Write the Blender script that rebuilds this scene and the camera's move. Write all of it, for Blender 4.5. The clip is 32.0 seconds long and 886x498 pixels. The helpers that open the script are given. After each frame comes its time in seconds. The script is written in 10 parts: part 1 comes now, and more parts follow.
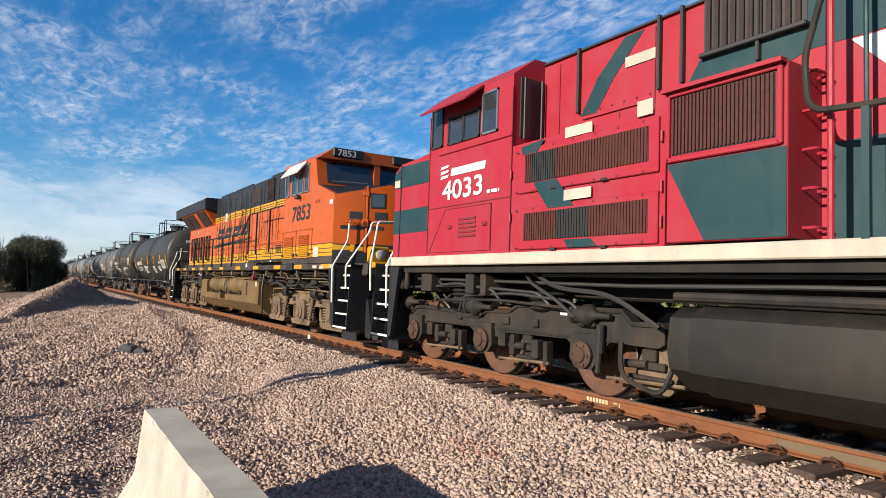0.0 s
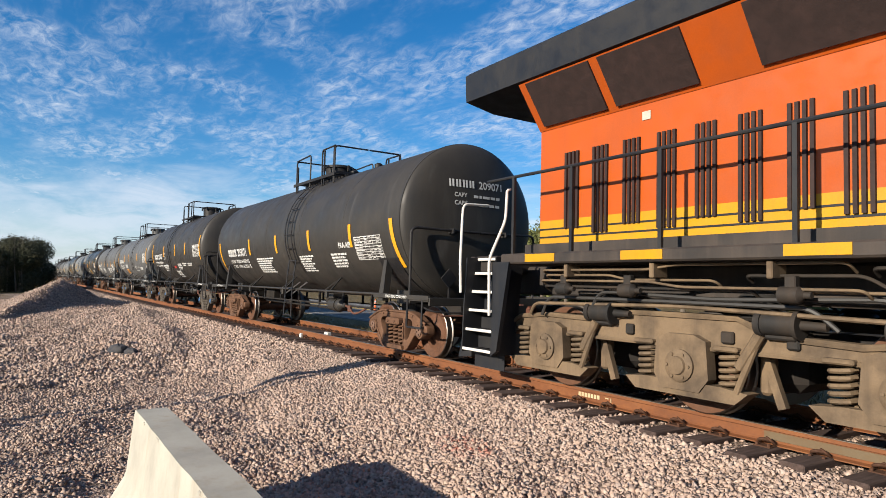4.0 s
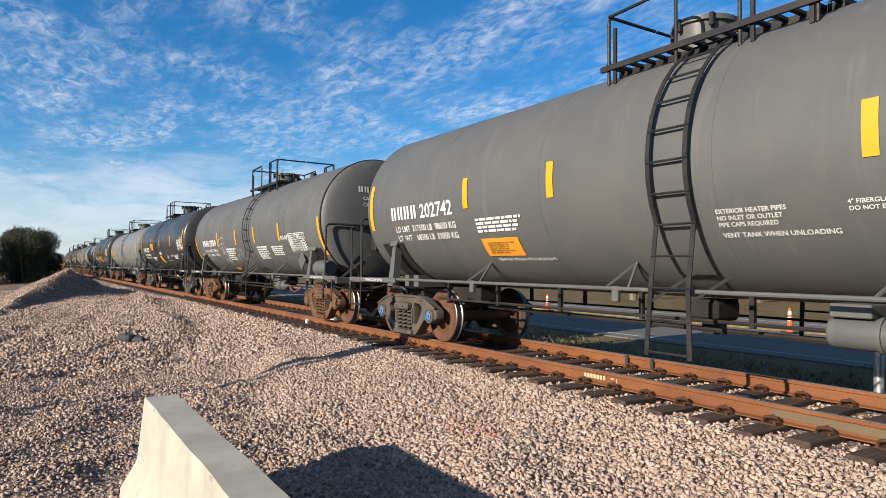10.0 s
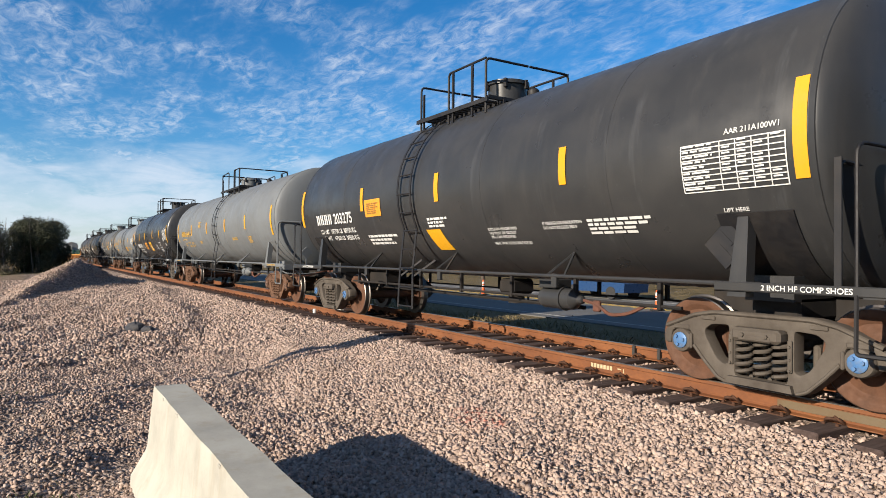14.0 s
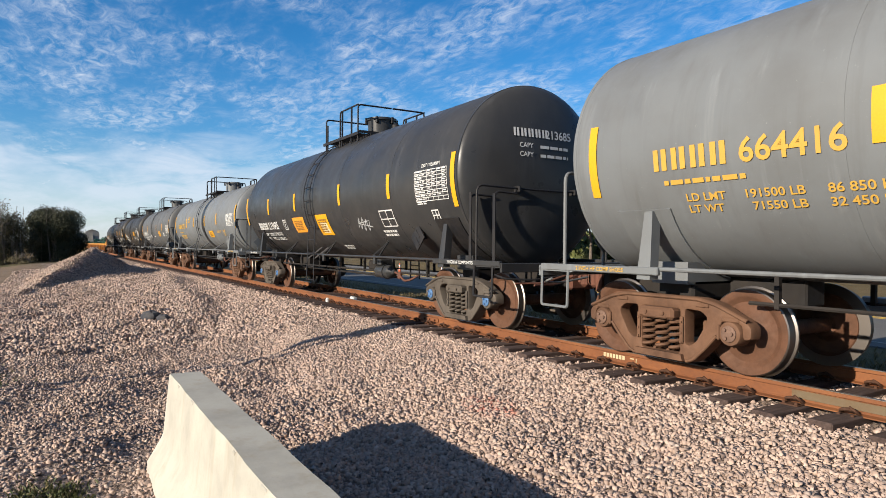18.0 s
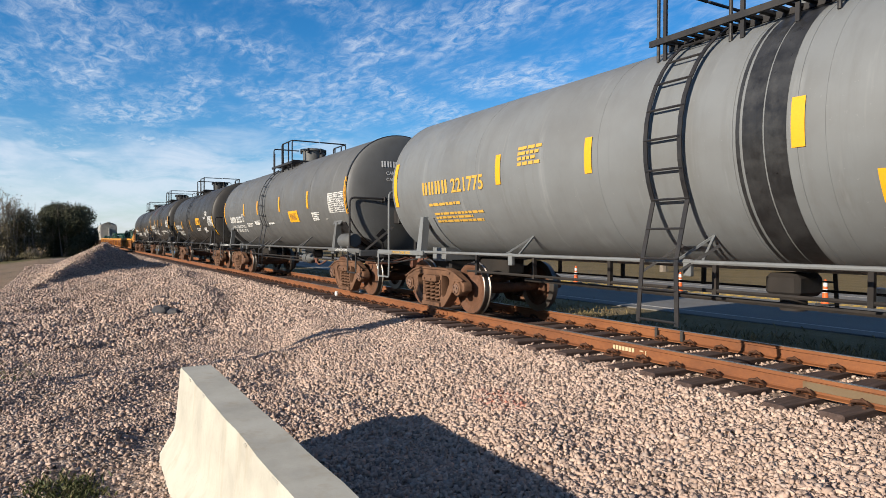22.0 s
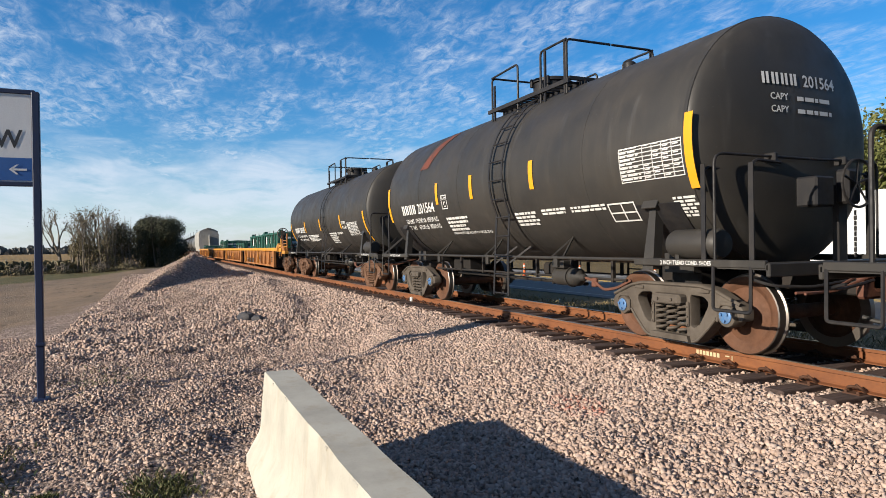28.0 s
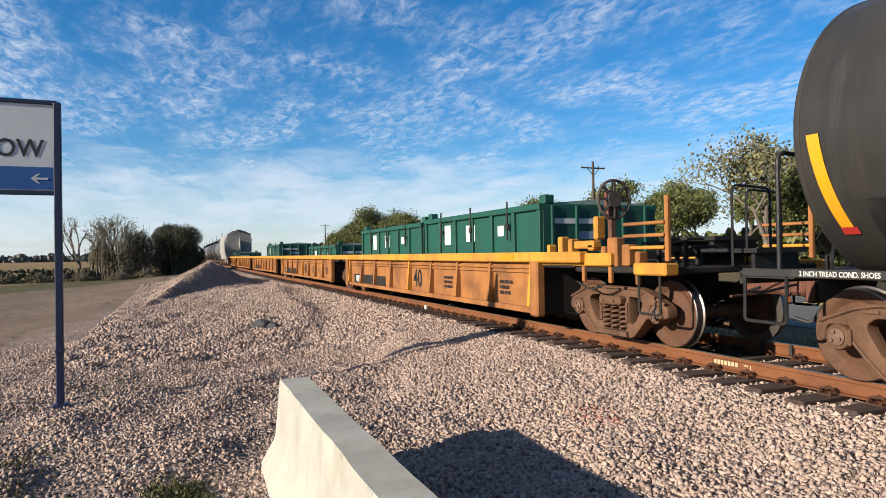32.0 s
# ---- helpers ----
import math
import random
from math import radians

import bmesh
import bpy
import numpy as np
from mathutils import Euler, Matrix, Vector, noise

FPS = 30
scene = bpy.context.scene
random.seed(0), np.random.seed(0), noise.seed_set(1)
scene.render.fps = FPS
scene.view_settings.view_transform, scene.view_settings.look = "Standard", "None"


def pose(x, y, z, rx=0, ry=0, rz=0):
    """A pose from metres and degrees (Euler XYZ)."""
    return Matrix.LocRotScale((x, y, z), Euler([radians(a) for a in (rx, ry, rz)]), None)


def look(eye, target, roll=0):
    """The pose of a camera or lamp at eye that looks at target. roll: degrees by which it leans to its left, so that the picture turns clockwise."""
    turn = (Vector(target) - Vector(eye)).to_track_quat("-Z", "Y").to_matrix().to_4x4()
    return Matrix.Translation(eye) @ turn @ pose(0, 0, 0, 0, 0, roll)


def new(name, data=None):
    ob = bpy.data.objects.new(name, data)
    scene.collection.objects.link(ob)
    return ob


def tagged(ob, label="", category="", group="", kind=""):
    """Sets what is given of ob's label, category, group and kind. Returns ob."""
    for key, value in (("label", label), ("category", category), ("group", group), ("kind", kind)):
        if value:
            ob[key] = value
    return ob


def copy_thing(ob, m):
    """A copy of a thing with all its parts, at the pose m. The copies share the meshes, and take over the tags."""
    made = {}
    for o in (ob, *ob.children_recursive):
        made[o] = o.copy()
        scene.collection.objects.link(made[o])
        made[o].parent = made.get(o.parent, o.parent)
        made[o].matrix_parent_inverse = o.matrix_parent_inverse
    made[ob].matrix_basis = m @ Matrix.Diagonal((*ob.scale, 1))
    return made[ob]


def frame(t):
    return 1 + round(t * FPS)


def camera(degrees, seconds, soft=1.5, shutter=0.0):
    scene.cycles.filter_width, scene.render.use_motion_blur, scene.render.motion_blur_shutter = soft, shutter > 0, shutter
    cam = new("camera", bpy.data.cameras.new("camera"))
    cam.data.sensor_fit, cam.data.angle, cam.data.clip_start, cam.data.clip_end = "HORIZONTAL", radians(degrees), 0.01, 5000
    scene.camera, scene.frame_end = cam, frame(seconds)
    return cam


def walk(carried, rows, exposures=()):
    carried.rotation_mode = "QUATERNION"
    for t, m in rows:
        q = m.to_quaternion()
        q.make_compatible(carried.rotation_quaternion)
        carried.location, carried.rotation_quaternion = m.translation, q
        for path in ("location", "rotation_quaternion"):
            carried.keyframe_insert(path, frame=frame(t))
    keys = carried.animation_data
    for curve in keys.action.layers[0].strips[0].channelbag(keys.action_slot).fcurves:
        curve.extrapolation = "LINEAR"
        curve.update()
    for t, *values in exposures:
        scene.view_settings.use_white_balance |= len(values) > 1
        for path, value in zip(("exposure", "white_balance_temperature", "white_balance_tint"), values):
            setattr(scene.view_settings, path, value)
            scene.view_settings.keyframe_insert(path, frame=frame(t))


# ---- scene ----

# The camera stands beside the track on one spot and is turned by hand.
# x runs along the track in the train's direction, y across it, z = 0 is the top of the rails, y = 0 the near rail.
EYE = (0.0, -6.246, 1.326)
AIM = (
    # seconds, degrees away from the track's line, up, lean
    (0, 32.28, 3.33, 1.96), (0.5, 32.94, 3.62, 2.12), (1, 33.20, 3.70, 2.04), (1.5, 33.32, 3.65, 1.86),
    (2, 33.24, 3.64, 1.85), (2.5, 33.21, 3.54, 1.81), (3, 33.16, 3.42, 1.66), (3.5, 33.10, 3.26, 1.49),
    (5.5, 33.03, 2.58, 1.21), (6, 33.04, 2.39, 1.04), (6.5, 33.04, 2.30, 0.94), (7, 33.06, 2.22, 0.90),
    (7.5, 33.02, 2.15, 0.84), (8, 33.03, 2.05, 0.79), (8.5, 32.99, 2.00, 0.71), (9, 32.88, 1.89, 0.65),
    (9.5, 32.80, 1.75, 0.54), (10, 32.74, 1.64, 0.47), (10.5, 32.65, 1.50, 0.46), (11, 32.61, 1.42, 0.36),
    (11.5, 32.53, 1.26, 0.35), (12, 32.43, 1.14, 0.43), (12.5, 32.37, 1.04, 0.40), (13, 32.31, 0.91, 0.42),
    (13.5, 32.24, 0.85, 0.44), (14, 32.13, 0.75, 0.50), (14.5, 31.98, 0.65, 0.44), (16.5, 31.35, 0.18, 0.45),
    (17, 31.22, 0.04, 0.45), (17.5, 31.12, -0.09, 0.51), (18, 31.04, -0.22, 0.52), (18.5, 30.94, -0.36, 0.42),
    (19, 30.78, -0.50, 0.38), (19.5, 30.68, -0.64, 0.35), (20, 30.58, -0.66, 0.38), (20.5, 30.53, -0.67, 0.36),
    (21, 30.46, -0.72, 0.29), (21.5, 30.37, -0.78, 0.24), (22, 30.28, -0.84, 0.21), (22.5, 30.20, -0.87, 0.19),
    (23, 30.11, -0.94, 0.22), (23.5, 30.06, -0.90, 0.18), (24, 30.02, -0.84, 0.28), (24.5, 29.40, -1.01, 0.27),
    (25, 29.02, -1.17, 0.09), (25.5, 27.40, -1.29, -0.20), (27.5, 24.11, -0.47, -0.86), (28, 23.72, -0.36, -0.91),
    (28.5, 23.45, -0.23, -0.98), (29, 23.21, -0.06, -1.01), (29.5, 23.03, 0.04, -1.07), (30, 22.86, 0.17, -1.04),
    (30.5, 22.69, 0.23, -0.96), (31, 22.62, 0.34, -0.95), (31.5, 22.53, 0.36, -0.93), (32, 22.41, 0.38, -0.88),
)


def aim(yaw, up, lean):
    a, b = radians(yaw), radians(up)
    way = Vector((-math.cos(a) * math.cos(b), math.sin(a) * math.cos(b), math.sin(b)))
    return look(EYE, Vector(EYE) + way, lean)


cam = camera(69.46, 32.0, soft=0.9)
walk(cam, [(t, aim(y, u, l)) for t, y, u, l in AIM])

# The train's speed in metres a second at some seconds; run(t) is the way that it has gone since the start.
SPEED = ((0, 6.41), (1, 6.35), (2, 6.28), (3, 6.26), (4.5, 6.40), (6, 6.57), (8, 6.68), (10, 6.69), (12, 6.65), (14, 6.66), (16, 6.75), (18, 6.78), (20, 6.68), (22, 6.65), (24, 6.55), (26, 6.46), (28, 6.47), (30, 6.47), (32, 6.47))


def run(t):
    way = 0.0
    for (a, v), (b, w) in zip(SPEED, SPEED[1:]):
        if t <= a:
            break
        e = min(t, b)
        we = v + (w - v) * (e - a) / (b - a)
        way += (e - a) * (v + we) / 2
    return way

# ---- light ----
SUN_AZ, SUN_EL = radians(-90 + 7), radians(19.5)  # where the sun stands: behind the camera, a little along the track
world = bpy.data.worlds.new("sky")
scene.world = world
world.use_nodes = True
wn, wl = world.node_tree.nodes, world.node_tree.links
wn.clear()


sky = wn.new("ShaderNodeTexSky")
sky.sky_type = "NISHITA"
sky.sun_disc = False
sky.sun_elevation = SUN_EL
sky.sun_rotation = radians(90) - SUN_AZ
sky.air_density, sky.dust_density, sky.ozone_density = 1.0, 0.3, 5.0
# thin high clouds on a flat layer far above the ground
tc = wn.new("ShaderNodeTexCoord")
sep = wn.new("ShaderNodeSeparateXYZ")
wl.new(tc.outputs["Generated"], sep.inputs[0])


def wmath(op, a, b=0.0, clamp=False):
    n = wn.new("ShaderNodeMath")
    n.operation, n.use_clamp = op, clamp
    for i, v in enumerate((a, b)):
        if isinstance(v, (int, float)):
            n.inputs[i].default_value = v
        else:
            wl.new(v, n.inputs[i])
    return n.outputs[0]


up_z = wmath("MAXIMUM", sep.outputs[2], 0.0)
den = wmath("ADD", up_z, 0.10)
px, py = wmath("DIVIDE", sep.outputs[0], den), wmath("DIVIDE", sep.outputs[1], den)
comb = wn.new("ShaderNodeCombineXYZ")
wl.new(px, comb.inputs[0]), wl.new(py, comb.inputs[1])


def wnoise(scale, detail, rough, stretch, turn, warp=0.0):
    m = wn.new("ShaderNodeMapping")
    m.inputs["Rotation"].default_value = (0, 0, radians(turn))
    m.inputs["Scale"].default_value = stretch
    wl.new(comb.outputs[0], m.inputs[0])
    n = wn.new("ShaderNodeTexNoise")
    n.inputs["Scale"].default_value, n.inputs["Detail"].default_value = scale, detail
    n.inputs["Roughness"].default_value, n.inputs["Distortion"].default_value = rough, warp
    wl.new(m.outputs[0], n.inputs["Vector"])
    return n.outputs["Fac"]


def wramp(v, a, b):
    n = wn.new("ShaderNodeMapRange")
    n.interpolation_type = "SMOOTHSTEP"
    n.inputs[1].default_value, n.inputs[2].default_value = a, b
    wl.new(v, n.inputs[0])
    return n.outputs[0]


patch = wramp(wnoise(1.4, 5, 0.58, (1, 1.4, 1), 20, 0.4), 0.39, 0.66)
ripple = wramp(wnoise(12.0, 6, 0.66, (0.9, 1.6, 1), 35, 0.6), 0.32, 0.80)
wisp = wramp(wnoise(2.6, 6, 0.64, (0.7, 1.6, 1), -35, 0.5), 0.46, 0.80)
cover = wmath("ADD", wmath("MULTIPLY", patch, ripple), wmath("MULTIPLY", wisp, wmath("ADD", wmath("MULTIPLY", ripple, 0.5), 0.15)))
edge_z = wmath("ADD", up_z, wmath("MULTIPLY", wmath("SUBTRACT", wnoise(2.2, 6, 0.6, (0.7, 1.0, 1), 60, 0.4), 0.5), 0.22))
lowcloud = wmath("MULTIPLY", wramp(edge_z, 0.175, 0.08), wmath("ADD", 0.40, wmath("MULTIPLY", wramp(wnoise(1.4, 5, 0.6, (0.5, 1.2, 1), 60, 0.3), 0.35, 0.65), 0.3)))
cover = wmath("MAXIMUM", wmath("MULTIPLY", cover, 0.72), lowcloud, True)
deep = wn.new("ShaderNodeHueSaturation")
deep.inputs["Saturation"].default_value, deep.inputs["Value"].default_value = 1.24, 1.57
wl.new(sky.outputs[0], deep.inputs["Color"])
mix = wn.new("ShaderNodeMix")
mix.data_type = "RGBA"
wl.new(cover, mix.inputs[0])
wl.new(deep.outputs[0], mix.inputs[6])
mix.inputs[7].default_value = (8.3, 9.0, 10.2, 1)
bg = wn.new("ShaderNodeBackground")
bg.inputs[1].default_value = 0.05
wl.new(mix.outputs[2], bg.inputs[0])
wout = wn.new("ShaderNodeOutputWorld")
wl.new(bg.outputs[0], wout.inputs[0])

sun_data = bpy.data.lights.new("sun", "SUN")
sun_data.energy, sun_data.angle, sun_data.color = 5.0, radians(0.53), (1.0, 0.89, 0.745)
sun = new("sun", sun_data)
sun_way = Vector((math.cos(SUN_AZ) * math.cos(SUN_EL), math.sin(SUN_AZ) * math.cos(SUN_EL), math.sin(SUN_EL)))
sun.matrix_world = look(sun_way * 50, (0, 0, 0))
scene.view_settings.exposure = 0.93

# ---- materials ----


class Mat:
    """A node material with a Principled surface and short ways to add to it."""

    def __init__(self, name, color=(0.5, 0.5, 0.5), rough=0.6, metal=0.0, spec=0.5):
        self.m = bpy.data.materials.new(name)
        self.m.use_nodes = True
        self.n, self.l = self.m.node_tree.nodes, self.m.node_tree.links
        self.p = self.n["Principled BSDF"]
        self.p.inputs["Base Color"].default_value = (*color, 1)
        self.p.inputs["Roughness"].default_value = rough
        self.p.inputs["Metallic"].default_value = metal
        self.p.inputs["Specular IOR Level"].default_value = spec
        self.coord = None

    def obj(self):
        if not self.coord:
            self.coord = self.n.new("ShaderNodeTexCoord")
        return self.coord.outputs["Object"]

    def noise(self, scale, detail=4, rough=0.55, stretch=(1, 1, 1), warp=0.0, vec=None):
        mp = self.n.new("ShaderNodeMapping")
        mp.inputs["Scale"].default_value = stretch
        self.l.new(vec or self.obj(), mp.inputs[0])
        t = self.n.new("ShaderNodeTexNoise")
        t.inputs["Scale"].default_value, t.inputs["Detail"].default_value = scale, detail
        t.inputs["Roughness"].default_value, t.inputs["Distortion"].default_value = rough, warp
        self.l.new(mp.outputs[0], t.inputs["Vector"])
        return t.outputs["Fac"]

    def cells(self, scale, feature="F1", out="Color", vec=None):
        t = self.n.new("ShaderNodeTexVoronoi")
        t.feature = feature
        t.inputs["Scale"].default_value = scale
        self.l.new(vec or self.obj(), t.inputs["Vector"])
        return t.outputs[out]

    def span(self, v, a, b, c=0.0, d=1.0):
        r = self.n.new("ShaderNodeMapRange")
        for i, q in enumerate((a, b, c, d)):
            r.inputs[i + 1].default_value = q
        self.l.new(v, r.inputs[0])
        return r.outputs[0]

    def math(self, op, a, b=0.0):
        r = self.n.new("ShaderNodeMath")
        r.operation = op
        for i, q in enumerate((a, b)):
            if isinstance(q, (int, float)):
                r.inputs[i].default_value = q
            else:
                self.l.new(q, r.inputs[i])
        return r.outputs[0]

    def mix(self, fac, a, b, mode="MIX"):
        r = self.n.new("ShaderNodeMix")
        r.data_type, r.blend_type = "RGBA", mode
        for i, q in ((0, fac), (6, a), (7, b)):
            if isinstance(q, (int, float)):
                r.inputs[i].default_value = q
            elif isinstance(q, tuple):
                r.inputs[i].default_value = (*q, 1)
            else:
                self.l.new(q, r.inputs[i])
        return r.outputs[2]

    def ramp(self, v, *stops):
        r = self.n.new("ShaderNodeValToRGB")
        e = r.color_ramp.elements
        while len(e) < len(stops):
            e.new(0.5)
        for k, (p, c) in zip(e, stops):
            k.position, k.color = p, (*c, 1)
        self.l.new(v, r.inputs[0])
        return r.outputs[0]

    def color(self, v):
        self.l.new(v, self.p.inputs["Base Color"])
        return self

    def rough(self, v):
        self.l.new(v, self.p.inputs["Roughness"])
        return self

    def bump(self, v, depth=0.01, strength=0.5):
        b = self.n.new("ShaderNodeBump")
        b.inputs["Strength"].default_value, b.inputs["Distance"].default_value = strength, depth
        self.l.new(v, b.inputs["Height"])
        self.l.new(b.outputs[0], self.p.inputs["Normal"])
        return self


def worn(name, base, dirt, rough=0.5, metal=0.0, scale=1.5, amount=0.5, streak=True, grain=0.1, bump=0.002, spec=0.28):
    """Paint or metal with dirt in two sizes, streaks running down and fine grain."""
    k = Mat(name, base, rough, metal, spec)
    a = k.span(k.noise(scale, 5, 0.6), 0.42, 0.72)
    c = k.mix(k.math("MULTIPLY", a, amount), base, dirt)
    if streak:
        s = k.span(k.noise(3.0, 4, 0.6, (2.2, 2.2, 0.12)), 0.5, 0.75)
        c = k.mix(k.math("MULTIPLY", s, amount * 0.6), c, dirt)
    f = k.noise(60, 3, 0.6)
    c = k.mix(grain, c, k.ramp(f, (0.3, (0.25, 0.25, 0.25)), (0.7, (0.8, 0.8, 0.8))), "OVERLAY")
    k.color(c)
    k.rough(k.span(k.noise(scale * 4, 4), 0.3, 0.7, rough - 0.08, rough + 0.14))
    if bump:
        k.bump(k.noise(35, 4, 0.6), bump, 0.4)
    return k.m


# ---- building helpers ----
class B:
    """Collects vertices and faces for one mesh."""

    def __init__(self):
        self.v, self.f = [], []

    def add(self, vs, fs):
        o = len(self.v)
        self.v.extend(tuple(p) for p in vs)
        self.f.extend(tuple(i + o for i in q) for q in fs)
        return self

    def box(self, c, s, bev=0.0, m=None):
        """A box by centre and size, with chamfered edges where bev is given, turned by m about its centre."""
        h = [max(a / 2, 1e-4) for a in s]
        b = min(bev, min(h) * 0.6)
        vs, fs = [], []
        if b <= 0:
            vs = [(x * h[0], y * h[1], z * h[2]) for x in (-1, 1) for y in (-1, 1) for z in (-1, 1)]
            fs = [(0, 1, 3, 2), (4, 6, 7, 5), (0, 4, 5, 1), (2, 3, 7, 6), (0, 2, 6, 4), (1, 5, 7, 3)]
        else:
            idx = {}
            for sx in (-1, 1):
                for sy in (-1, 1):
                    for sz in (-1, 1):
                        for ax in range(3):
                            p = [sx * (h[0] - b), sy * (h[1] - b), sz * (h[2] - b)]
                            p[ax] = (sx, sy, sz)[ax] * h[ax]
                            idx[(sx, sy, sz, ax)] = len(vs)
                            vs.append(tuple(p))
            for ax in range(3):
                o1, o2 = [k for k in range(3) if k != ax]
                for d in (-1, 1):
                    q = []
                    for a1, a2 in ((-1, -1), (1, -1), (1, 1), (-1, 1)):
                        k = [0, 0, 0]
                        k[ax], k[o1], k[o2] = d, a1, a2
                        q.append(idx[(*k, ax)])
                    fs.append(tuple(q) if (d > 0) == (ax != 1) else tuple(reversed(q)))
            for ax in range(3):
                o1, o2 = [k for k in range(3) if k != ax]
                for a1 in (-1, 1):
                    for a2 in (-1, 1):
                        k1, k2 = [0, 0, 0], [0, 0, 0]
                        k1[ax], k1[o1], k1[o2] = -1, a1, a2
                        k2[ax], k2[o1], k2[o2] = 1, a1, a2
                        fs.append((idx[(*k1, o1)], idx[(*k2, o1)], idx[(*k2, o2)], idx[(*k1, o2)]))
            for sx in (-1, 1):
                for sy in (-1, 1):
                    for sz in (-1, 1):
                        fs.append(tuple(idx[(sx, sy, sz, a)] for a in range(3)))
        if m is not None:
            vs = [m @ Vector(p) for p in vs]
        return self.add([(p[0] + c[0], p[1] + c[1], p[2] + c[2]) for p in vs], fs)

    def beam(self, p, q, w, h, up=(0, 0, 1)):
        """A straight bar of rectangular section from p to q."""
        p, q = Vector(p), Vector(q)
        d = q - p
        n = d.length
        d = d / n
        s = d.cross(Vector(up))
        s = s.normalized() if s.length > 1e-4 else Vector((1, 0, 0))
        u = s.cross(d)
        m = Matrix((d, s, u)).transposed()
        return self.box((p + q) / 2, (n, w, h), 0, m)

    def lathe(self, prof, seg=24, m=None, cap=True):
        """Turns a profile of (x, radius) about the x axis."""
        vs, fs = [], []
        for x, r in prof:
            for k in range(seg):
                a = 2 * math.pi * k / seg
                vs.append((x, r * math.cos(a), r * math.sin(a)))
        for i in range(len(prof) - 1):
            for k in range(seg):
                k2 = (k + 1) % seg
                fs.append((i * seg + k, (i + 1) * seg + k, (i + 1) * seg + k2, i * seg + k2))
        if cap:
            fs.append(tuple(range(seg)))
            fs.append(tuple(reversed(range((len(prof) - 1) * seg, len(prof) * seg))))
        if m is not None:
            vs = [m @ Vector(p) for p in vs]
        return self.add(vs, fs)

    def rod(self, p, q, r, seg=8, r2=None):
        p, q = Vector(p), Vector(q)
        d = q - p
        m = Matrix.Translation(p) @ d.to_track_quat("X", "Z").to_matrix().to_4x4()
        return self.lathe([(0, r), (d.length, r if r2 is None else r2)], seg, m)

    def pipe(self, pts, r, seg=8):
        """A round bar bent along points."""
        pts = [Vector(p) for p in pts]
        vs, fs = [], []
        ref = None
        for i, p in enumerate(pts):
            d = (pts[min(i + 1, len(pts) - 1)] - pts[max(i - 1, 0)]).normalized()
            if ref is None:
                ref = d.orthogonal().normalized()
            ref = (ref - d * ref.dot(d))
            ref = ref.normalized() if ref.length > 1e-5 else d.orthogonal().normalized()
            s = d.cross(ref)
            for k in range(seg):
                a = 2 * math.pi * k / seg
                vs.append(p + ref * (r * math.cos(a)) + s * (r * math.sin(a)))
        n = len(pts)
        for i in range(n - 1):
            for k in range(seg):
                k2 = (k + 1) % seg
                fs.append((i * seg + k, (i + 1) * seg + k, (i + 1) * seg + k2, i * seg + k2))
        fs.append(tuple(range(seg)))
        fs.append(tuple(reversed(range((n - 1) * seg, n * seg))))
        return self.add(vs, fs)

    def prism(self, poly, a, b, axis="y"):
        """A flat outline, in the two axes other than axis, drawn out from a to b along axis."""
        n = len(poly)

        def at(p, t):
            return {"x": (t, p[0], p[1]), "y": (p[0], t, p[1]), "z": (p[0], p[1], t)}[axis]

        vs = [at(p, a) for p in poly] + [at(p, b) for p in poly]
        fs = [tuple(range(n)), tuple(reversed(range(n, 2 * n)))]
        fs += [(i, i + n, (i + 1) % n + n, (i + 1) % n) for i in range(n)]
        return self.add(vs, fs)

    def mesh(self, name, mat, smooth=True):
        me = bpy.data.meshes.new(name)
        me.from_pydata(self.v, [], self.f)
        bm = bmesh.new()
        bm.from_mesh(me)
        bmesh.ops.recalc_face_normals(bm, faces=bm.faces)
        bm.to_mesh(me)
        bm.free()
        if smooth:
            me.shade_smooth()
            me.set_sharp_from_angle(angle=radians(35))
        me.materials.append(mat)
        return me


def rounded(pts, r, n=4):
    """Rounds the inner corners of a line of points."""
    pts = [Vector(p) for p in pts]
    out = [pts[0]]
    for a, p, b in zip(pts, pts[1:], pts[2:]):
        da, db = (a - p), (b - p)
        k = min(r, da.length * 0.45, db.length * 0.45)
        s, e = p + da.normalized() * k, p + db.normalized() * k
        for i in range(n + 1):
            t = i / n
            out.append(s * (1 - t) ** 2 + p * (2 * t * (1 - t)) + e * t ** 2)
    out.append(pts[-1])
    return out


def part(name, shape, mat, parent=None, label="", at=None):
    """One mesh object of its own, under a thing or a part."""
    me = shape.mesh(name, mat) if isinstance(shape, B) else shape
    ob = new(name, me)
    if parent is not None:
        ob.parent = parent
    if at is not None:
        ob.matrix_basis = at
    if label:
        ob["label"] = label
    return ob


def thing(name, label, category, group="", at=None, kind=""):
    ob = new(name)
    ob.empty_display_size = 0.2
    tagged(ob, label, category, group, kind)
    if at is not None:
        ob.matrix_basis = at
    return ob


YC = 0.7525  # the track's middle line


def ease(a, b, v):
    t = np.clip((v - a) / (b - a), 0, 1)
    return t * t * (3 - 2 * t)


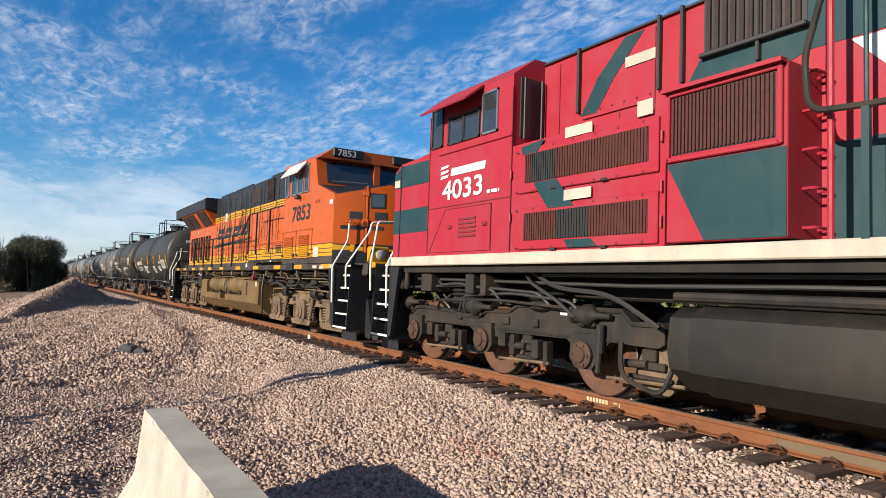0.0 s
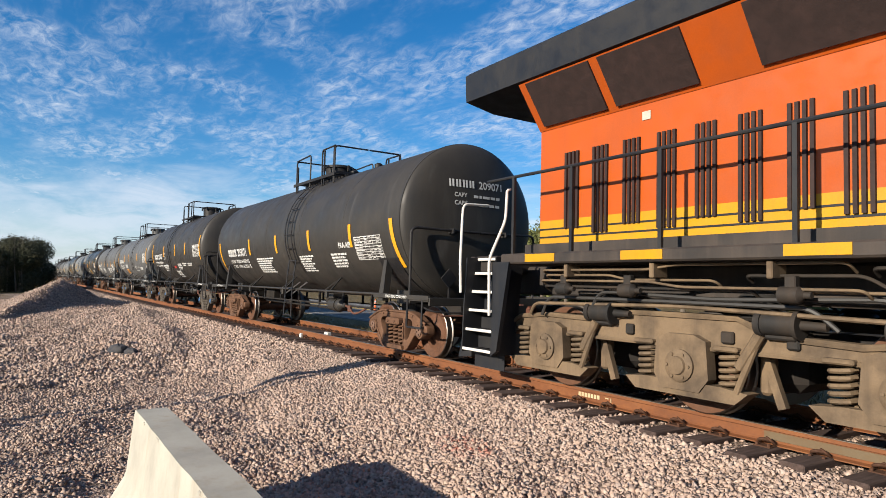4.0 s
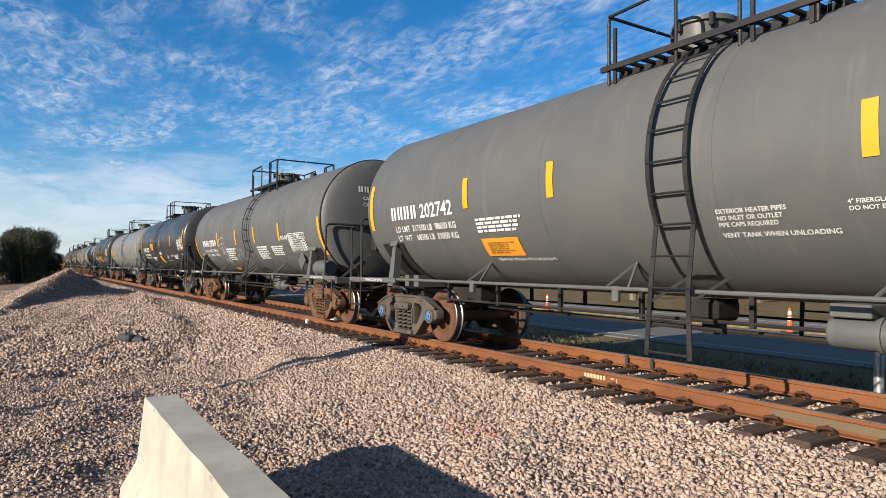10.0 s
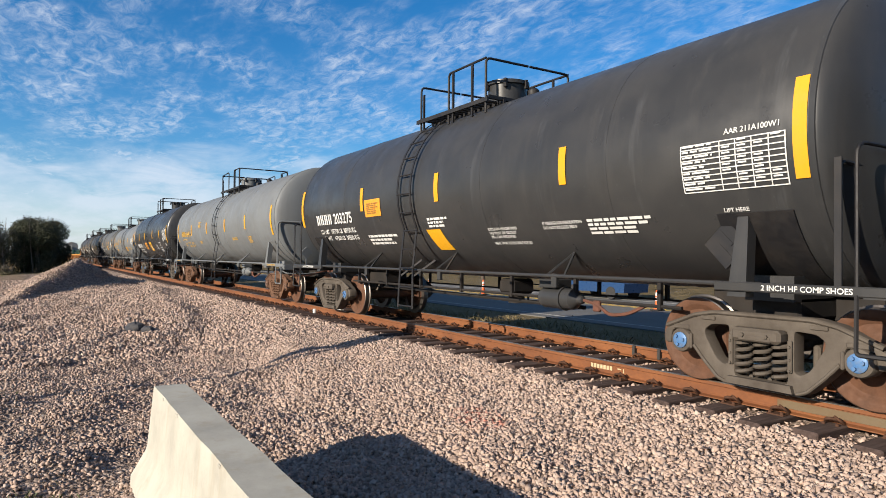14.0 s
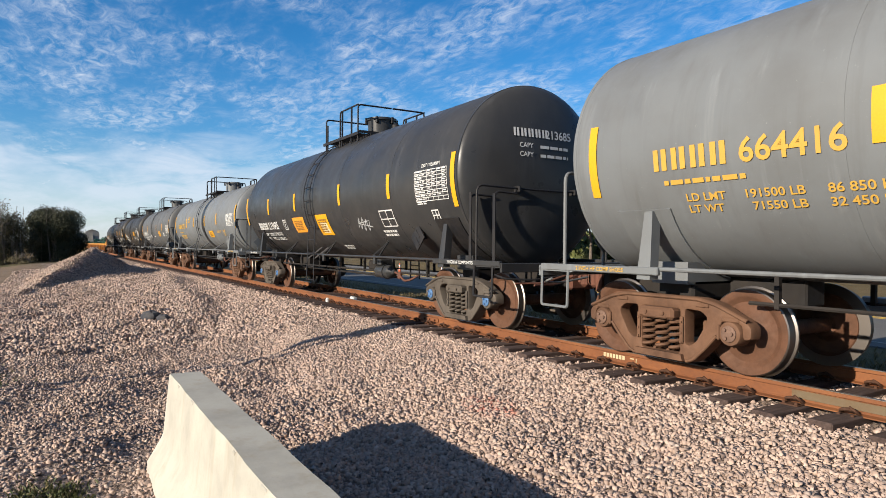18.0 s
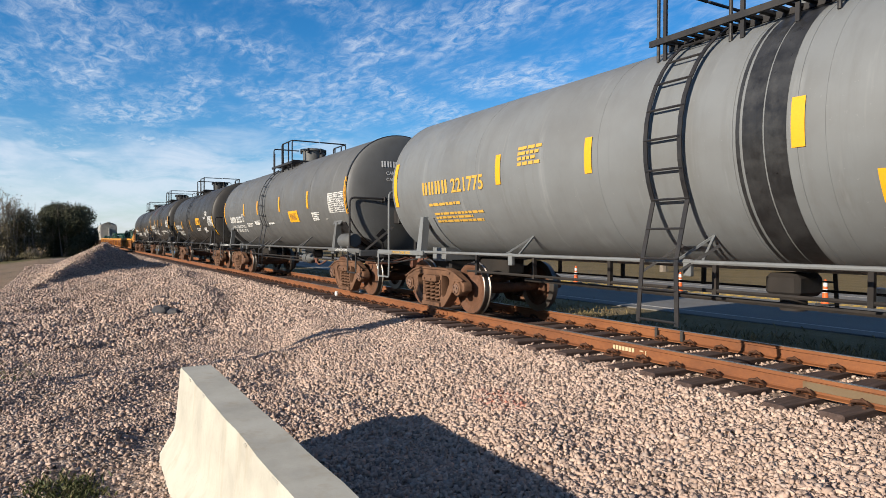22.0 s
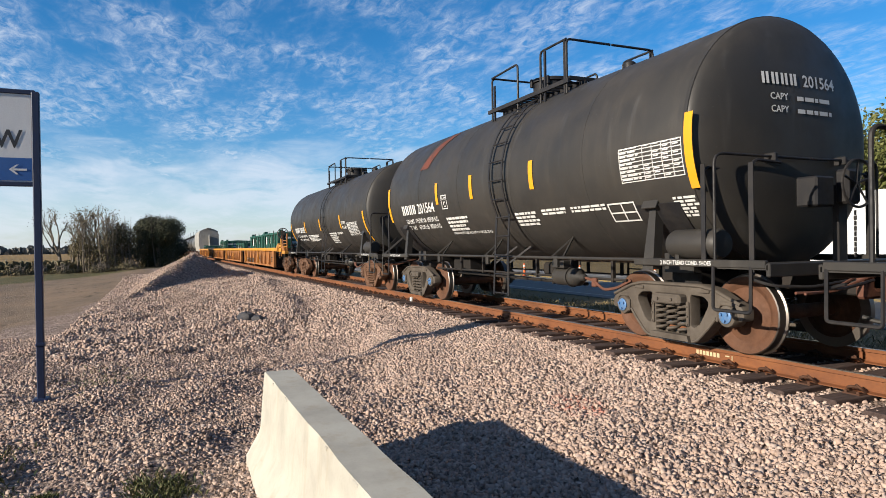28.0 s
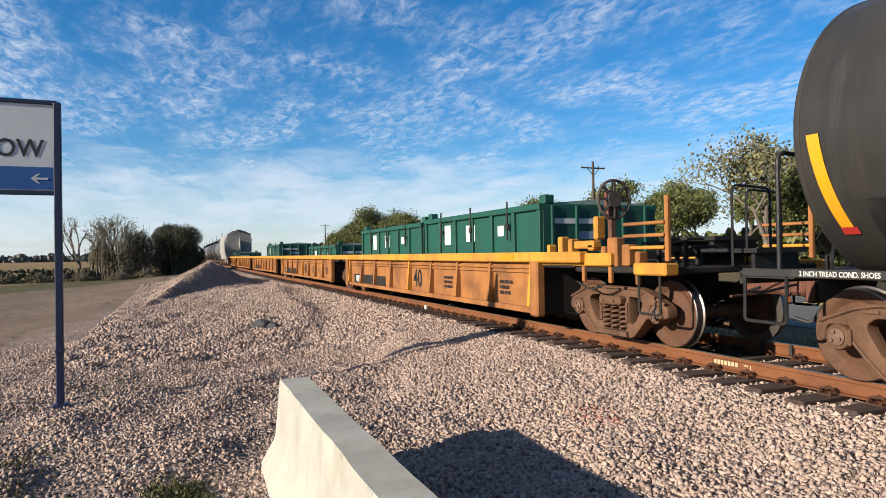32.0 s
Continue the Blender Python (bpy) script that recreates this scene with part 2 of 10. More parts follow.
def height(x, y):
    """The ground's height, for arrays of x and y."""
    x, y = np.asarray(x, float), np.asarray(y, float)
    z = np.full(np.broadcast(x, y).shape, -0.235)
    shoulder = np.clip((-0.72 - y) / 2.5, 0, 1)
    z = z - 0.42 * shoulder ** 0.9
    z = z - 0.35 * ease(-7.5, -13, y)
    far = np.clip((y - 2.25) / 2.4, 0, 1)
    z = z - 0.52 * far
    # heaps of ballast beside the track, each a ridge between two points with its own side slopes
    def ridge(z, a, c, left, right, power=1.0):
        dx, dy = c[0] - a[0], c[1] - a[1]
        n = dx * dx + dy * dy
        t = np.clip(((x - a[0]) * dx + (y - a[1]) * dy) / n, 0, 1)
        ex, ey = x - a[0] - t * dx, y - a[1] - t * dy
        side = np.where(dx * ey - dy * ex > 0, left, right)
        top = a[2] + (c[2] - a[2]) * t ** power - side * np.sqrt(ex * ex + ey * ey)
        d = top - z
        return z + np.where(d > 0.12, d, np.where(d < -0.12, 0, (d + 0.12) ** 2 / 0.48))
    bed = z
    z = ridge(z, (-42.0, -4.4, 1.12), (-27.0, -7.7, -0.66), 0.62, 0.50)
    z = ridge(z, (-44.0, -3.2, 0.10), (-26.0, -5.6, -0.62), 0.15, 0.10)
    z = ridge(z, (-30.5, -2.3, 0.0), (-18.0, -2.9, -0.36), 0.22, 0.12)
    z = ridge(z, (-18.6, -4.25, -0.30), (-18.2, -4.05, -0.34), 0.9, 0.7)
    z = ridge(z, (-23.0, -1.75, -0.20), (-22.2, -1.5, -0.26), 0.6, 0.5)
    z = ridge(z, (-22.6, -8.7, -0.60), (-21.2, -7.4, -0.56), 0.8, 0.25)
    z = bed + (z - bed) * ease(-0.45, -1.3, y)
    z = z + 0.10 * np.clip(1 - np.sqrt(((x + 11.2) / 5.5) ** 2 + ((y + 2.2) / 1.5) ** 2), 0, 1)
    w = np.clip((-0.9 - y) / 1.0, 0, 1) + np.clip((y - 2.6) / 0.6, 0, 1) * np.clip((6.2 - y) / 0.6, 0, 1)
    z = z + w * (0.035 * np.sin(x * 1.7 + y * 2.3) * np.sin(y * 1.9 - x * 0.6) + 0.02 * np.sin(x * 4.1 - y * 3.0) * np.sin(y * 4.7 + x))
    lump = np.clip((-1.8 - y) / 1.5, 0, 1) * np.clip((y + 10.5) / 1.5, 0, 1) * np.clip((x + 40) / 10, 0, 1)
    z = z + lump * 0.055 * np.maximum(np.sin(x * 2.9 + 1.3 * np.sin(y * 1.1)) * np.sin(y * 3.4 + 0.8 * np.sin(x * 0.9)), -0.2)
    return z


def spread(lo, hi, near, step, grow):
    """Steps that are fine round near and widen outwards to lo and hi."""
    def side(end, sign):
        out, d, p = [], step, near
        while (p - end) * sign < 0:
            p += d * sign
            d *= grow
            out.append(p)
        out[-1] = end
        return out
    return sorted([near] + side(hi, 1) + side(lo, -1))


def surface(name, xs, ys, mat):
    xs, ys = np.array(xs), np.array(ys)
    gx, gy = np.meshgrid(xs, ys, indexing="ij")
    co = np.stack([gx, gy, height(gx, gy)], -1).reshape(-1, 3)
    nx, ny = len(xs), len(ys)
    i = (np.arange(nx - 1)[:, None] * ny + np.arange(ny - 1)[None, :]).ravel()
    quads = np.stack([i, i + ny, i + ny + 1, i + 1], 1)
    me = bpy.data.meshes.new(name)
    me.vertices.add(len(co))
    me.vertices.foreach_set("co", co.ravel())
    me.loops.add(quads.size)
    me.loops.foreach_set("vertex_index", quads.ravel())
    me.polygons.add(len(quads))
    me.polygons.foreach_set("loop_start", np.arange(0, quads.size, 4))
    me.update(calc_edges=True)
    me.shade_smooth()
    me.materials.append(mat)
    return new(name, me)


# ---- ground ----
def ground_material():
    k = Mat("ground_gravel", rough=0.9, spec=0.2)
    o = k.obj()
    sp = k.n.new("ShaderNodeSeparateXYZ")
    k.l.new(o, sp.inputs[0])
    x, y = sp.outputs[0], sp.outputs[1]
    wob = k.noise(0.35, 5, 0.6)
    # gravel in stones of two sizes
    st = k.cells(24, "F1", "Color")
    grey = k.n.new("ShaderNodeSeparateColor")
    k.l.new(st, grey.inputs[0])
    stone = k.ramp(grey.outputs[0], (0.0, (0.0748, 0.0544, 0.0442)), (0.35, (0.1836, 0.1326, 0.102)), (0.7, (0.2992, 0.2176, 0.17)), (1.0, (0.4216, 0.3332, 0.272)))
    stone = k.mix(k.span(k.noise(0.8, 4), 0.4, 0.75, 0, 0.45), stone, (0.1632, 0.1224, 0.0952))
    stone = k.mix(k.span(k.noise(2.6, 5, 0.65), 0.52, 0.72, 0, 0.4), stone, (0.1088, 0.0816, 0.0646))
    dirt = k.mix(k.span(k.noise(0.5, 6, 0.65), 0.35, 0.7), (0.2108, 0.1428, 0.0918), (0.1224, 0.0918, 0.0612))
    dirt = k.mix(k.span(k.noise(9, 5, 0.7), 0.4, 0.7, 0, 0.5), dirt, (0.2448, 0.1904, 0.136))
    dirt = k.mix(k.span(k.noise(0.7, 6, 0.75, (1, 2.5, 1)), 0.56, 0.68, 0, 0.75), dirt, (0.0578, 0.0476, 0.0238))
    grass = k.mix(k.span(k.noise(0.6, 6, 0.7), 0.35, 0.65), (0.1156, 0.085, 0.0374), (0.1904, 0.136, 0.068))
    grass = k.mix(k.span(k.noise(14, 5, 0.7), 0.35, 0.7, 0, 0.5), grass, (0.0612, 0.0544, 0.0204))
    verge = k.mix(k.span(k.noise(1.2, 6, 0.7), 0.35, 0.65), (0.0578, 0.0612, 0.0204), (0.1292, 0.102, 0.0442))
    gold = k.mix(k.span(k.noise(0.05, 5, 0.6), 0.35, 0.65), (0.2584, 0.1632, 0.0646), (0.1836, 0.1292, 0.0578))
    # where each lies: gravel by the track, then trodden dirt, a strip of grass and the far field
    swing = k.math("MULTIPLY", k.math("MAXIMUM", k.math("ADD", x, 30.0), 0.0), 0.24)
    edge = k.math("ADD", y, k.span(wob, 0.3, 0.7, -0.8, 0.8))
    c = k.mix(k.span(k.math("ADD", edge, swing), -7.3, -7.9), stone, dirt)
    off = k.math("ADD", y, k.math("ADD", k.span(wob, 0.3, 0.7, -0.8, 0.8), k.math("MULTIPLY", k.math("ADD", x, 66.0), 0.42)))
    c = k.mix(k.math("MULTIPLY", k.span(off, -10.8, -12.2), k.span(y, -7.8, -8.6)), c, verge)
    c = k.mix(k.math("MULTIPLY", k.span(x, -72, -78), k.span(y, -2.5, -3.5)), c, grass)
    c = k.mix(k.span(off, -20, -23), c, gold)
    c = k.mix(k.span(k.math("ADD", y, k.span(wob, 0.3, 0.7, -0.5, 0.5)), 5.0, 5.4), c, grass)
    k.color(c)
    d = k.cells(24, "F1", "Distance")
    k.bump(k.math("ADD", k.math("MULTIPLY", d, -1.0), k.noise(60, 3)), 0.03, 0.9)
    return k.m


xs = spread(-2500, 2500, -9, 0.12, 1.035)
ys = spread(-2500, 2500, -3.5, 0.10, 1.05)
GROUND = surface("ground", xs, ys, ground_material())
tagged(GROUND, "pinkish gravel and bare dirt running out to dry fields", "ground", kind="structure")


def stones(name, label, n, region, size, seed, mat, sink=0.25):
    """Many broken stones lying on the ground, as one loose mass."""
    rng = np.random.default_rng(seed)
    x0, x1, y0, y1 = region
    x, y = rng.uniform(x0, x1, n), rng.uniform(y0, y1, n)
    s = size * rng.uniform(0.6, 1.35, n) * 0.5
    # each stone is a broken block: eight corners pushed about, two triangles a side
    cube = np.array([(-1, -1, -1), (1, -1, -1), (1, 1, -1), (-1, 1, -1), (-1, -1, 1), (1, -1, 1), (1, 1, 1), (-1, 1, 1)]) * 0.66
    tri = np.array([(4, 5, 6), (4, 6, 7), (0, 1, 5), (0, 5, 4), (1, 2, 6), (1, 6, 5), (2, 3, 7), (2, 7, 6), (3, 0, 4), (3, 4, 7)])
    v = np.repeat(cube[None], n, 0) * rng.uniform(0.45, 1.35, (n, 8, 1)) + rng.uniform(-0.16, 0.16, (n, 8, 3))
    v = v * np.stack([rng.uniform(0.9, 1.5, n), rng.uniform(0.7, 1.1, n), rng.uniform(0.55, 0.95, n)], 1)[:, None, :]
    a, b = rng.uniform(0, 6.283, n), rng.normal(0, 0.7, n)
    ca, sa, cb, sb = np.cos(a), np.sin(a), np.cos(b), np.sin(b)
    X, Y, Z = v[..., 0], v[..., 1], v[..., 2]
    X, Z = X * cb[:, None] + Z * sb[:, None], -X * sb[:, None] + Z * cb[:, None]
    X, Y = X * ca[:, None] - Y * sa[:, None], X * sa[:, None] + Y * ca[:, None]
    z = height(x, y) + s * (0.5 - sink + rng.uniform(-0.40, 0.42, n))
    co = np.stack([X * s[:, None] + x[:, None], Y * s[:, None] + y[:, None], Z * s[:, None] + z[:, None]], -1).reshape(-1, 3)
    idx = (tri[None] + (np.arange(n) * 8)[:, None, None]).reshape(-1)
    me = bpy.data.meshes.new(name)
    me.vertices.add(len(co))
    me.vertices.foreach_set("co", co.ravel())
    me.loops.add(len(idx))
    me.loops.foreach_set("vertex_index", idx)
    me.polygons.add(len(idx) // 3)
    me.polygons.foreach_set("loop_start", np.arange(0, len(idx), 3))
    me.update(calc_edges=True)
    me.materials.append(mat)
    return tagged(new(name, me), label, "gravel", kind="stuff")


def stone_material():
    k = Mat("ballast_stone", rough=0.85, spec=0.25)
    geo = k.n.new("ShaderNodeNewGeometry")
    r = geo.outputs["Random Per Island"]
    c = k.ramp(r, (0.0, (0.13, 0.094, 0.076)), (0.22, (0.25, 0.177, 0.137)), (0.5, (0.365, 0.258, 0.198)), (0.8, (0.405, 0.295, 0.230)), (0.93, (0.44, 0.35, 0.285)), (1.0, (0.24, 0.20, 0.18)))
    c = k.mix(k.span(k.noise(1.4, 5, 0.65), 0.45, 0.70, 0, 0.40), c, (0.17, 0.1258, 0.0952))
    c = k.mix(k.span(k.noise(40, 4, 0.7), 0.35, 0.7, 0, 0.35), c, (0.1836, 0.1496, 0.136))
    # clean broken faces near the track, a splash of red marking paint
    sp = k.n.new("ShaderNodeSeparateXYZ")
    k.l.new(k.obj(), sp.inputs[0])
    x, y = sp.outputs[0], sp.outputs[1]
    c = k.mix(k.math("MULTIPLY", k.span(y, -5.0, -2.2), 0.28), c, (0.4488, 0.34, 0.2788))
    far = k.math("ADD", k.math("POWER", k.math("MULTIPLY", k.math("ADD", x, 5.8), 1.3), 2.0), k.math("POWER", k.math("MULTIPLY", k.math("ADD", y, 2.1), 2.6), 2.0))
    c = k.mix(k.math("MULTIPLY", k.span(far, 0.55, 0.1), k.span(k.noise(9, 4, 0.7), 0.48, 0.60, 0, 0.75)), c, (0.34, 0.0816, 0.0476))
    k.color(c)
    k.bump(k.noise(70, 4, 0.7), 0.004, 0.5)
    return k.m


STONE = stone_material()
stones("track_ballast", "broken pinkish granite ballast along the track shoulder", 92000, (-15, 1.5, -4.6, -0.35), 0.045, 1, STONE)
stones("crib_ballast", "broken pale ballast between the sleepers", 14000, (-22, 2.5, -0.5, 2.3), 0.044, 2, STONE, 0.35)
stones("heaped_ballast", "loose ballast spread and heaped beside the track", 56000, (-34, -13, -8.5, -0.5), 0.070, 3, STONE, 0.1)
stones("yard_gravel", "trodden gravel of the open yard", 62000, (-18, -2, -10.5, -4.4), 0.043, 4, STONE, 0.5)
stones("far_heap_ballast", "coarse ballast of the far heap", 16000, (-56, -33, -8.5, -0.8), 0.085, 5, STONE)
stones("outer_ballast", "dull ballast on the far shoulder of the track", 6000, (-26, 4, 2.0, 4.6), 0.065, 6, STONE, 0.3)

# two dark uneven lumps on the shoulder
def lump_shape(w, seed):
    b = B()
    n, m = 14, 8
    vs, fs = [], []
    for i in range(m + 1):
        for k in range(n):
            a, e = 2 * math.pi * k / n, math.pi * (i / m - 0.5)
            p = Vector((math.cos(a) * math.cos(e), math.sin(a) * math.cos(e), math.sin(e)))
            q = 1 + 0.45 * noise.noise(p * 1.6 + Vector((seed, 0, 0))) + 0.22 * noise.noise(p * 4.0 + Vector((0, seed, 0)))
            vs.append((p.x * w * q, p.y * w * 0.6 * q, p.z * w * 0.5 * q))
    for i in range(m):
        for k in range(n):
            fs.append((i * n + k, i * n + (k + 1) % n, (i + 1) * n + (k + 1) % n, (i + 1) * n + k))
    b.add(vs, fs)
    return b


LUMP = worn("dark_lump", (0.035, 0.036, 0.042), (0.09, 0.08, 0.07), 0.9, 0, 9, 0.6, False)
for x, y, w in ((-17.55, -4.25, 0.30), (-17.1, -4.02, 0.20)):
    stone_ = part("asphalt_chunk", lump_shape(w, x), LUMP, None, at=pose(x, y, float(height(np.array(x), np.array(y))) + 0.06, 0, 0, 25))
    tagged(stone_, "dark uneven lump on the gravel", "rubble", "dark lumps on the gravel")

# ---- track ----
rust = Mat("rail_rust", rough=0.75, metal=0.2)
rc = rust.ramp(rust.noise(1.2, 6, 0.7, (0.6, 1, 1)), (0.25, (0.075, 0.026, 0.010)), (0.5, (0.165, 0.056, 0.016)), (0.75, (0.235, 0.088, 0.026)))
rust.color(rust.mix(rust.span(rust.noise(30, 5, 0.7), 0.35, 0.7, 0, 0.4), rc, (0.085, 0.033, 0.016)))
rust.bump(rust.noise(50, 4, 0.7), 0.003, 0.5)
RUST = rust.m
RAILTOP = worn("rail_running_top", (0.2856, 0.2448, 0.204), (0.1632, 0.102, 0.0612), 0.38, 0.8, 2.0, 0.6, False)
CLIP = worn("clip_rust", (0.068, 0.0306, 0.017), (0.034, 0.0204, 0.0136), 0.8, 0.2, 9, 0.6, False)
tie_k = Mat("sleeper_wood", rough=0.9, spec=0.2)
tg = tie_k.noise(4, 6, 0.65, (9, 0.7, 9))
tcol = tie_k.ramp(tg, (0.3, (0.0238, 0.0163, 0.0136)), (0.55, (0.0578, 0.0394, 0.034)), (0.8, (0.102, 0.0714, 0.0612)))
oi = tie_k.n.new("ShaderNodeObjectInfo")
tcol = tie_k.mix(tie_k.span(oi.outputs["Random"], 0, 1, 0.0, 0.35), tcol, (0.0884, 0.0612, 0.051))
tie_k.color(tcol)
tie_k.bump(tg, 0.008, 0.7)
TIE = tie_k.m

TRACK0, TRACK1 = -1200.0, 700.0
track = thing("railway_track", "rusty steel rails spiked to weathered wooden sleepers", "railway track", kind="structure")
rail_half = [(0.0, 0.0), (0.030, -0.003), (0.037, -0.012), (0.037, -0.036), (0.010, -0.046), (0.009, -0.135), (0.022, -0.150), (0.075, -0.162), (0.075, -0.173)]
outline = rail_half + [(-y, z) for y, z in reversed(rail_half[1:])]
for yy in (0.0, 1.505):
    b = B()
    b.prism([(yy + y, z) for y, z in outline], TRACK0, TRACK1, "x")
    part("rail", b, RUST, track, "rust-brown steel rail")
    b = B()
    b.box(((TRACK0 + TRACK1) / 2, yy, 0.0005), (TRACK1 - TRACK0, 0.05, 0.005))
    part("rail_top", b, RAILTOP, track, "polished running surface")


# ---- train: shared pieces ----
def multi(name, pairs):
    """One mesh out of several shapes, each with its own material."""
    vs, fs, mi = [], [], []
    mats = []
    for b, mat in pairs:
        if mat not in mats:
            mats.append(mat)
        o = len(vs)
        vs += b.v
        fs += [tuple(i + o for i in q) for q in b.f]
        mi += [mats.index(mat)] * len(b.f)
    me = bpy.data.meshes.new(name)
    me.from_pydata(vs, [], fs)
    for m in mats:
        me.materials.append(m)
    me.polygons.foreach_set("material_index", mi)
    bm = bmesh.new()
    bm.from_mesh(me)
    bmesh.ops.recalc_face_normals(bm, faces=bm.faces)
    bm.to_mesh(me)
    bm.free()
    me.shade_smooth()
    me.set_sharp_from_angle(angle=radians(35))
    return me


CAST = worn("cast_steel_dusty", (0.1122, 0.0578, 0.0326), (0.0442, 0.0231, 0.0143), 0.75, 0.1, 3, 0.7)
CASTGREY = worn("cast_steel_grey", (0.078, 0.065, 0.052), (0.034, 0.026, 0.020), 0.75, 0.1, 3, 0.6)
WHEEL = worn("wheel_plate_rust", (0.0918, 0.0422, 0.0231), (0.0476, 0.0245, 0.015), 0.72, 0.1, 5, 0.7, False)
TREAD = Mat("wheel_tread_bright", (0.1836, 0.1632, 0.1462), 0.45, 1.0).m
BLUECAP = worn("bearing_cap_blue", (0.0544, 0.136, 0.2856), (0.136, 0.136, 0.136), 0.5, 0.2, 20, 0.5, False)
BROWNCAP = worn("bearing_cap_brown", (0.136, 0.0816, 0.0578), (0.068, 0.0408, 0.0306), 0.7, 0.2, 20, 0.5, False)
BLACKIRON = worn("black_painted_iron", (0.0095, 0.0095, 0.0109), (0.0306, 0.0258, 0.0218), 0.55, 0.0, 3, 0.5)
UNDER = worn("under_frame_grime", (0.0109, 0.0095, 0.0088), (0.0306, 0.0238, 0.019), 0.8, 0.0, 2, 0.6)
COUPLER = worn("coupler_rust", (0.1156, 0.0476, 0.0306), (0.0544, 0.034, 0.0272), 0.75, 0.2, 6, 0.6, False)
WHITE = worn("stencil_white", (0.5168, 0.5168, 0.4964), (0.306, 0.2924, 0.272), 0.6, 0, 3, 0.35, True, 0.05, 0)
YELLOWTEXT = worn("stencil_yellow", (0.4216, 0.2448, 0.0408), (0.306, 0.204, 0.0476), 0.6, 0, 3, 0.35, True, 0.05, 0)
REFLECT = worn("reflective_yellow", (0.5576, 0.2516, 0.0082), (0.374, 0.2244, 0.0408), 0.45, 0, 6, 0.3, True, 0.05, 0)
REDTAG = Mat("red_tag", (0.34, 0.0238, 0.017), 0.5).m
HOSE = Mat("rubber_hose", (0.0204, 0.019, 0.0177), 0.6).m

CACHE = {}


def once(key, make):
    if key not in CACHE:
        CACHE[key] = make()
    return CACHE[key]


def to_y(prof, seg=40, cap=False):
    """A lathe about the y axis: the profile is (y, radius)."""
    b = B()
    b.lathe(prof, seg, Matrix.Rotation(radians(90), 4, "Z"), cap=cap)
    return b


def wheelset_mesh(r, cap_mat, half=1.10):
    """Axle with two flanged wheels and the turning end caps of its bearings."""
    plate, tread, cap = B(), B(), B()
    for s in (-1, 1):
        o, i = s * 0.822, s * 0.69
        prof = [(o + s * 0.012, 0.08), (o + s * 0.012, 0.15), (o - s * 0.030, 0.21), (o - s * 0.040, r * 0.70), (o - s * 0.012, r * 0.80), (o, r * 0.84), (o, r - 0.012)]
        plate.v += (q := to_y(prof)).v if not plate.v else []
        if not plate.f:
            plate.f += q.f
        else:
            plate.add((q := to_y(prof)).v, q.f)
        q = to_y([(o, r - 0.012), (o - s * 0.01, r), (i + s * 0.03, r + 0.004), (i + s * 0.018, r + 0.026), (i, r + 0.026), (i - s * 0.004, r * 0.8)])
        tread.add(q.v, q.f)
        q = to_y([(i - s * 0.002, r * 0.8), (i + s * 0.05, r * 0.72), (i + s * 0.05, 0.2), (i - s * 0.03, 0.13), (i - s * 0.03, 0.08)], 24)
        plate.add(q.v, q.f)
        q = to_y([(s * (half - 0.03), 0.085), (s * half, 0.085), (s * (half + 0.008), 0.07)], 16, True)
        cap.add(q.v, q.f)
        for a in (90, 210, 330):
            cap.rod((0.05 * math.cos(radians(a)), s * half, 0.05 * math.sin(radians(a))), (0.05 * math.cos(radians(a)), s * (half + 0.028), 0.05 * math.sin(radians(a))), 0.018, 6)
    plate.rod((0, -half + 0.02, 0), (0, half - 0.02, 0), 0.085, 14)
    return multi("wheelset", [(plate, WHEEL), (tread, TREAD), (cap, cap_mat)])


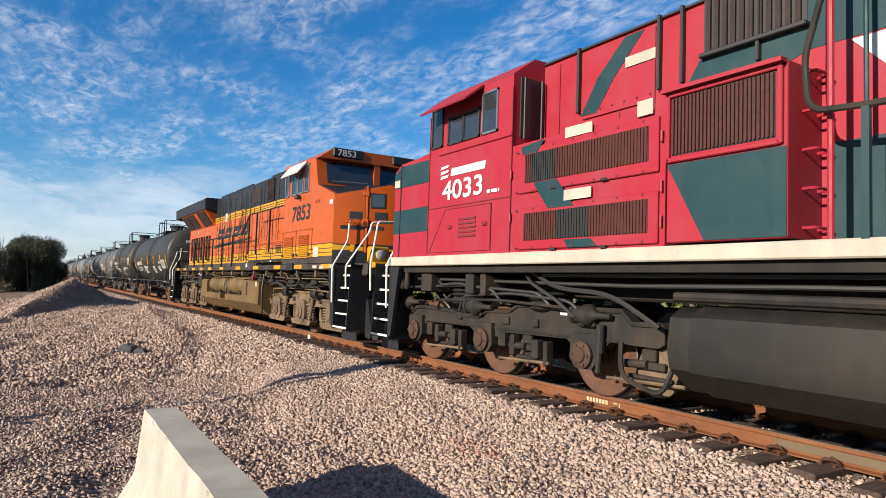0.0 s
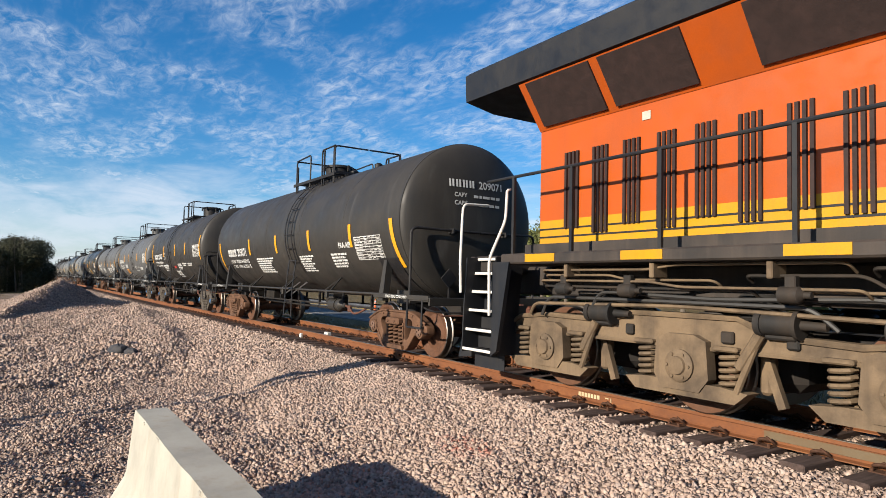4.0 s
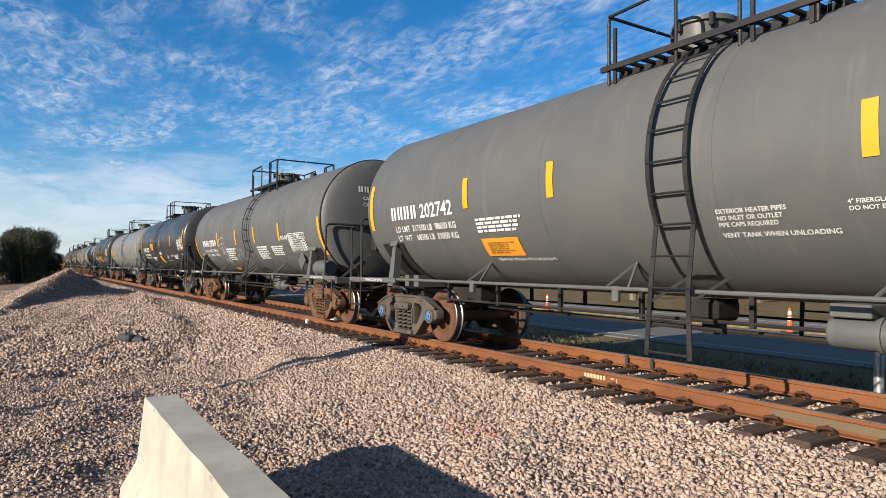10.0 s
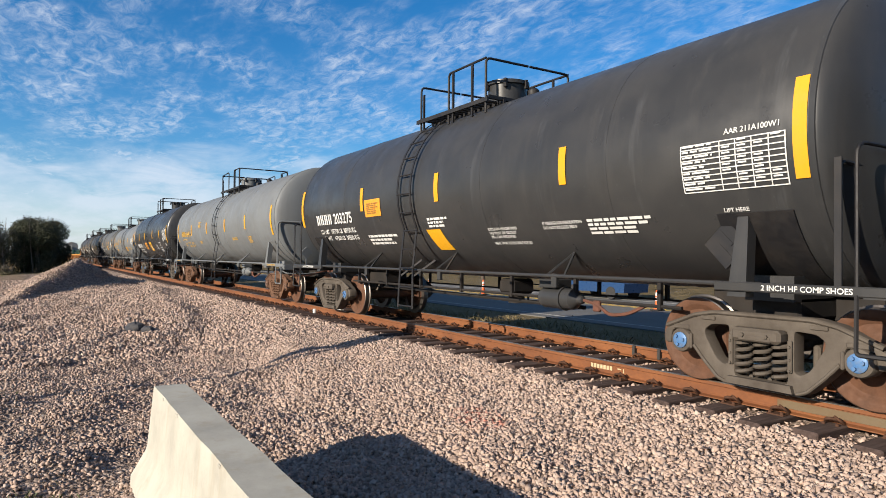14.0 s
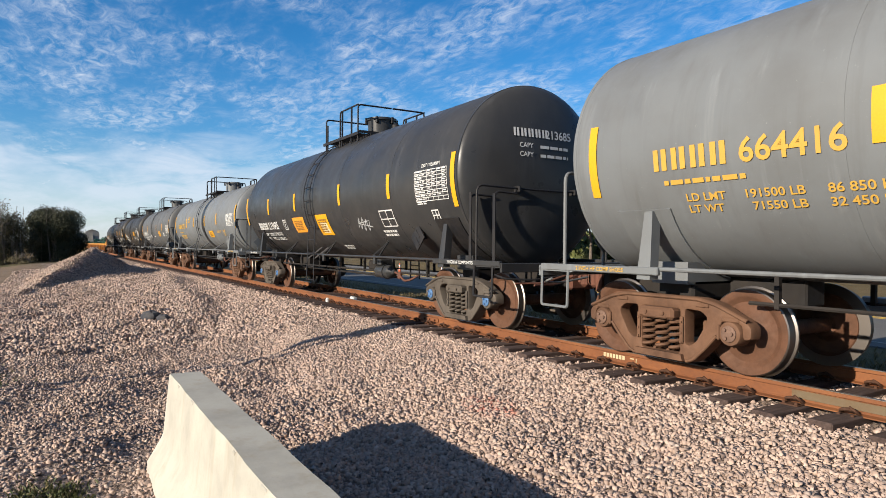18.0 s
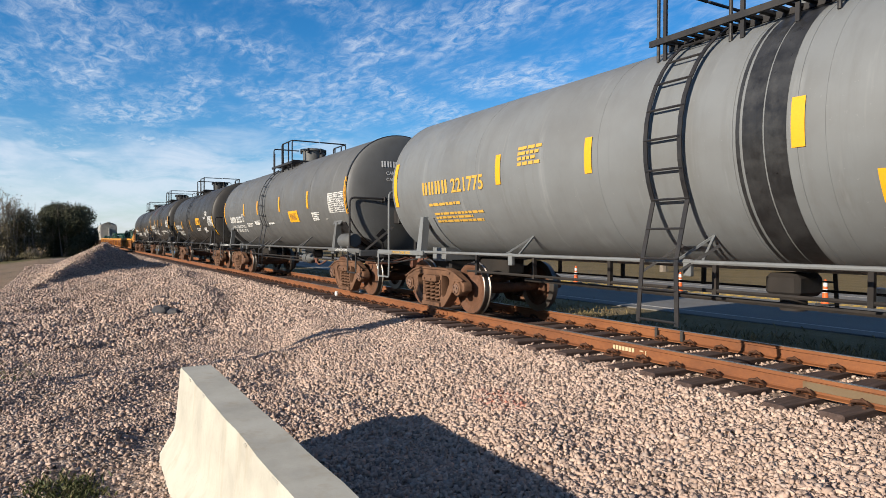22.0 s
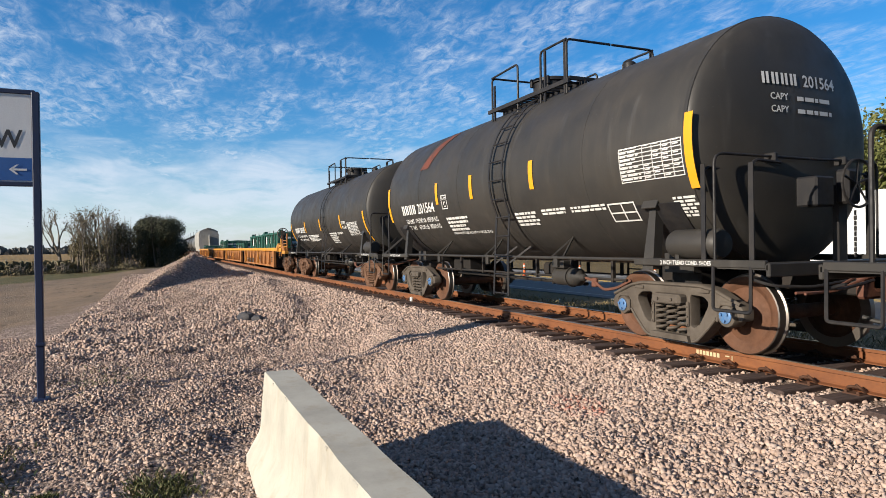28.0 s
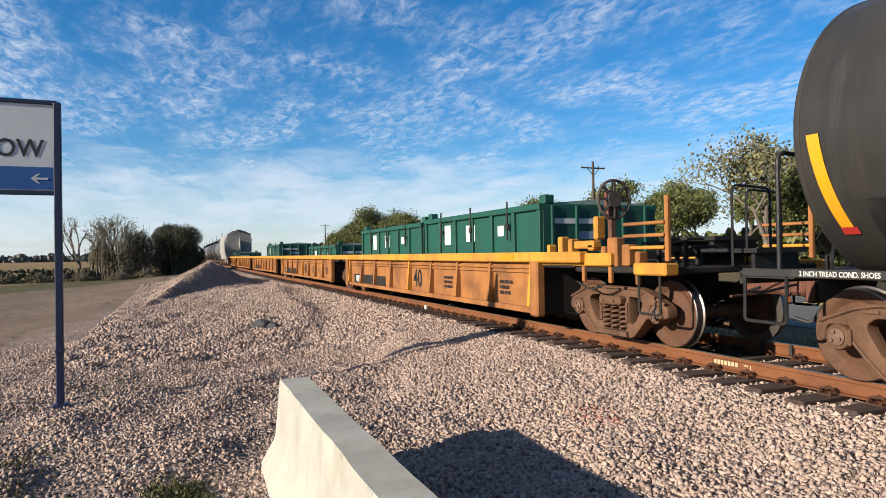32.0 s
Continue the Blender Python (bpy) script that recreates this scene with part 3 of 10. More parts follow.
def pierced(b, outer, holes, y0, y1, bev):
    """A plate with holes in the x-z plane, from its face y0 back to y1, every edge of the face rounded off by bev."""
    def soften(pts, r=0.035):
        out = []
        n = len(pts)
        for i in range(n):
            p, q, w = Vector(pts[i - 1]), Vector(pts[i]), Vector(pts[(i + 1) % n])
            d0, d1 = (p - q), (w - q)
            k = min(r, d0.length * 0.4, d1.length * 0.4)
            a, c = q + d0.normalized() * k, q + d1.normalized() * k
            out += [a, a.lerp(q, 0.55).lerp(q.lerp(c, 0.45), 0.5), c]
        return out

    def inset(pts, d):
        out, n = [], len(pts)
        for i in range(n):
            e = (pts[(i + 1) % n] - pts[i - 1]).normalized()
            out.append(pts[i] + Vector((-e.y, e.x)) * d)
        return out

    def area(pts):
        return sum(p[0] * q[1] - q[0] * p[1] for p, q in zip(pts, pts[1:] + pts[:1]))
    loops = []
    for k, pts in enumerate([outer] + list(holes)):
        pts = list(pts)
        if (area(pts) > 0) != (k == 0):
            pts.reverse()
        loops.append(soften(pts))
    bm = bmesh.new()
    step = 1 if y1 > y0 else -1
    fronts, backs = [], []
    for pts in loops:
        rings = []
        for ring, y in ((inset(pts, bev), y0), (inset(pts, bev * 0.3), y0 + step * bev * 0.3), (pts, y0 + step * bev), (pts, y1)):
            rings.append([bm.verts.new((p.x, y, p.y)) for p in ring])
        n = len(pts)
        for r0, r1 in zip(rings, rings[1:]):
            for i in range(n):
                bm.faces.new((r0[i], r0[(i + 1) % n], r1[(i + 1) % n], r1[i]))
        fronts += [bm.edges.get((rings[0][i], rings[0][(i + 1) % n])) for i in range(n)]
        backs += [bm.edges.get((rings[-1][i], rings[-1][(i + 1) % n])) for i in range(n)]
    bmesh.ops.triangle_fill(bm, use_beauty=True, use_dissolve=False, edges=fronts)
    bmesh.ops.triangle_fill(bm, use_beauty=True, use_dissolve=False, edges=backs)
    bm.verts.index_update()
    b.add([v.co.copy() for v in bm.verts], [tuple(v.index for v in f.verts) for f in bm.faces])
    bm.free()


def sideframe_mesh(mat):
    """Cast side frame of a freight bogie, drawn about its middle on the near side, outer face at y = -1.10."""
    b = B()
    y0, y1 = -1.10, -0.94
    half = [(0.0, 0.80), (0.52, 0.80), (0.74, 0.755), (0.92, 0.66), (1.06, 0.60), (1.12, 0.54), (1.12, 0.42), (1.03, 0.40), (1.01, 0.56), (0.78, 0.57), (0.75, 0.41), (0.62, 0.26), (0.45, 0.10), (0.36, 0.075), (0.0, 0.07)]
    outer = half + [(-x, z) for x, z in reversed(half[1:-1])]
    tri = [(0.335, 0.665), (0.53, 0.655), (0.605, 0.60), (0.60, 0.54), (0.47, 0.32), (0.39, 0.27), (0.335, 0.29)]
    window = [(-0.265, 0.66), (0.265, 0.66), (0.265, 0.17), (-0.265, 0.17)]
    pierced(b, outer, [tri, [(-x, z) for x, z in tri], window], y0, y1, 0.022)
    # raised lips along the top chord and the diagonals
    b.pipe(rounded([(-1.08, y0 - 0.004, 0.60), (-0.72, y0 - 0.006, 0.745), (-0.50, y0 - 0.006, 0.785), (0.50, y0 - 0.006, 0.785), (0.72, y0 - 0.006, 0.745), (1.08, y0 - 0.004, 0.60)], 0.05), 0.022, 7)
    for s in (-1, 1):
        b.pipe(rounded([(s * 0.36, y0 - 0.005, 0.095), (s * 0.45, y0 - 0.006, 0.125), (s * 0.61, y0 - 0.006, 0.28), (s * 0.735, y0 - 0.004, 0.42)], 0.05), 0.018, 7)
        # bearing with its adapter in the jaw, wear plates and rivets on the column
        b.lathe([(-1.122, 0.088), (-1.115, 0.12), (-1.09, 0.132), (-0.93, 0.132), (-0.90, 0.10)], 20, Matrix.Translation((s * 0.889, 0, 0.457)) @ Matrix.Rotation(radians(90), 4, "Z"))
        b.box((s * 0.889, y0 + 0.06, 0.600), (0.21, 0.15, 0.06), 0.015)
        b.box((s * 0.762, y0 + 0.02, 0.46), (0.035, 0.10, 0.16), 0.01)
        b.box((s * 0.30, y0 - 0.010, 0.43), (0.045, 0.025, 0.30), 0.01)
        for z in (0.30, 0.40, 0.52):
            b.rod((s * 0.30, y0 - 0.02, z), (s * 0.30, y0 - 0.034, z), 0.014, 6)
        b.box((s * 0.56, y0 - 0.008, 0.722), (0.16, 0.02, 0.04), 0.008)
    # spring seat below and the bolster's end in the window
    b.prism([(-0.34, 0.095), (0.34, 0.095), (0.32, 0.165), (-0.32, 0.165)], y0 - 0.05, y1 + 0.002)
    b.box((0, y0 + 0.0, 0.60), (0.50, 0.20, 0.13), 0.03)
    b.box((0, y0 - 0.075, 0.575), (0.34, 0.06, 0.07), 0.015)
    for x in (-0.12, 0.12):
        b.rod((x, y0 - 0.09, 0.60), (x, y0 - 0.12, 0.60), 0.022, 6)
    return b.mesh("side_frame", mat)


def spring_mesh(mat):
    b = B()
    pts = []
    for i in range(5 * 10 + 1):
        a = i / 10 * 2 * math.pi
        pts.append((0.070 * math.cos(a), 0.070 * math.sin(a), 0.175 + 0.35 * i / 50))
    b.pipe(pts, 0.021, 6)
    return b.mesh("spring", mat)


def bolster_mesh(mat):
    b = B()
    b.box((0, 0, 0.60), (0.36, 2.0, 0.16), 0.03)
    b.box((0, 0, 0.50), (0.30, 1.1, 0.14), 0.03)
    b.lathe([(0.66, 0.2), (0.74, 0.2)], 20, Matrix.Rotation(radians(-90), 4, "Y"))
    for s in (-1, 1):
        b.box((s * 0.36, 0, 0.36), (0.10, 1.5, 0.12), 0.02)
        for t in (-1, 1):
            b.box((s * 0.40, t * 0.75, 0.40), (0.07, 0.20, 0.26), 0.02)
        b.beam((s * 0.36, -0.1, 0.38), (s * 0.30, 0.1, 0.72), 0.05, 0.05)
    b.pipe(rounded([(-0.45, -0.35, 0.34), (0, -0.4, 0.30), (0.45, -0.35, 0.34)], 0.1), 0.02, 6)
    return b.mesh("bogie", mat)


SPIN = []  # wheelsets that turn, with their radius


def bogie(car, x, mat=None, cap=None, r=0.457):
    mat = mat or CAST
    cap = cap or BROWNCAP
    bg_ = part("bogie", once(("bolster", mat), lambda: bolster_mesh(mat)), None, car, at=pose(x, 0, 0))
    sf = once(("sf", mat), lambda: sideframe_mesh(mat))
    sp = once(("spring", mat), lambda: spring_mesh(mat))
    for turn in (0, 180):
        m = pose(0, 0, 0, 0, 0, turn)
        part("side_frame", sf, None, bg_, at=m)
        for dx in (-0.19, 0.0, 0.19):
            part("spring", sp, None, bg_, at=m @ pose(dx, -1.05, 0))
    ws = once(("ws", r, cap), lambda: wheelset_mesh(r, cap, 1.135))
    for dx in (-0.889, 0.889):
        w = part("wheelset", ws, None, bg_, at=pose(dx, 0, r))
        SPIN.append((w, dx, r))
    return bg_


def text_shape(body, size):
    """Letters as flat vertices and faces, lower left at the origin."""
    def make():
        cu = bpy.data.curves.new("letters", "FONT")
        cu.body, cu.size, cu.resolution_u, cu.offset = body, 1.0, 3, 0.016
        ob = bpy.data.objects.new("letters", cu)
        me = bpy.data.meshes.new_from_object(ob)
        vs = [tuple(v.co) for v in me.vertices]
        fs = [tuple(p.vertices) for p in me.polygons]
        bpy.data.objects.remove(ob)
        bpy.data.meshes.remove(me)
        return vs, fs
    vs, fs = once(("text", body), make)
    return [(x * size, y * size, 0) for x, y, z in vs], fs


def flat_bars(rows, w, h, rng, fill=0.9):
    """Rows of unreadable print as bars: vertices and faces in a w by h field."""
    b = B()
    step = h / rows
    for i in range(rows):
        x = 0.0
        end = w * (rng.uniform(0.72, 1.0) if i else 1.0)
        while x < end:
            n = min(rng.uniform(0.05, 0.20), end - x)
            if n > 0.02:
                y = h - (i + 1) * step
                b.add([(x, y, 0), (x + n, y, 0), (x + n, y + step * 0.62, 0), (x, y + step * 0.62, 0)], [(0, 1, 2, 3)])
            x += n + 0.025
    return b.v, b.f


class Skin:
    """Paint marks on a tank's round side: x along the car, h up from its middle line."""

    def __init__(self, r, zc, side=-1, lift=0.011):
        self.r, self.zc, self.side, self.lift = r, zc, side, lift

    def put(self, vs, fs, x, h, into):
        out = []
        for vx, vy, _ in vs:
            a = (h + vy) / self.r
            rr = self.r + self.lift
            out.append((x + vx * -self.side, self.side * rr * math.cos(a), self.zc + rr * math.sin(a)))
        into.add(out, fs)

    def strip(self, x, h0, h1, w, into, lean=0.0, n=8):
        vs, fs = [], []
        for i in range(n + 1):
            t = i / n
            vs += [(-w / 2 + lean * t, h0 + (h1 - h0) * t, 0), (w / 2 + lean * t, h0 + (h1 - h0) * t, 0)]
        for i in range(n):
            fs.append((2 * i, 2 * i + 1, 2 * i + 3, 2 * i + 2))
        self.put(vs, fs, x, 0, into)

    def boxed(self, x, h, w, hh, t, into, cols=(), rows=()):
        for q in (0, *rows, hh - t):
            self.put([(0, q, 0), (w, q, 0), (w, q + t, 0), (0, q + t, 0)], [(0, 1, 2, 3)], x, h, into)
        for q in (0, *cols, w - t):
            n = 6
            vs, fs = [], []
            for i in range(n + 1):
                vs += [(q, hh * i / n, 0), (q + t, hh * i / n, 0)]
            for i in range(n):
                fs.append((2 * i, 2 * i + 1, 2 * i + 3, 2 * i + 2))
            self.put(vs, fs, x, h, into)


def table_marks(skin, x, h, w, hh, into, rng, cols=4, rows=9):
    """The stencilled test table on a tank's side."""
    cx = [w * (0.40 + 0.6 * i / cols) for i in range(cols)]
    skin.boxed(x, h, w, hh, 0.011, into, cx, [hh * i / rows for i in range(1, rows)])
    for i in range(rows):
        y = h + hh * i / rows + 0.03
        vs, fs = flat_bars(1, w * rng.uniform(0.2, 0.36), hh / rows * 0.55, rng)
        skin.put(vs, fs, x + 0.02, y, into)
        for c in cx:
            if rng.random() < 0.65:
                skin.put([(0, 0, 0), (w * 0.08, 0, 0), (w * 0.08, hh / rows * 0.30, 0), (0, hh / rows * 0.30, 0)], [(0, 1, 2, 3)], x + c + 0.025, y, into)


def mark_word(n, size):
    """An owner's mark as plain upright bars, two to each of its n letters."""
    b = B()
    t = size * 0.20
    for i in range(n):
        for x in (i * size * 0.72, i * size * 0.72 + size * 0.32):
            b.add([(x, 0, 0), (x + t, 0, 0), (x + t, size * 0.70, 0), (x, size * 0.70, 0)], [(0, 1, 2, 3)])
    return b.v, b.f


def tank_paint(name, base, dirt, rough=0.48, amount=0.45):
    k = Mat(name, base, rough, 0.0, 0.25)
    a = k.span(k.noise(0.9, 6, 0.62), 0.40, 0.72, 0, amount)
    c = k.mix(a, base, dirt)
    s = k.span(k.noise(2.4, 5, 0.65, (2.6, 1, 0.10)), 0.52, 0.78, 0, amount * 0.9)
    c = k.mix(s, c, dirt)
    pale = tuple(min(1, q * 1.7 + 0.06) for q in base)
    c = k.mix(k.span(k.noise(1.7, 4, 0.6, (3.2, 1, 0.16)), 0.60, 0.78, 0, 0.28), c, pale)
    c = k.mix(k.span(k.noise(22, 4, 0.75), 0.66, 0.74, 0, 0.35), c, pale)
    k.color(c)
    k.rough(k.span(k.noise(2.0, 5), 0.3, 0.7, rough - 0.08, rough + 0.15))
    k.bump(k.math("ADD", k.noise(1.1, 3), k.math("MULTIPLY", k.noise(40, 3), 0.05)), 0.012, 0.35)
    return k.m


def tank_car(label, front, rear, paint, marks, r=1.47, zc=2.46, over=0.86, cap=None, cast=None, ladder=0.0, ribs=(), fitting=None, group="tank cars of the train", plain=False, flat=False, ends=(0.8, 0.9), posts=False, brake=False):
    """A tank car: front and rear are the places of its bogies in the train; x runs forward from its middle."""
    mid, h = (front + rear) / 2, (front - rear) / 2
    car = thing("tank_car", label, "tank car", group)
    CARS.append((car, mid))
    L = h + over
    LF, LR = (L, L) if plain else (h + ends[0], h + ends[1])
    fit = fitting or paint
    seg = 32 if plain else 72
    b = B()
    head = []
    n = 6 if plain else 10
    for i in range(n + 1):
        a = math.pi / 2 * i / n
        head.append((r * (0.47 if plain else 0.22) * math.cos(a), r * math.sin(a)))
    head[0] = (head[0][0], 0.02)
    prof = [(-LR - x, q) for x, q in head] + [(-LR * 0.5, r), (0, r), (LF * 0.5, r)] + [(LF + x, q) for x, q in reversed(head)]
    b.lathe(prof, seg, Matrix.Translation((0, 0, zc)))
    part("tank", b, paint, car)
    # lap seams round the shell
    for x in (-LR, LF, *ribs, *(() if plain else (-L * 0.6, -L * 0.2, L * 0.2, L * 0.6))):
        b = B()
        p = 0.012 if flat and x in (-LR, LF) else 0.005 if x in ribs else 0.003
        b.lathe([(x - 0.03, r - 0.01), (x - 0.025, r + p), (x + 0.025, r + p), (x + 0.03, r - 0.01)], seg, Matrix.Translation((0, 0, zc)), cap=False)
        part("shell_seam", b, RIM if flat and x in (-LR, LF) else paint, car)
    if ribs:
        # oil run down from the dome in dark bands
        for x0, x1, m in ((ribs[0] + 0.06, ribs[0] + 0.10, OIL), (ribs[0] + 0.13, ribs[0] + 0.34, OIL), (ribs[0] + 0.355, ribs[1] - 0.07, OIL)):
            b = B()
            b.lathe([(x0, r + 0.004), (x1, r + 0.004)], seg, Matrix.Translation((0, 0, zc)), cap=False)
            part("oil_stain", b, m, car, "dark oil stain")
    bogie(car, h, cast, cap)
    bogie(car, -h, cast, cap)
    end = h + 1.74
    for s in (-1, 1):
        # stub sill with coupler, saddle and end platform
        b = B()
        b.box((s * (h + 0.35), 0, 0.86), (3.0, 0.36, 0.30), 0.02)
        b.box((s * (h + 0.0), 0, 0.86), (0.50, 1.7, 0.24), 0.03)
        part("stub_sill", b, UNDER, car)
        # saddle: a narrow column at either side, and a curved pad under the belly
        b = B()
        for t in (-1, 1):
            b.add([(s * (h + dx), t * y, z) for dx, y, z in ((-0.13, 1.43, 0.98), (0.06, 1.43, 0.98), (0.06, 1.30, 0.98), (-0.13, 1.30, 0.98), (-0.08, 1.34, 1.74), (0.03, 1.34, 1.74), (0.03, 1.20, 1.76), (-0.08, 1.20, 1.76))], [(0, 1, 2, 3), (4, 7, 6, 5), (0, 4, 5, 1), (1, 5, 6, 2), (2, 6, 7, 3), (3, 7, 4, 0)])
            q = radians(-27)
            if flat or brake:
                b.box((s * (h - 0.02), t * (r + 0.006) * math.cos(q), zc + (r + 0.006) * math.sin(q)), (0.52 if flat else 0.26, 0.024, 0.18), 0.004, Matrix.Rotation(t * -q, 3, "X"))
        b.box((s * h, 0, 1.05), (0.5, 1.9, 0.25))
        part("saddle", b, fit, car)
        # curved pad, black on dark tanks to stand in for the belly's shade
        b = B()
        for t in (-1, 1):
            ring = [radians(-80 + 52 * k / 9) for k in range(10)]
            for rr in (r + 0.004, r + 0.022):
                b.v += [(s * (h + dx), t * rr * math.cos(q), zc + rr * math.sin(q)) for q in ring for dx in (-0.30, 0.46)]
            o = len(b.v) - 40
            for k in range(9):
                for u in (0, 20):
                    b.f.append((o + u + 2 * k, o + u + 2 * k + 1, o + u + 2 * k + 3, o + u + 2 * k + 2))
                b.f.append((o + 2 * k, o + 2 * k + 2, o + 22 + 2 * k, o + 20 + 2 * k))
                b.f.append((o + 1 + 2 * k, o + 3 + 2 * k, o + 23 + 2 * k, o + 21 + 2 * k))
            b.f += [(o, o + 1, o + 21, o + 20), (o + 18, o + 19, o + 39, o + 38)]
        part("saddle_pad", b, BLACKIRON if not fitting else fit, car)
        if brake and s > 0:
            b = B()
            b.lathe([(h + 0.24, 0.03), (h + 0.26, 0.15), (h + 0.31, 0.175), (h + 0.94, 0.175), (h + 0.99, 0.15), (h + 1.01, 0.03)], 20, Matrix.Translation((0, -1.26, 1.29)))
            for x in (h + 0.42, h + 0.83):
                b.box((x, -1.26, 1.12), (0.06, 0.26, 0.10), 0.01)
            part("air_reservoir", b, fit, car)
        b = B()
        b.box((s * (h + 1.40), 0, 1.045), (0.64, 2.9, 0.05))
        b.box((s * (h + 1.72), 0, 1.02), (0.05, 2.9, 0.14), 0.01)
        for t in (-1, 1):
            b.box((s * (h + 0.72), t * 1.43, 1.075), (1.95, 0.06, 0.085), 0.01)
        part("end_platform", b, fit, car)
        b = B()
        b.box((s * (h + 2.05), 0, 0.86), (0.34, 0.22, 0.20), 0.04)
        b.box((s * (h + 2.24), 0.06, 0.87), (0.20, 0.20, 0.27), 0.06)
        b.box((s * (h + 2.27), -0.10, 0.87), (0.14, 0.12, 0.27), 0.04)
        b.box((s * (h + 1.86), 0, 0.86), (0.12, 0.50, 0.36), 0.03)
        b.pipe(rounded([(s * (h + 1.95), -1.35, 0.80), (s * (h + 2.02), -0.9, 0.80), (s * (h + 2.08), -0.25, 0.98), (s * (h + 2.10), 0, 1.0)], 0.1), 0.015, 6)
        part("coupler", b, COUPLER, car, "rust-brown knuckle coupler")
        b = B()
        b.pipe(rounded([(s * (h + 1.9), 0.28, 0.76), (s * (h + 2.10), 0.30, 0.60), (s * (h + 2.20), 0.25, 0.38), (s * (h + 2.38), 0.15, 0.45)], 0.15), 0.026, 8)
        part("brake_hose", b, HOSE, car)
        if plain:
            continue
        for t in (-1, 1):
            # hoop handrail round the end, flat ladder posts on some cars, a corner step
            iron = BLACKIRON if not fitting else fit
            hx = 1.01 if s > 0 else 1.28
            lap = (LF if s > 0 else LR) + r * 0.22 + 0.07
            b = B()
            b.pipe(rounded([(s * (h + hx), t * 1.40, 1.08), (s * (h + hx), t * 1.40, 2.30), (s * max(h + hx + 0.02, lap - 0.02), t * 0.72, 2.28), (s * max(h + hx + 0.04, lap + 0.01), t * 0.01, 2.27)], 0.13), 0.017 if posts else 0.024, 8)
            part("handrail", b, iron, car)
            b = B()
            b.box((s * (lap - 0.04), t * 0.60, 2.27), (0.16, 0.05, 0.10), 0.008)
            part("rail_bracket", b, iron, car)
            x0, x1 = (s * (h + 1.52), s * (h + 1.03)) if s > 0 else (s * (h + 1.66), s * (h + 1.16))
            if posts:
                for q in ((0.88, 1.52) if s > 0 else (1.18, 1.68)):
                    b = B()
                    b.box((s * (h + q), t * 1.43, 1.56 if q != 0.88 else 1.62), (0.062, 0.022, 1.14), 0.004)
                    b.pipe(rounded([(s * (h + q), t * 1.43, 2.10), (s * (h + q), t * 1.36, 2.16), (s * (h + q + 0.02), t * 1.02, 2.14)], 0.05), 0.018, 6)
                    part("ladder_post", b, iron, car)
            b = B()
            b.pipe(rounded([(x0, t * 1.45, 1.05), (x0, t * 1.46, 0.57), (x1, t * 1.46, 0.57), (x1, t * 1.45, 1.05)], 0.04), 0.019, 6)
            part("sill_step", b, iron, car)
            if brake and not posts:
                b = B()
                b.beam((s * (h + 1.02), t * 1.0, 1.08), (s * (h + 1.36), t * 0.45, 1.62), 0.03, 0.05)
                part("end_brace", b, iron, car)
        # diamond placard holder on the head's lower corner, and the uncoupling lever
        iron = BLACKIRON if not fitting else fit
        if not posts:
            b = B()
            b.box((s * (lap - 0.06), -0.62, 1.42), (0.02, 0.25, 0.25), 0.005, Matrix.Rotation(radians(45), 3, "X"))
            b.beam((s * (lap - 0.05), -0.62, 1.24), (s * (lap - 0.05), -0.62, 1.06), 0.03, 0.04, (0, 1, 0))
            part("placard_holder", b, iron, car)
        b = B()
        b.pipe(rounded([(s * (h + 1.5), -1.42, 0.92), (s * (h + 1.72), -1.38, 0.86), (s * (h + 1.84), -0.95, 0.84), (s * (h + 1.90), -0.40, 0.90)], 0.10), 0.016, 6)
        part("uncoupling_lever", b, iron, car)
    # hand brake: on the front end of some cars, on the rear of the rest
    side = 1 if brake or plain else -1
    end = side * end
    b = B()
    for k in range(24):
        a0, a1 = 2 * math.pi * k / 24, 2 * math.pi * (k + 1) / 24
        b.rod((end - side * 0.18, 0.2 + 0.27 * math.cos(a0), 1.95 + 0.27 * math.sin(a0)), (end - side * 0.18, 0.2 + 0.27 * math.cos(a1), 1.95 + 0.27 * math.sin(a1)), 0.016, 6)
    for k in range(5):
        a0 = 2 * math.pi * k / 5 + 0.3
        b.rod((end - side * 0.20, 0.2, 1.95), (end - side * 0.18, 0.2 + 0.27 * math.cos(a0), 1.95 + 0.27 * math.sin(a0)), 0.013, 6)
    b.box((end - side * 0.30, 0.2, 1.92), (0.16, 0.24, 0.40), 0.03)
    b.box((end - side * 0.40, -0.22, 1.86), (0.26, 0.30, 0.34), 0.02)
    b.box((end - side * 0.40, 0.2, 1.5), (0.08, 0.16, 0.9), 0.01)
    for k in range(9):
        b.box((end - side * 0.22, 0.2, 1.62 - k * 0.06), (0.035 if k % 2 else 0.015, 0.015 if k % 2 else 0.035, 0.055), 0.005)
    part("hand_brake", b, BLACKIRON, car)
    if plain:
        b = B()
        b.box((ladder, 0, zc + r + 0.32), (2.2, 1.4, 0.06))
        b.lathe([(zc + r - 0.1, 0.42), (zc + r + 0.55, 0.42)], 16, Matrix.Translation((ladder, 0, 0)) @ Matrix.Rotation(radians(-90), 4, "Y"))
        for t in (-1, 1):
            b.pipe([(ladder - 1.1, t * 0.7, zc + r + 0.3), (ladder - 1.1, t * 0.7, zc + r + 1.1), (ladder + 1.1, t * 0.7, zc + r + 1.1), (ladder + 1.1, t * 0.7, zc + r + 0.3)], 0.025, 5)
        part("platform", b, BLACKIRON, car)
        return car
    tank_side(car, h, LF, r, zc, fit, ladder, marks)
    return car


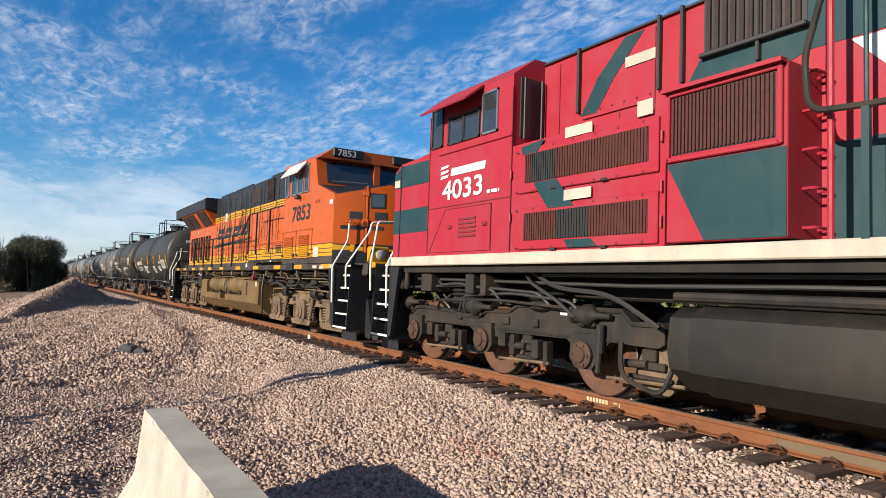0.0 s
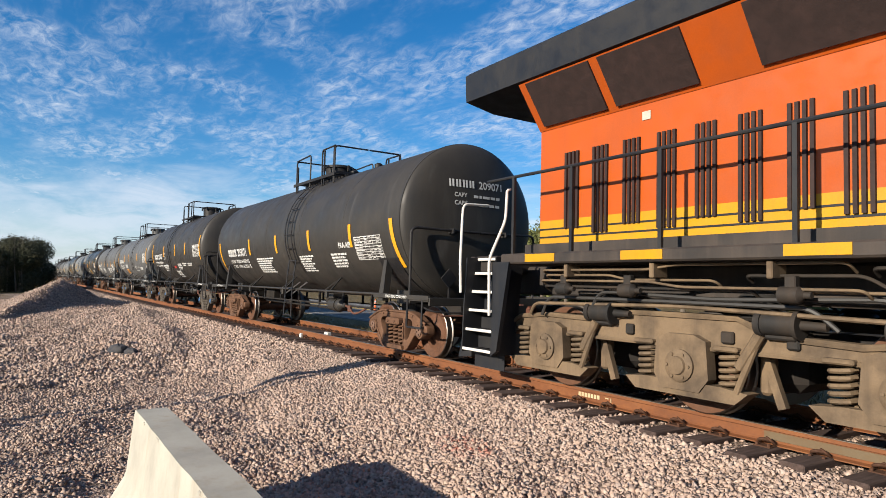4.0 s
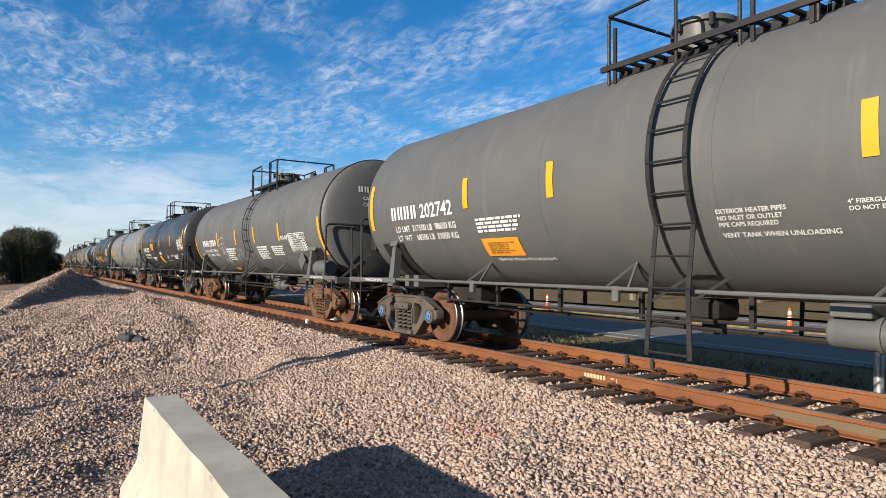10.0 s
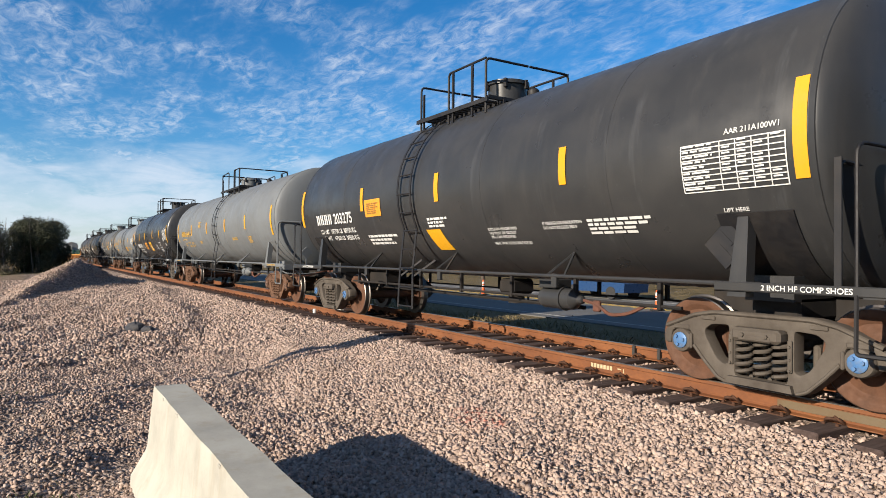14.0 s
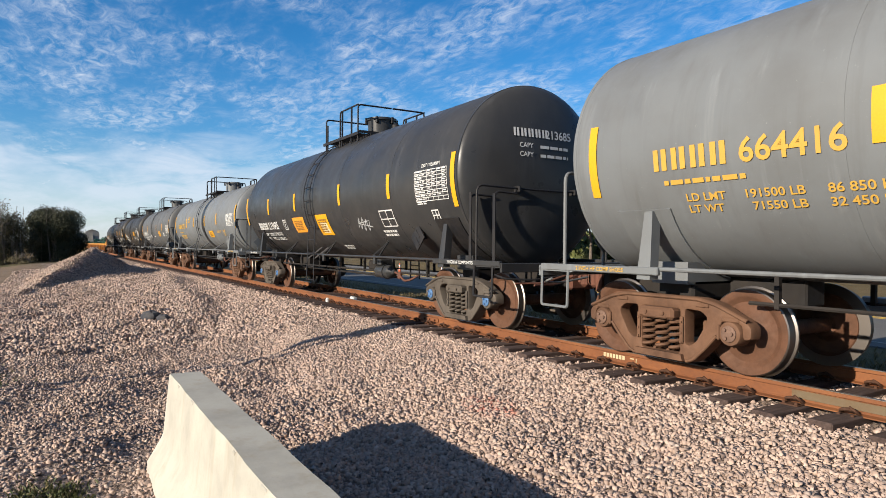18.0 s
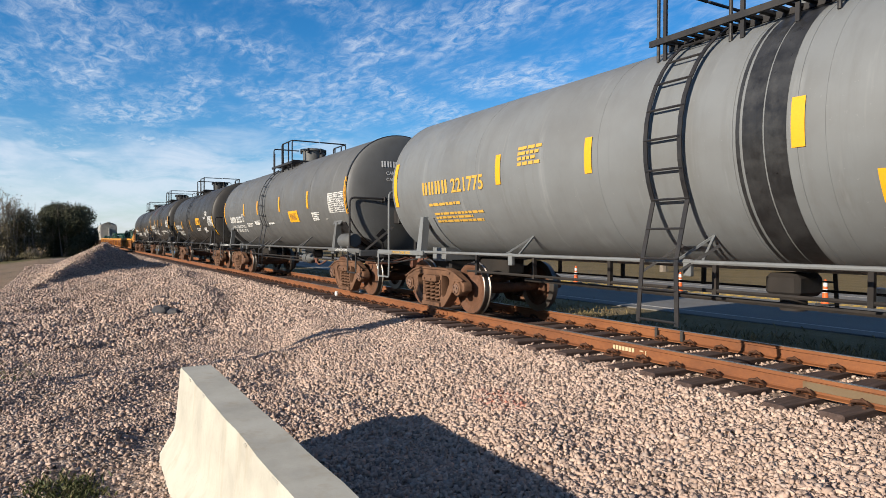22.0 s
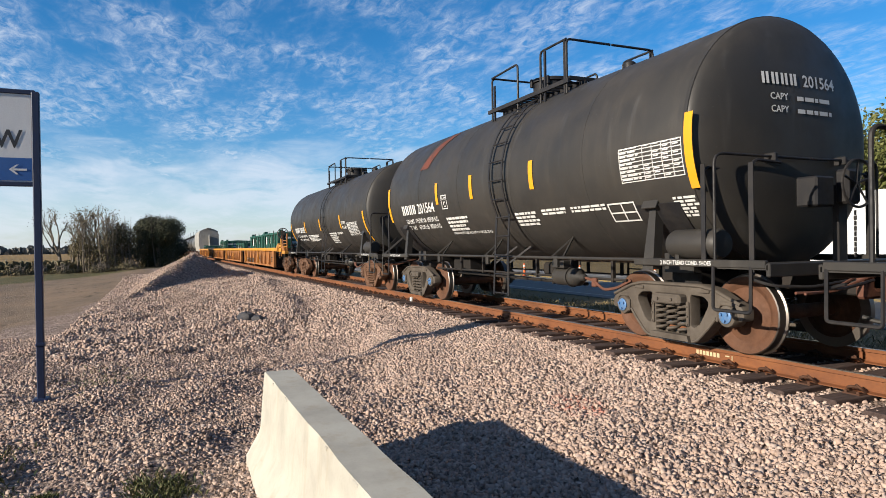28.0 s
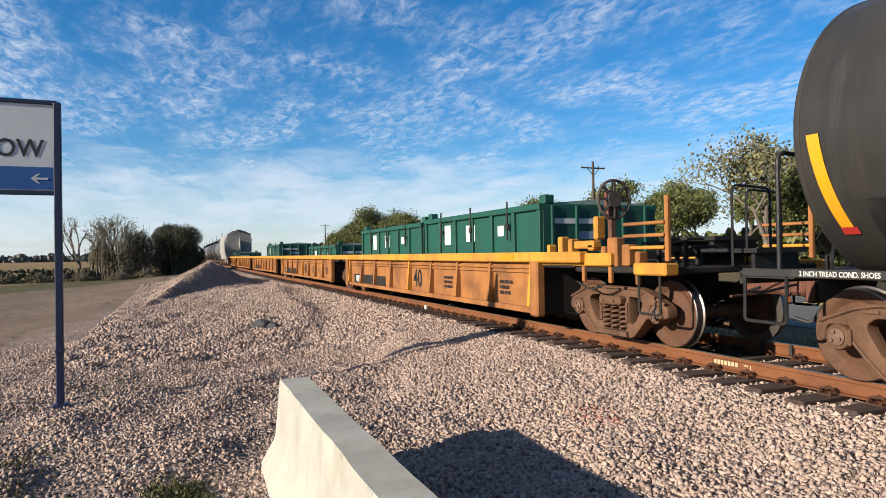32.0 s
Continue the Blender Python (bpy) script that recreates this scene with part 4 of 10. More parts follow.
def tank_side(car, h, LF, r, zc, fit, ladder, marks):
    """The side gear between the bogies: long rail, brackets, ladder, top platform, brake gear."""
    for t in (-1, 1):
        b = B()
        b.rod((-h - 0.2, t * 1.40, 1.10), (h + 0.2, t * 1.40, 1.10), 0.024, 8)
        part("side_rail", b, fit, car)
        n = 3
        for i in range(n):
            x = -h * 0.52 + i * h * 0.52
            b = B()
            zz = 1.10
            a = radians(-47)
            pz, py = zc + r * math.sin(a), r * math.cos(a)
            b.beam((x - 0.17, t * 1.39, zz), (x, t * (py + 0.02), pz + 0.02), 0.024, 0.024)
            b.beam((x + 0.17, t * 1.39, zz), (x, t * (py + 0.02), pz + 0.02), 0.024, 0.024)
            b.box((x, t * 1.39, zz - 0.06), (0.10, 0.06, 0.18), 0.01)
            part("rail_bracket", b, fit, car)
    # under the tank: brake rigging, reservoir and pipes
    b = B()
    b.rod((-h + 1.0, -0.95, 0.78), (h - 1.0, -0.95, 0.78), 0.022, 6)
    b.rod((-h + 1.0, 0.9, 0.72), (h - 1.0, 0.9, 0.72), 0.018, 6)
    b.rod((-h * 0.6, -0.75, 0.70), (h * 0.5, -0.75, 0.66), 0.03, 6)
    for i in range(7):
        x = -h + 1.3 + (2 * h - 2.6) * i / 6
        b.box((x, -0.95, 0.92), (0.05, 0.05, 0.36))
        b.box((x, 0.9, 0.88), (0.05, 0.05, 0.36))
    part("brake_pipe", b, UNDER, car)
    b = B()
    b.lathe([(-0.32, 0.02), (-0.31, 0.13), (-0.27, 0.145), (0.10, 0.145), (0.10, 0.165), (0.13, 0.165), (0.13, 0.145), (0.28, 0.14), (0.36, 0.06), (0.44, 0.05), (0.46, 0.02)], 20, Matrix.Translation((h * 0.45, -0.95, 0.78)))
    b.box((h * 0.45 - 0.1, -0.95, 0.98), (0.34, 0.30, 0.12), 0.01)
    part("brake_cylinder", b, fit, car)
    b = B()
    b.pipe(rounded([(h * 0.45 + 0.44, -0.95, 0.78), (h * 0.45 + 0.75, -1.0, 0.74), (h * 0.45 + 0.95, -1.0, 0.62), (h * 0.45 + 1.25, -1.0, 0.66), (h * 0.45 + 1.45, -0.9, 0.78)], 0.10), 0.022, 6)
    b.box((h * 0.45 + 0.72, -0.98, 0.72), (0.12, 0.06, 0.14), 0.015)
    part("brake_lever", b, COUPLER, car)
    b = B()
    b.box((0.3, 0, 0.84), (0.4, 0.5, 0.26), 0.05)
    b.lathe([(0.55, 0.14), (0.95, 0.14)], 16, Matrix.Translation((0.3, 0, 0)) @ Matrix.Rotation(radians(-90), 4, "Y"))
    part("bottom_outlet", b, UNDER, car)
    for t in (-1, 1):
        # ladder bent round the shell up to the platform
        b = B()
        for dx in (-0.23, 0.23):
            pts = [(ladder + dx * 1.15, t * 1.52, 0.42), (ladder + dx, t * 1.50, 1.10)]
            for k in range(12):
                a = radians(-25 + 95 * k / 11)
                pts.append((ladder + dx, t * (r + 0.07) * math.cos(a), zc + (r + 0.07) * math.sin(a)))
            for p, q in zip(pts, pts[1:]):
                b.beam(p, q, 0.012, 0.055, (1, 0, 0))
        way, left_ = 0.0, 0.04
        mids = [(0, (p[1]), p[2]) for p in pts]
        for p, q in zip(mids, mids[1:]):
            n_ = math.dist(p, q)
            while left_ <= way + n_:
                k = (left_ - way) / n_
                y_, z_ = p[1] + (q[1] - p[1]) * k, p[2] + (q[2] - p[2]) * k
                b.rod((ladder - 0.25, y_, z_), (ladder + 0.25, y_, z_), 0.014, 6)
                left_ += 0.335
            way += n_
        for dx in (-0.23, 0.23):
            b.beam((ladder + dx, t * 1.50, 0.98), (ladder + dx + 0.34, t * 1.24, 1.28), 0.02, 0.03)
        part("side_ladder", b, BLACKIRON, car)
    # top platform, rails and the dome in its middle, on one side of the ladder
    zt = zc + r
    left, right, dome = (-1.36, 1.20, -0.62) if ladder > 0 else (-0.55, 1.54, 0.95)
    X = lambda q: ladder + q
    foot = zc + math.sqrt(r * r - 0.81)
    for y in (-0.76, 0.76):
        b = B()
        for i in range(14):
            b.box((X(left + 0.1 + i * (right - left - 0.2) / 13), y, zt - 0.08), (0.06, 0.34, 0.03))
        for q in (-0.17, 0.17):
            b.box((X((left + right) / 2), y + q, zt - 0.095), (right - left + 0.2, 0.04, 0.07))
        part("platform", b, BLACKIRON, car)
    for q in (left - 0.02, right + 0.06):
        b = B()
        b.box((X(q), 0, zt - 0.05), (0.05, 1.8, 0.06))
        part("platform_beam", b, BLACKIRON, car)
    for t in (-1, 1):
        y = t * 0.9
        runs = [[(X(0.42), y, foot), (X(0.42), y, zt + 0.60), (X(right), y, zt + 0.60)], [(X(right), y, foot), (X(right), y, zt + 0.60), (X(right), 0.02 * t, zt + 0.60)], [(X(left), y, foot), (X(left), y, zt + 0.57), (X(left), 0.02 * t, zt + 0.57)]]
        if left < -1:
            runs.append([(X(left), y, zt + 0.57), (X(-0.36), y, zt + 0.60), (X(-0.36), y, foot)])
        if t > 0:
            runs.append([(X(left), y, zt + 0.34), (X(right), y, zt + 0.34)])
        for pts in runs:
            b = B()
            b.pipe(rounded(pts, 0.09), 0.021, 8)
            part("platform_rail", b, BLACKIRON, car)
        for q, z in ((0.56, 0.58), (1.15, 0.58), (left + 0.10, 0.40)):
            b = B()
            b.box((X(q), y, (foot + zt + z) / 2), (0.045, 0.03, zt + z - foot))
            part("rail_post", b, BLACKIRON, car)
    b = B()
    up = Matrix.Rotation(radians(-90), 4, "Y")
    b.lathe([(zt - 0.15, 0.33), (zt + 0.36, 0.35), (zt + 0.37, 0.39), (zt + 0.43, 0.39), (zt + 0.45, 0.30)], 28, Matrix.Translation((X(dome), 0, 0)) @ up)
    lid = part("manway", b, fit if fit is not BLACKPAINT else BLACKIRON, car)
    for k in range(6):
        a = 2 * math.pi * k / 6 + 0.3
        b = B()
        b.box((X(dome) + 0.39 * math.cos(a), 0.39 * math.sin(a), zt + 0.36), (0.06, 0.06, 0.16), 0.01)
        part("clamp", b, BLACKIRON, lid)
    for q, w in ((1.55, 0.10), (0.2, 0.12)):
        b = B()
        b.lathe([(zt - 0.1, w), (zt + 0.2, w), (zt + 0.24, w * 0.5)], 12, Matrix.Translation((X(q), 0.1, 0)) @ up)
        part("valve", b, BLACKIRON, car)
    tank_marks(car, h, LF, r, zc, marks)


def mass(ob):
    """Print too small to pick apart stays one part."""
    ob["kind"] = "stuff"
    return ob


def tank_marks(car, h, LF, r, zc, k):
    """Reflector strips, stencils, tables and placards painted on the near side and the front end."""
    rng = random.Random(int(abs(h) * 1000) + len(k))
    skin = Skin(r, zc)
    ink = k.get("ink", WHITE)
    for x, h0, h1, lean in k.get("strips", ()):
        b = B()
        skin.strip(x, h0, h1, 0.125, b, lean)
        part("reflector", b, k.get("strip_ink", REFLECT), car, "yellow reflective strip")
    x, hh, digits, n = k["number"]
    b = B()
    size = 0.325
    skin.put(*mark_word(n, size), x, hh, b)
    mass(part("owner_mark", b, ink, car))
    b = B()
    vs, fs = text_shape(digits, size)
    skin.put([(v[0] * 1.02, v[1], 0) for v in vs], fs, x + n * size * 0.72 + 0.07, hh, b)
    part("car_number", b, ink, car, "stencilled car number")
    for i, line in enumerate(k.get("weights", ())):
        b = B()
        skin.put(*text_shape(line, 0.15), x + 0.08, hh - 0.22 - i * 0.17, b)
        mass(part("stencil", b, ink, car))
    for x, hh, w, q, rows in k.get("blocks", ()):
        if isinstance(rows, tuple):
            size = q / len(rows)
            wide = max(max(v[0] for v in text_shape(line, 1.0)[0]) for line in rows)
            for i, line in enumerate(rows):
                b = B()
                vs, fs = text_shape(line, 1.0)
                skin.put([(v[0] * w / wide, v[1] * size * 0.92, 0) for v in vs], fs, x, hh + q - (i + 1) * size + size * 0.15, b)
                mass(part("stencil", b, ink, car))
            continue
        b = B()
        skin.put(*flat_bars(rows, w, q, rng), x, hh, b)
        mass(part("stencil", b, ink, car))
    for x, hh, size, line in k.get("words", ()):
        b = B()
        skin.put(*text_shape(line, size), x, hh, b)
        mass(part("stencil", b, ink, car))
    if "table" in k:
        b = B()
        table_marks(skin, *k["table"], b, rng)
        mass(part("test_table", b, WHITE, car, "white stencilled test table"))
    for x, hh, w, q, mat, lean in k.get("cards", ()):
        b = B()
        vs, fs = [], []
        for i in range(7):
            t = i / 6
            vs += [(lean * t, q * t, 0), (w + lean * t, q * t, 0)]
        for i in range(6):
            fs.append((2 * i, 2 * i + 1, 2 * i + 3, 2 * i + 2))
        skin.put(vs, fs, x, hh, b)
        part("placard", b, mat, car)
        if w > 0.6:
            b = B()
            Skin(r, zc, -1, 0.016).put(*flat_bars(6, w * 0.72, q * 0.66, rng), x + w * 0.14 + lean * 0.5, hh + q * 0.17, b)
            mass(part("placard_print", b, PRINT, car))
    for x, hh, w, q in k.get("frames", ()):
        b = B()
        skin.boxed(x, hh, w, q, 0.022, b, (w * 0.5,), (q * 0.45,))
        mass(part("stencil", b, ink, car))
    for x, hh, line in k.get("plates", ()):
        b = B()
        skin.boxed(x, hh, 0.28, 0.30, 0.02, b)
        skin.put(*text_shape("PLATE", 0.075), x + 0.035, hh + 0.20, b)
        skin.put(*text_shape(line, 0.16), x + 0.09, hh + 0.05, b)
        mass(part("stencil", b, ink, car))
    for x in k.get("diamonds", ()):
        x += 0.22
        b = B()
        y = -(r * math.cos(radians(-45)) + 0.20)
        z = zc + r * math.sin(radians(-45)) + 0.05
        m = Matrix.Rotation(radians(45), 3, "Y")
        b.box((x, y, z), (0.35, 0.03, 0.35), 0.006, m)
        b.box((x, y + 0.12, z), (0.06, 0.26, 0.06))
        part("placard_holder", b, k.get("fit", BLACKIRON), car, "empty diamond placard holder")
        b = B()
        for s in (-1, 1):
            b.box((x, y - 0.018, z + s * 0.07), (0.20, 0.008, 0.03), 0, m)
        part("holder_slide", b, k.get("fit", BLACKIRON), car)
    for pts in k.get("sprays", ()):
        b = B()
        pts = [(p[0], p[1]) for p in rounded([(x, h, 0.0) for x, h in pts], 0.045)]
        for (x0, h0), (x1, h1) in zip(pts, pts[1:]):
            d = Vector((x1 - x0, h1 - h0)).normalized() * 0.010
            n = max(1, int(math.hypot(x1 - x0, h1 - h0) / 0.12))
            for i in range(n):
                a, c = i / n, (i + 1) / n
                p, q = (x0 + (x1 - x0) * a, h0 + (h1 - h0) * a), (x0 + (x1 - x0) * c, h0 + (h1 - h0) * c)
                skin.put([(p[0] - d.y, p[1] + d.x, 0), (p[0] + d.y, p[1] - d.x, 0), (q[0] + d.y, q[1] - d.x, 0), (q[0] - d.y, q[1] + d.x, 0)], [(0, 1, 2, 3)], 0, 0, b)
        part("spray_line", b, SPRAY, car, "white sprayed line drawing")
    if "runs" in k:
        x0, x1 = k["runs"]
        for i in range(46):
            x, hh, q, w = rng.uniform(x0, x1), rng.gauss(0.12, 0.10), rng.uniform(0.06, 0.30), rng.uniform(0.003, 0.008)
            b = B()
            skin.put([(-w, 0, 0), (w, 0, 0), (w * 1.2, q * 0.5, 0), (w * 0.6, q, 0), (-w * 0.6, q, 0), (-w * 1.2, q * 0.5, 0)], [(0, 1, 2, 5), (5, 2, 3, 4)], x, hh - q, b)
            part("lime_run", b, LIMERUN, car)
        for i in range(34):
            x, hh, q = rng.uniform(x0, x1 + 1.5), rng.uniform(-1.34, -1.02), rng.uniform(0.012, 0.045)
            ring = [(q * rng.uniform(0.7, 1.3) * math.cos(a * 0.898), q * rng.uniform(0.5, 0.9) * math.sin(a * 0.898), 0) for a in range(7)]
            b = B()
            skin.put(ring, [tuple(range(7))], x, hh, b)
            part("oil_spot", b, OIL, car)
    # stencils on the dished front end
    b = B()
    depth = r * 0.22
    for i, (line, size, up) in enumerate(((digits, 0.20, 0.62), ("CAPY", 0.11, 0.44), ("CAPY", 0.11, 0.29))):
        x0 = 0.0 if i == 0 else -0.30
        if i == 0:
            groups = [(mark_word(n, size), -0.62), (text_shape(line, size), 0.02)]
        else:
            groups = [(text_shape(line, size), -0.52), (flat_bars(1, 0.62, 0.08, rng), -0.10)]
        for (vs, fs), off in groups:
            out = []
            for vx, vy, _ in vs:
                y, z = off + vx, up + vy
                out.append((LF + depth * math.sqrt(max(0.02, 1 - (y * y + z * z) / r / r)) + 0.012, y, zc + z))
            b.add(out, fs)
    mass(part("end_stencil", b, ink, car))
    # shoe note on the near sill
    for s in (-1, 1):
        b = B()
        vs, fs = text_shape(k.get("shoes", "2 INCH HF COMP SHOES"), 1.0)
        wide = max(v[0] for v in vs)
        b.add([(s * (h + 0.62) + (x / wide - 0.5) * 0.78, -1.466, 1.052 + y * 0.070) for x, y, _ in vs], fs)
        mass(part("stencil", b, WHITE if ink is WHITE else YELLOWTEXT, car))


CARS = []
OIL = worn("oil_stain", (0.0122, 0.0122, 0.0129), (0.0476, 0.049, 0.0503), 0.35, 0, 3, 0.5, True)
BLACKPAINT = tank_paint("tank_black", (0.0235, 0.0222, 0.0205), (0.050, 0.043, 0.035))
DARKGREY = tank_paint("tank_dark_grey", (0.072, 0.074, 0.075), (0.104, 0.098, 0.088))
GREY = tank_paint("tank_weathered_grey", (0.082, 0.084, 0.084), (0.046, 0.045, 0.042), 0.55, 0.5)
PALEGREY = tank_paint("tank_pale_grey", (0.122, 0.130, 0.134), (0.070, 0.066, 0.06), 0.5, 0.4)
GLOSSBLACK = tank_paint("tank_gloss_black", (0.025, 0.0255, 0.0265), (0.056, 0.053, 0.049), 0.33, 0.4)
RIM = Mat("black_rim", (0.0082, 0.0082, 0.0088), 0.5).m
PRINT = Mat("placard_print", (0.20, 0.095, 0.016), 0.6).m
ORANGECARD = worn("orange_card", (0.544, 0.2244, 0.0204), (0.34, 0.17, 0.0408), 0.5, 0, 5, 0.25, False)
YELLOWCARD = worn("yellow_card", (0.544, 0.2652, 0.0082), (0.374, 0.2312, 0.034), 0.5, 0, 5, 0.25, False)
PALECARD = worn("pale_card", (0.544, 0.4896, 0.306), (0.408, 0.34, 0.204), 0.5, 0, 5, 0.25, False)
SPRAY = worn("white_spray", (0.37, 0.376, 0.376), (0.18, 0.183, 0.183), 0.8, 0, 9, 0.8)
LIMERUN = worn("lime_run", (0.16, 0.16, 0.155), (0.09, 0.09, 0.088), 0.8, 0, 9, 0.7)
RUSTPATCH = worn("scorched_paint", (0.1088, 0.0306, 0.017), (0.034, 0.0238, 0.0204), 0.7, 0, 6, 0.9)


def strips(places, h0, h1, lean=0.0):
    """Short reflectors at the given places, with a longer one at either end."""
    return [(x, h0 * (1.9 if i in (0, len(places) - 1) else 1.0) if h0 > -0.4 else (h0 * 2.0 if i in (0, len(places) - 1) else h0), h1 * (1.9 if i in (0, len(places) - 1) and h1 > 0.05 else 1.0), lean if i in (0, len(places) - 1) else 0.0) for i, x in enumerate(places)]


LB = ("LD LMT  195700 LB  88750 KG", "LT  WT    67300 LB  30550 KG")
face = [(-3.05, -0.30), (-2.98, -0.22), (-2.42, -0.12), (-2.36, -0.20), (-2.42, -0.33), (-3.0, -0.42), (-3.05, -0.30)]
face2 = [(-2.98, -0.42), (-2.98, -0.72), (-2.86, -0.95), (-2.76, -1.05), (-2.56, -1.05), (-2.40, -0.92), (-2.36, -0.65), (-2.42, -0.36)]
eyes = [(-2.86, -0.82), (-2.74, -0.90), (-2.72, -1.08), (-2.82, -1.18), (-2.92, -1.06), (-2.88, -0.90), (-2.74, -1.10)]
eyes2 = [(-2.52, -0.80), (-2.40, -0.88), (-2.38, -1.06), (-2.50, -1.14), (-2.60, -1.04), (-2.56, -0.88), (-2.42, -1.08)]
cross = [(-2.76, -0.58), (-2.62, -0.72), (-2.68, -0.64), (-2.60, -0.56), (-2.74, -0.72)]
stick, stick2 = [(-2.82, -0.46), (-2.79, -0.80)], [(-2.60, -0.44), (-2.58, -0.76)]
legs = [(-2.72, -1.16), (-2.66, -1.30), (-2.74, -1.46), (-2.70, -1.54)]
legs2 = [(-2.50, -1.14), (-2.44, -1.28), (-2.28, -1.44), (-2.16, -1.56)]
scrawl = [(-5.18, -0.82), (-5.10, -0.98), (-5.02, -0.78), (-4.98, -1.02), (-4.90, -0.80), (-4.84, -0.98), (-4.72, -0.84), (-4.62, -0.96), (-4.58, -0.82), (-4.70, -0.80)]
loops = [(-1.15, -0.6), (-0.95, -0.55), (-0.85, -0.75), (-1.05, -0.85), (-1.15, -1.0), (-0.9, -1.1), (-0.6, -0.95), (-0.45, -0.65), (-0.65, -0.6), (-0.6, -0.9), (-0.3, -1.05)]
tag7 = [(2.05, -0.85), (2.2, -0.6), (2.15, -0.9), (2.4, -0.6), (2.3, -0.95), (2.55, -0.65), (2.5, -0.95), (2.7, -0.7), (2.1, -0.75), (2.75, -0.85)]
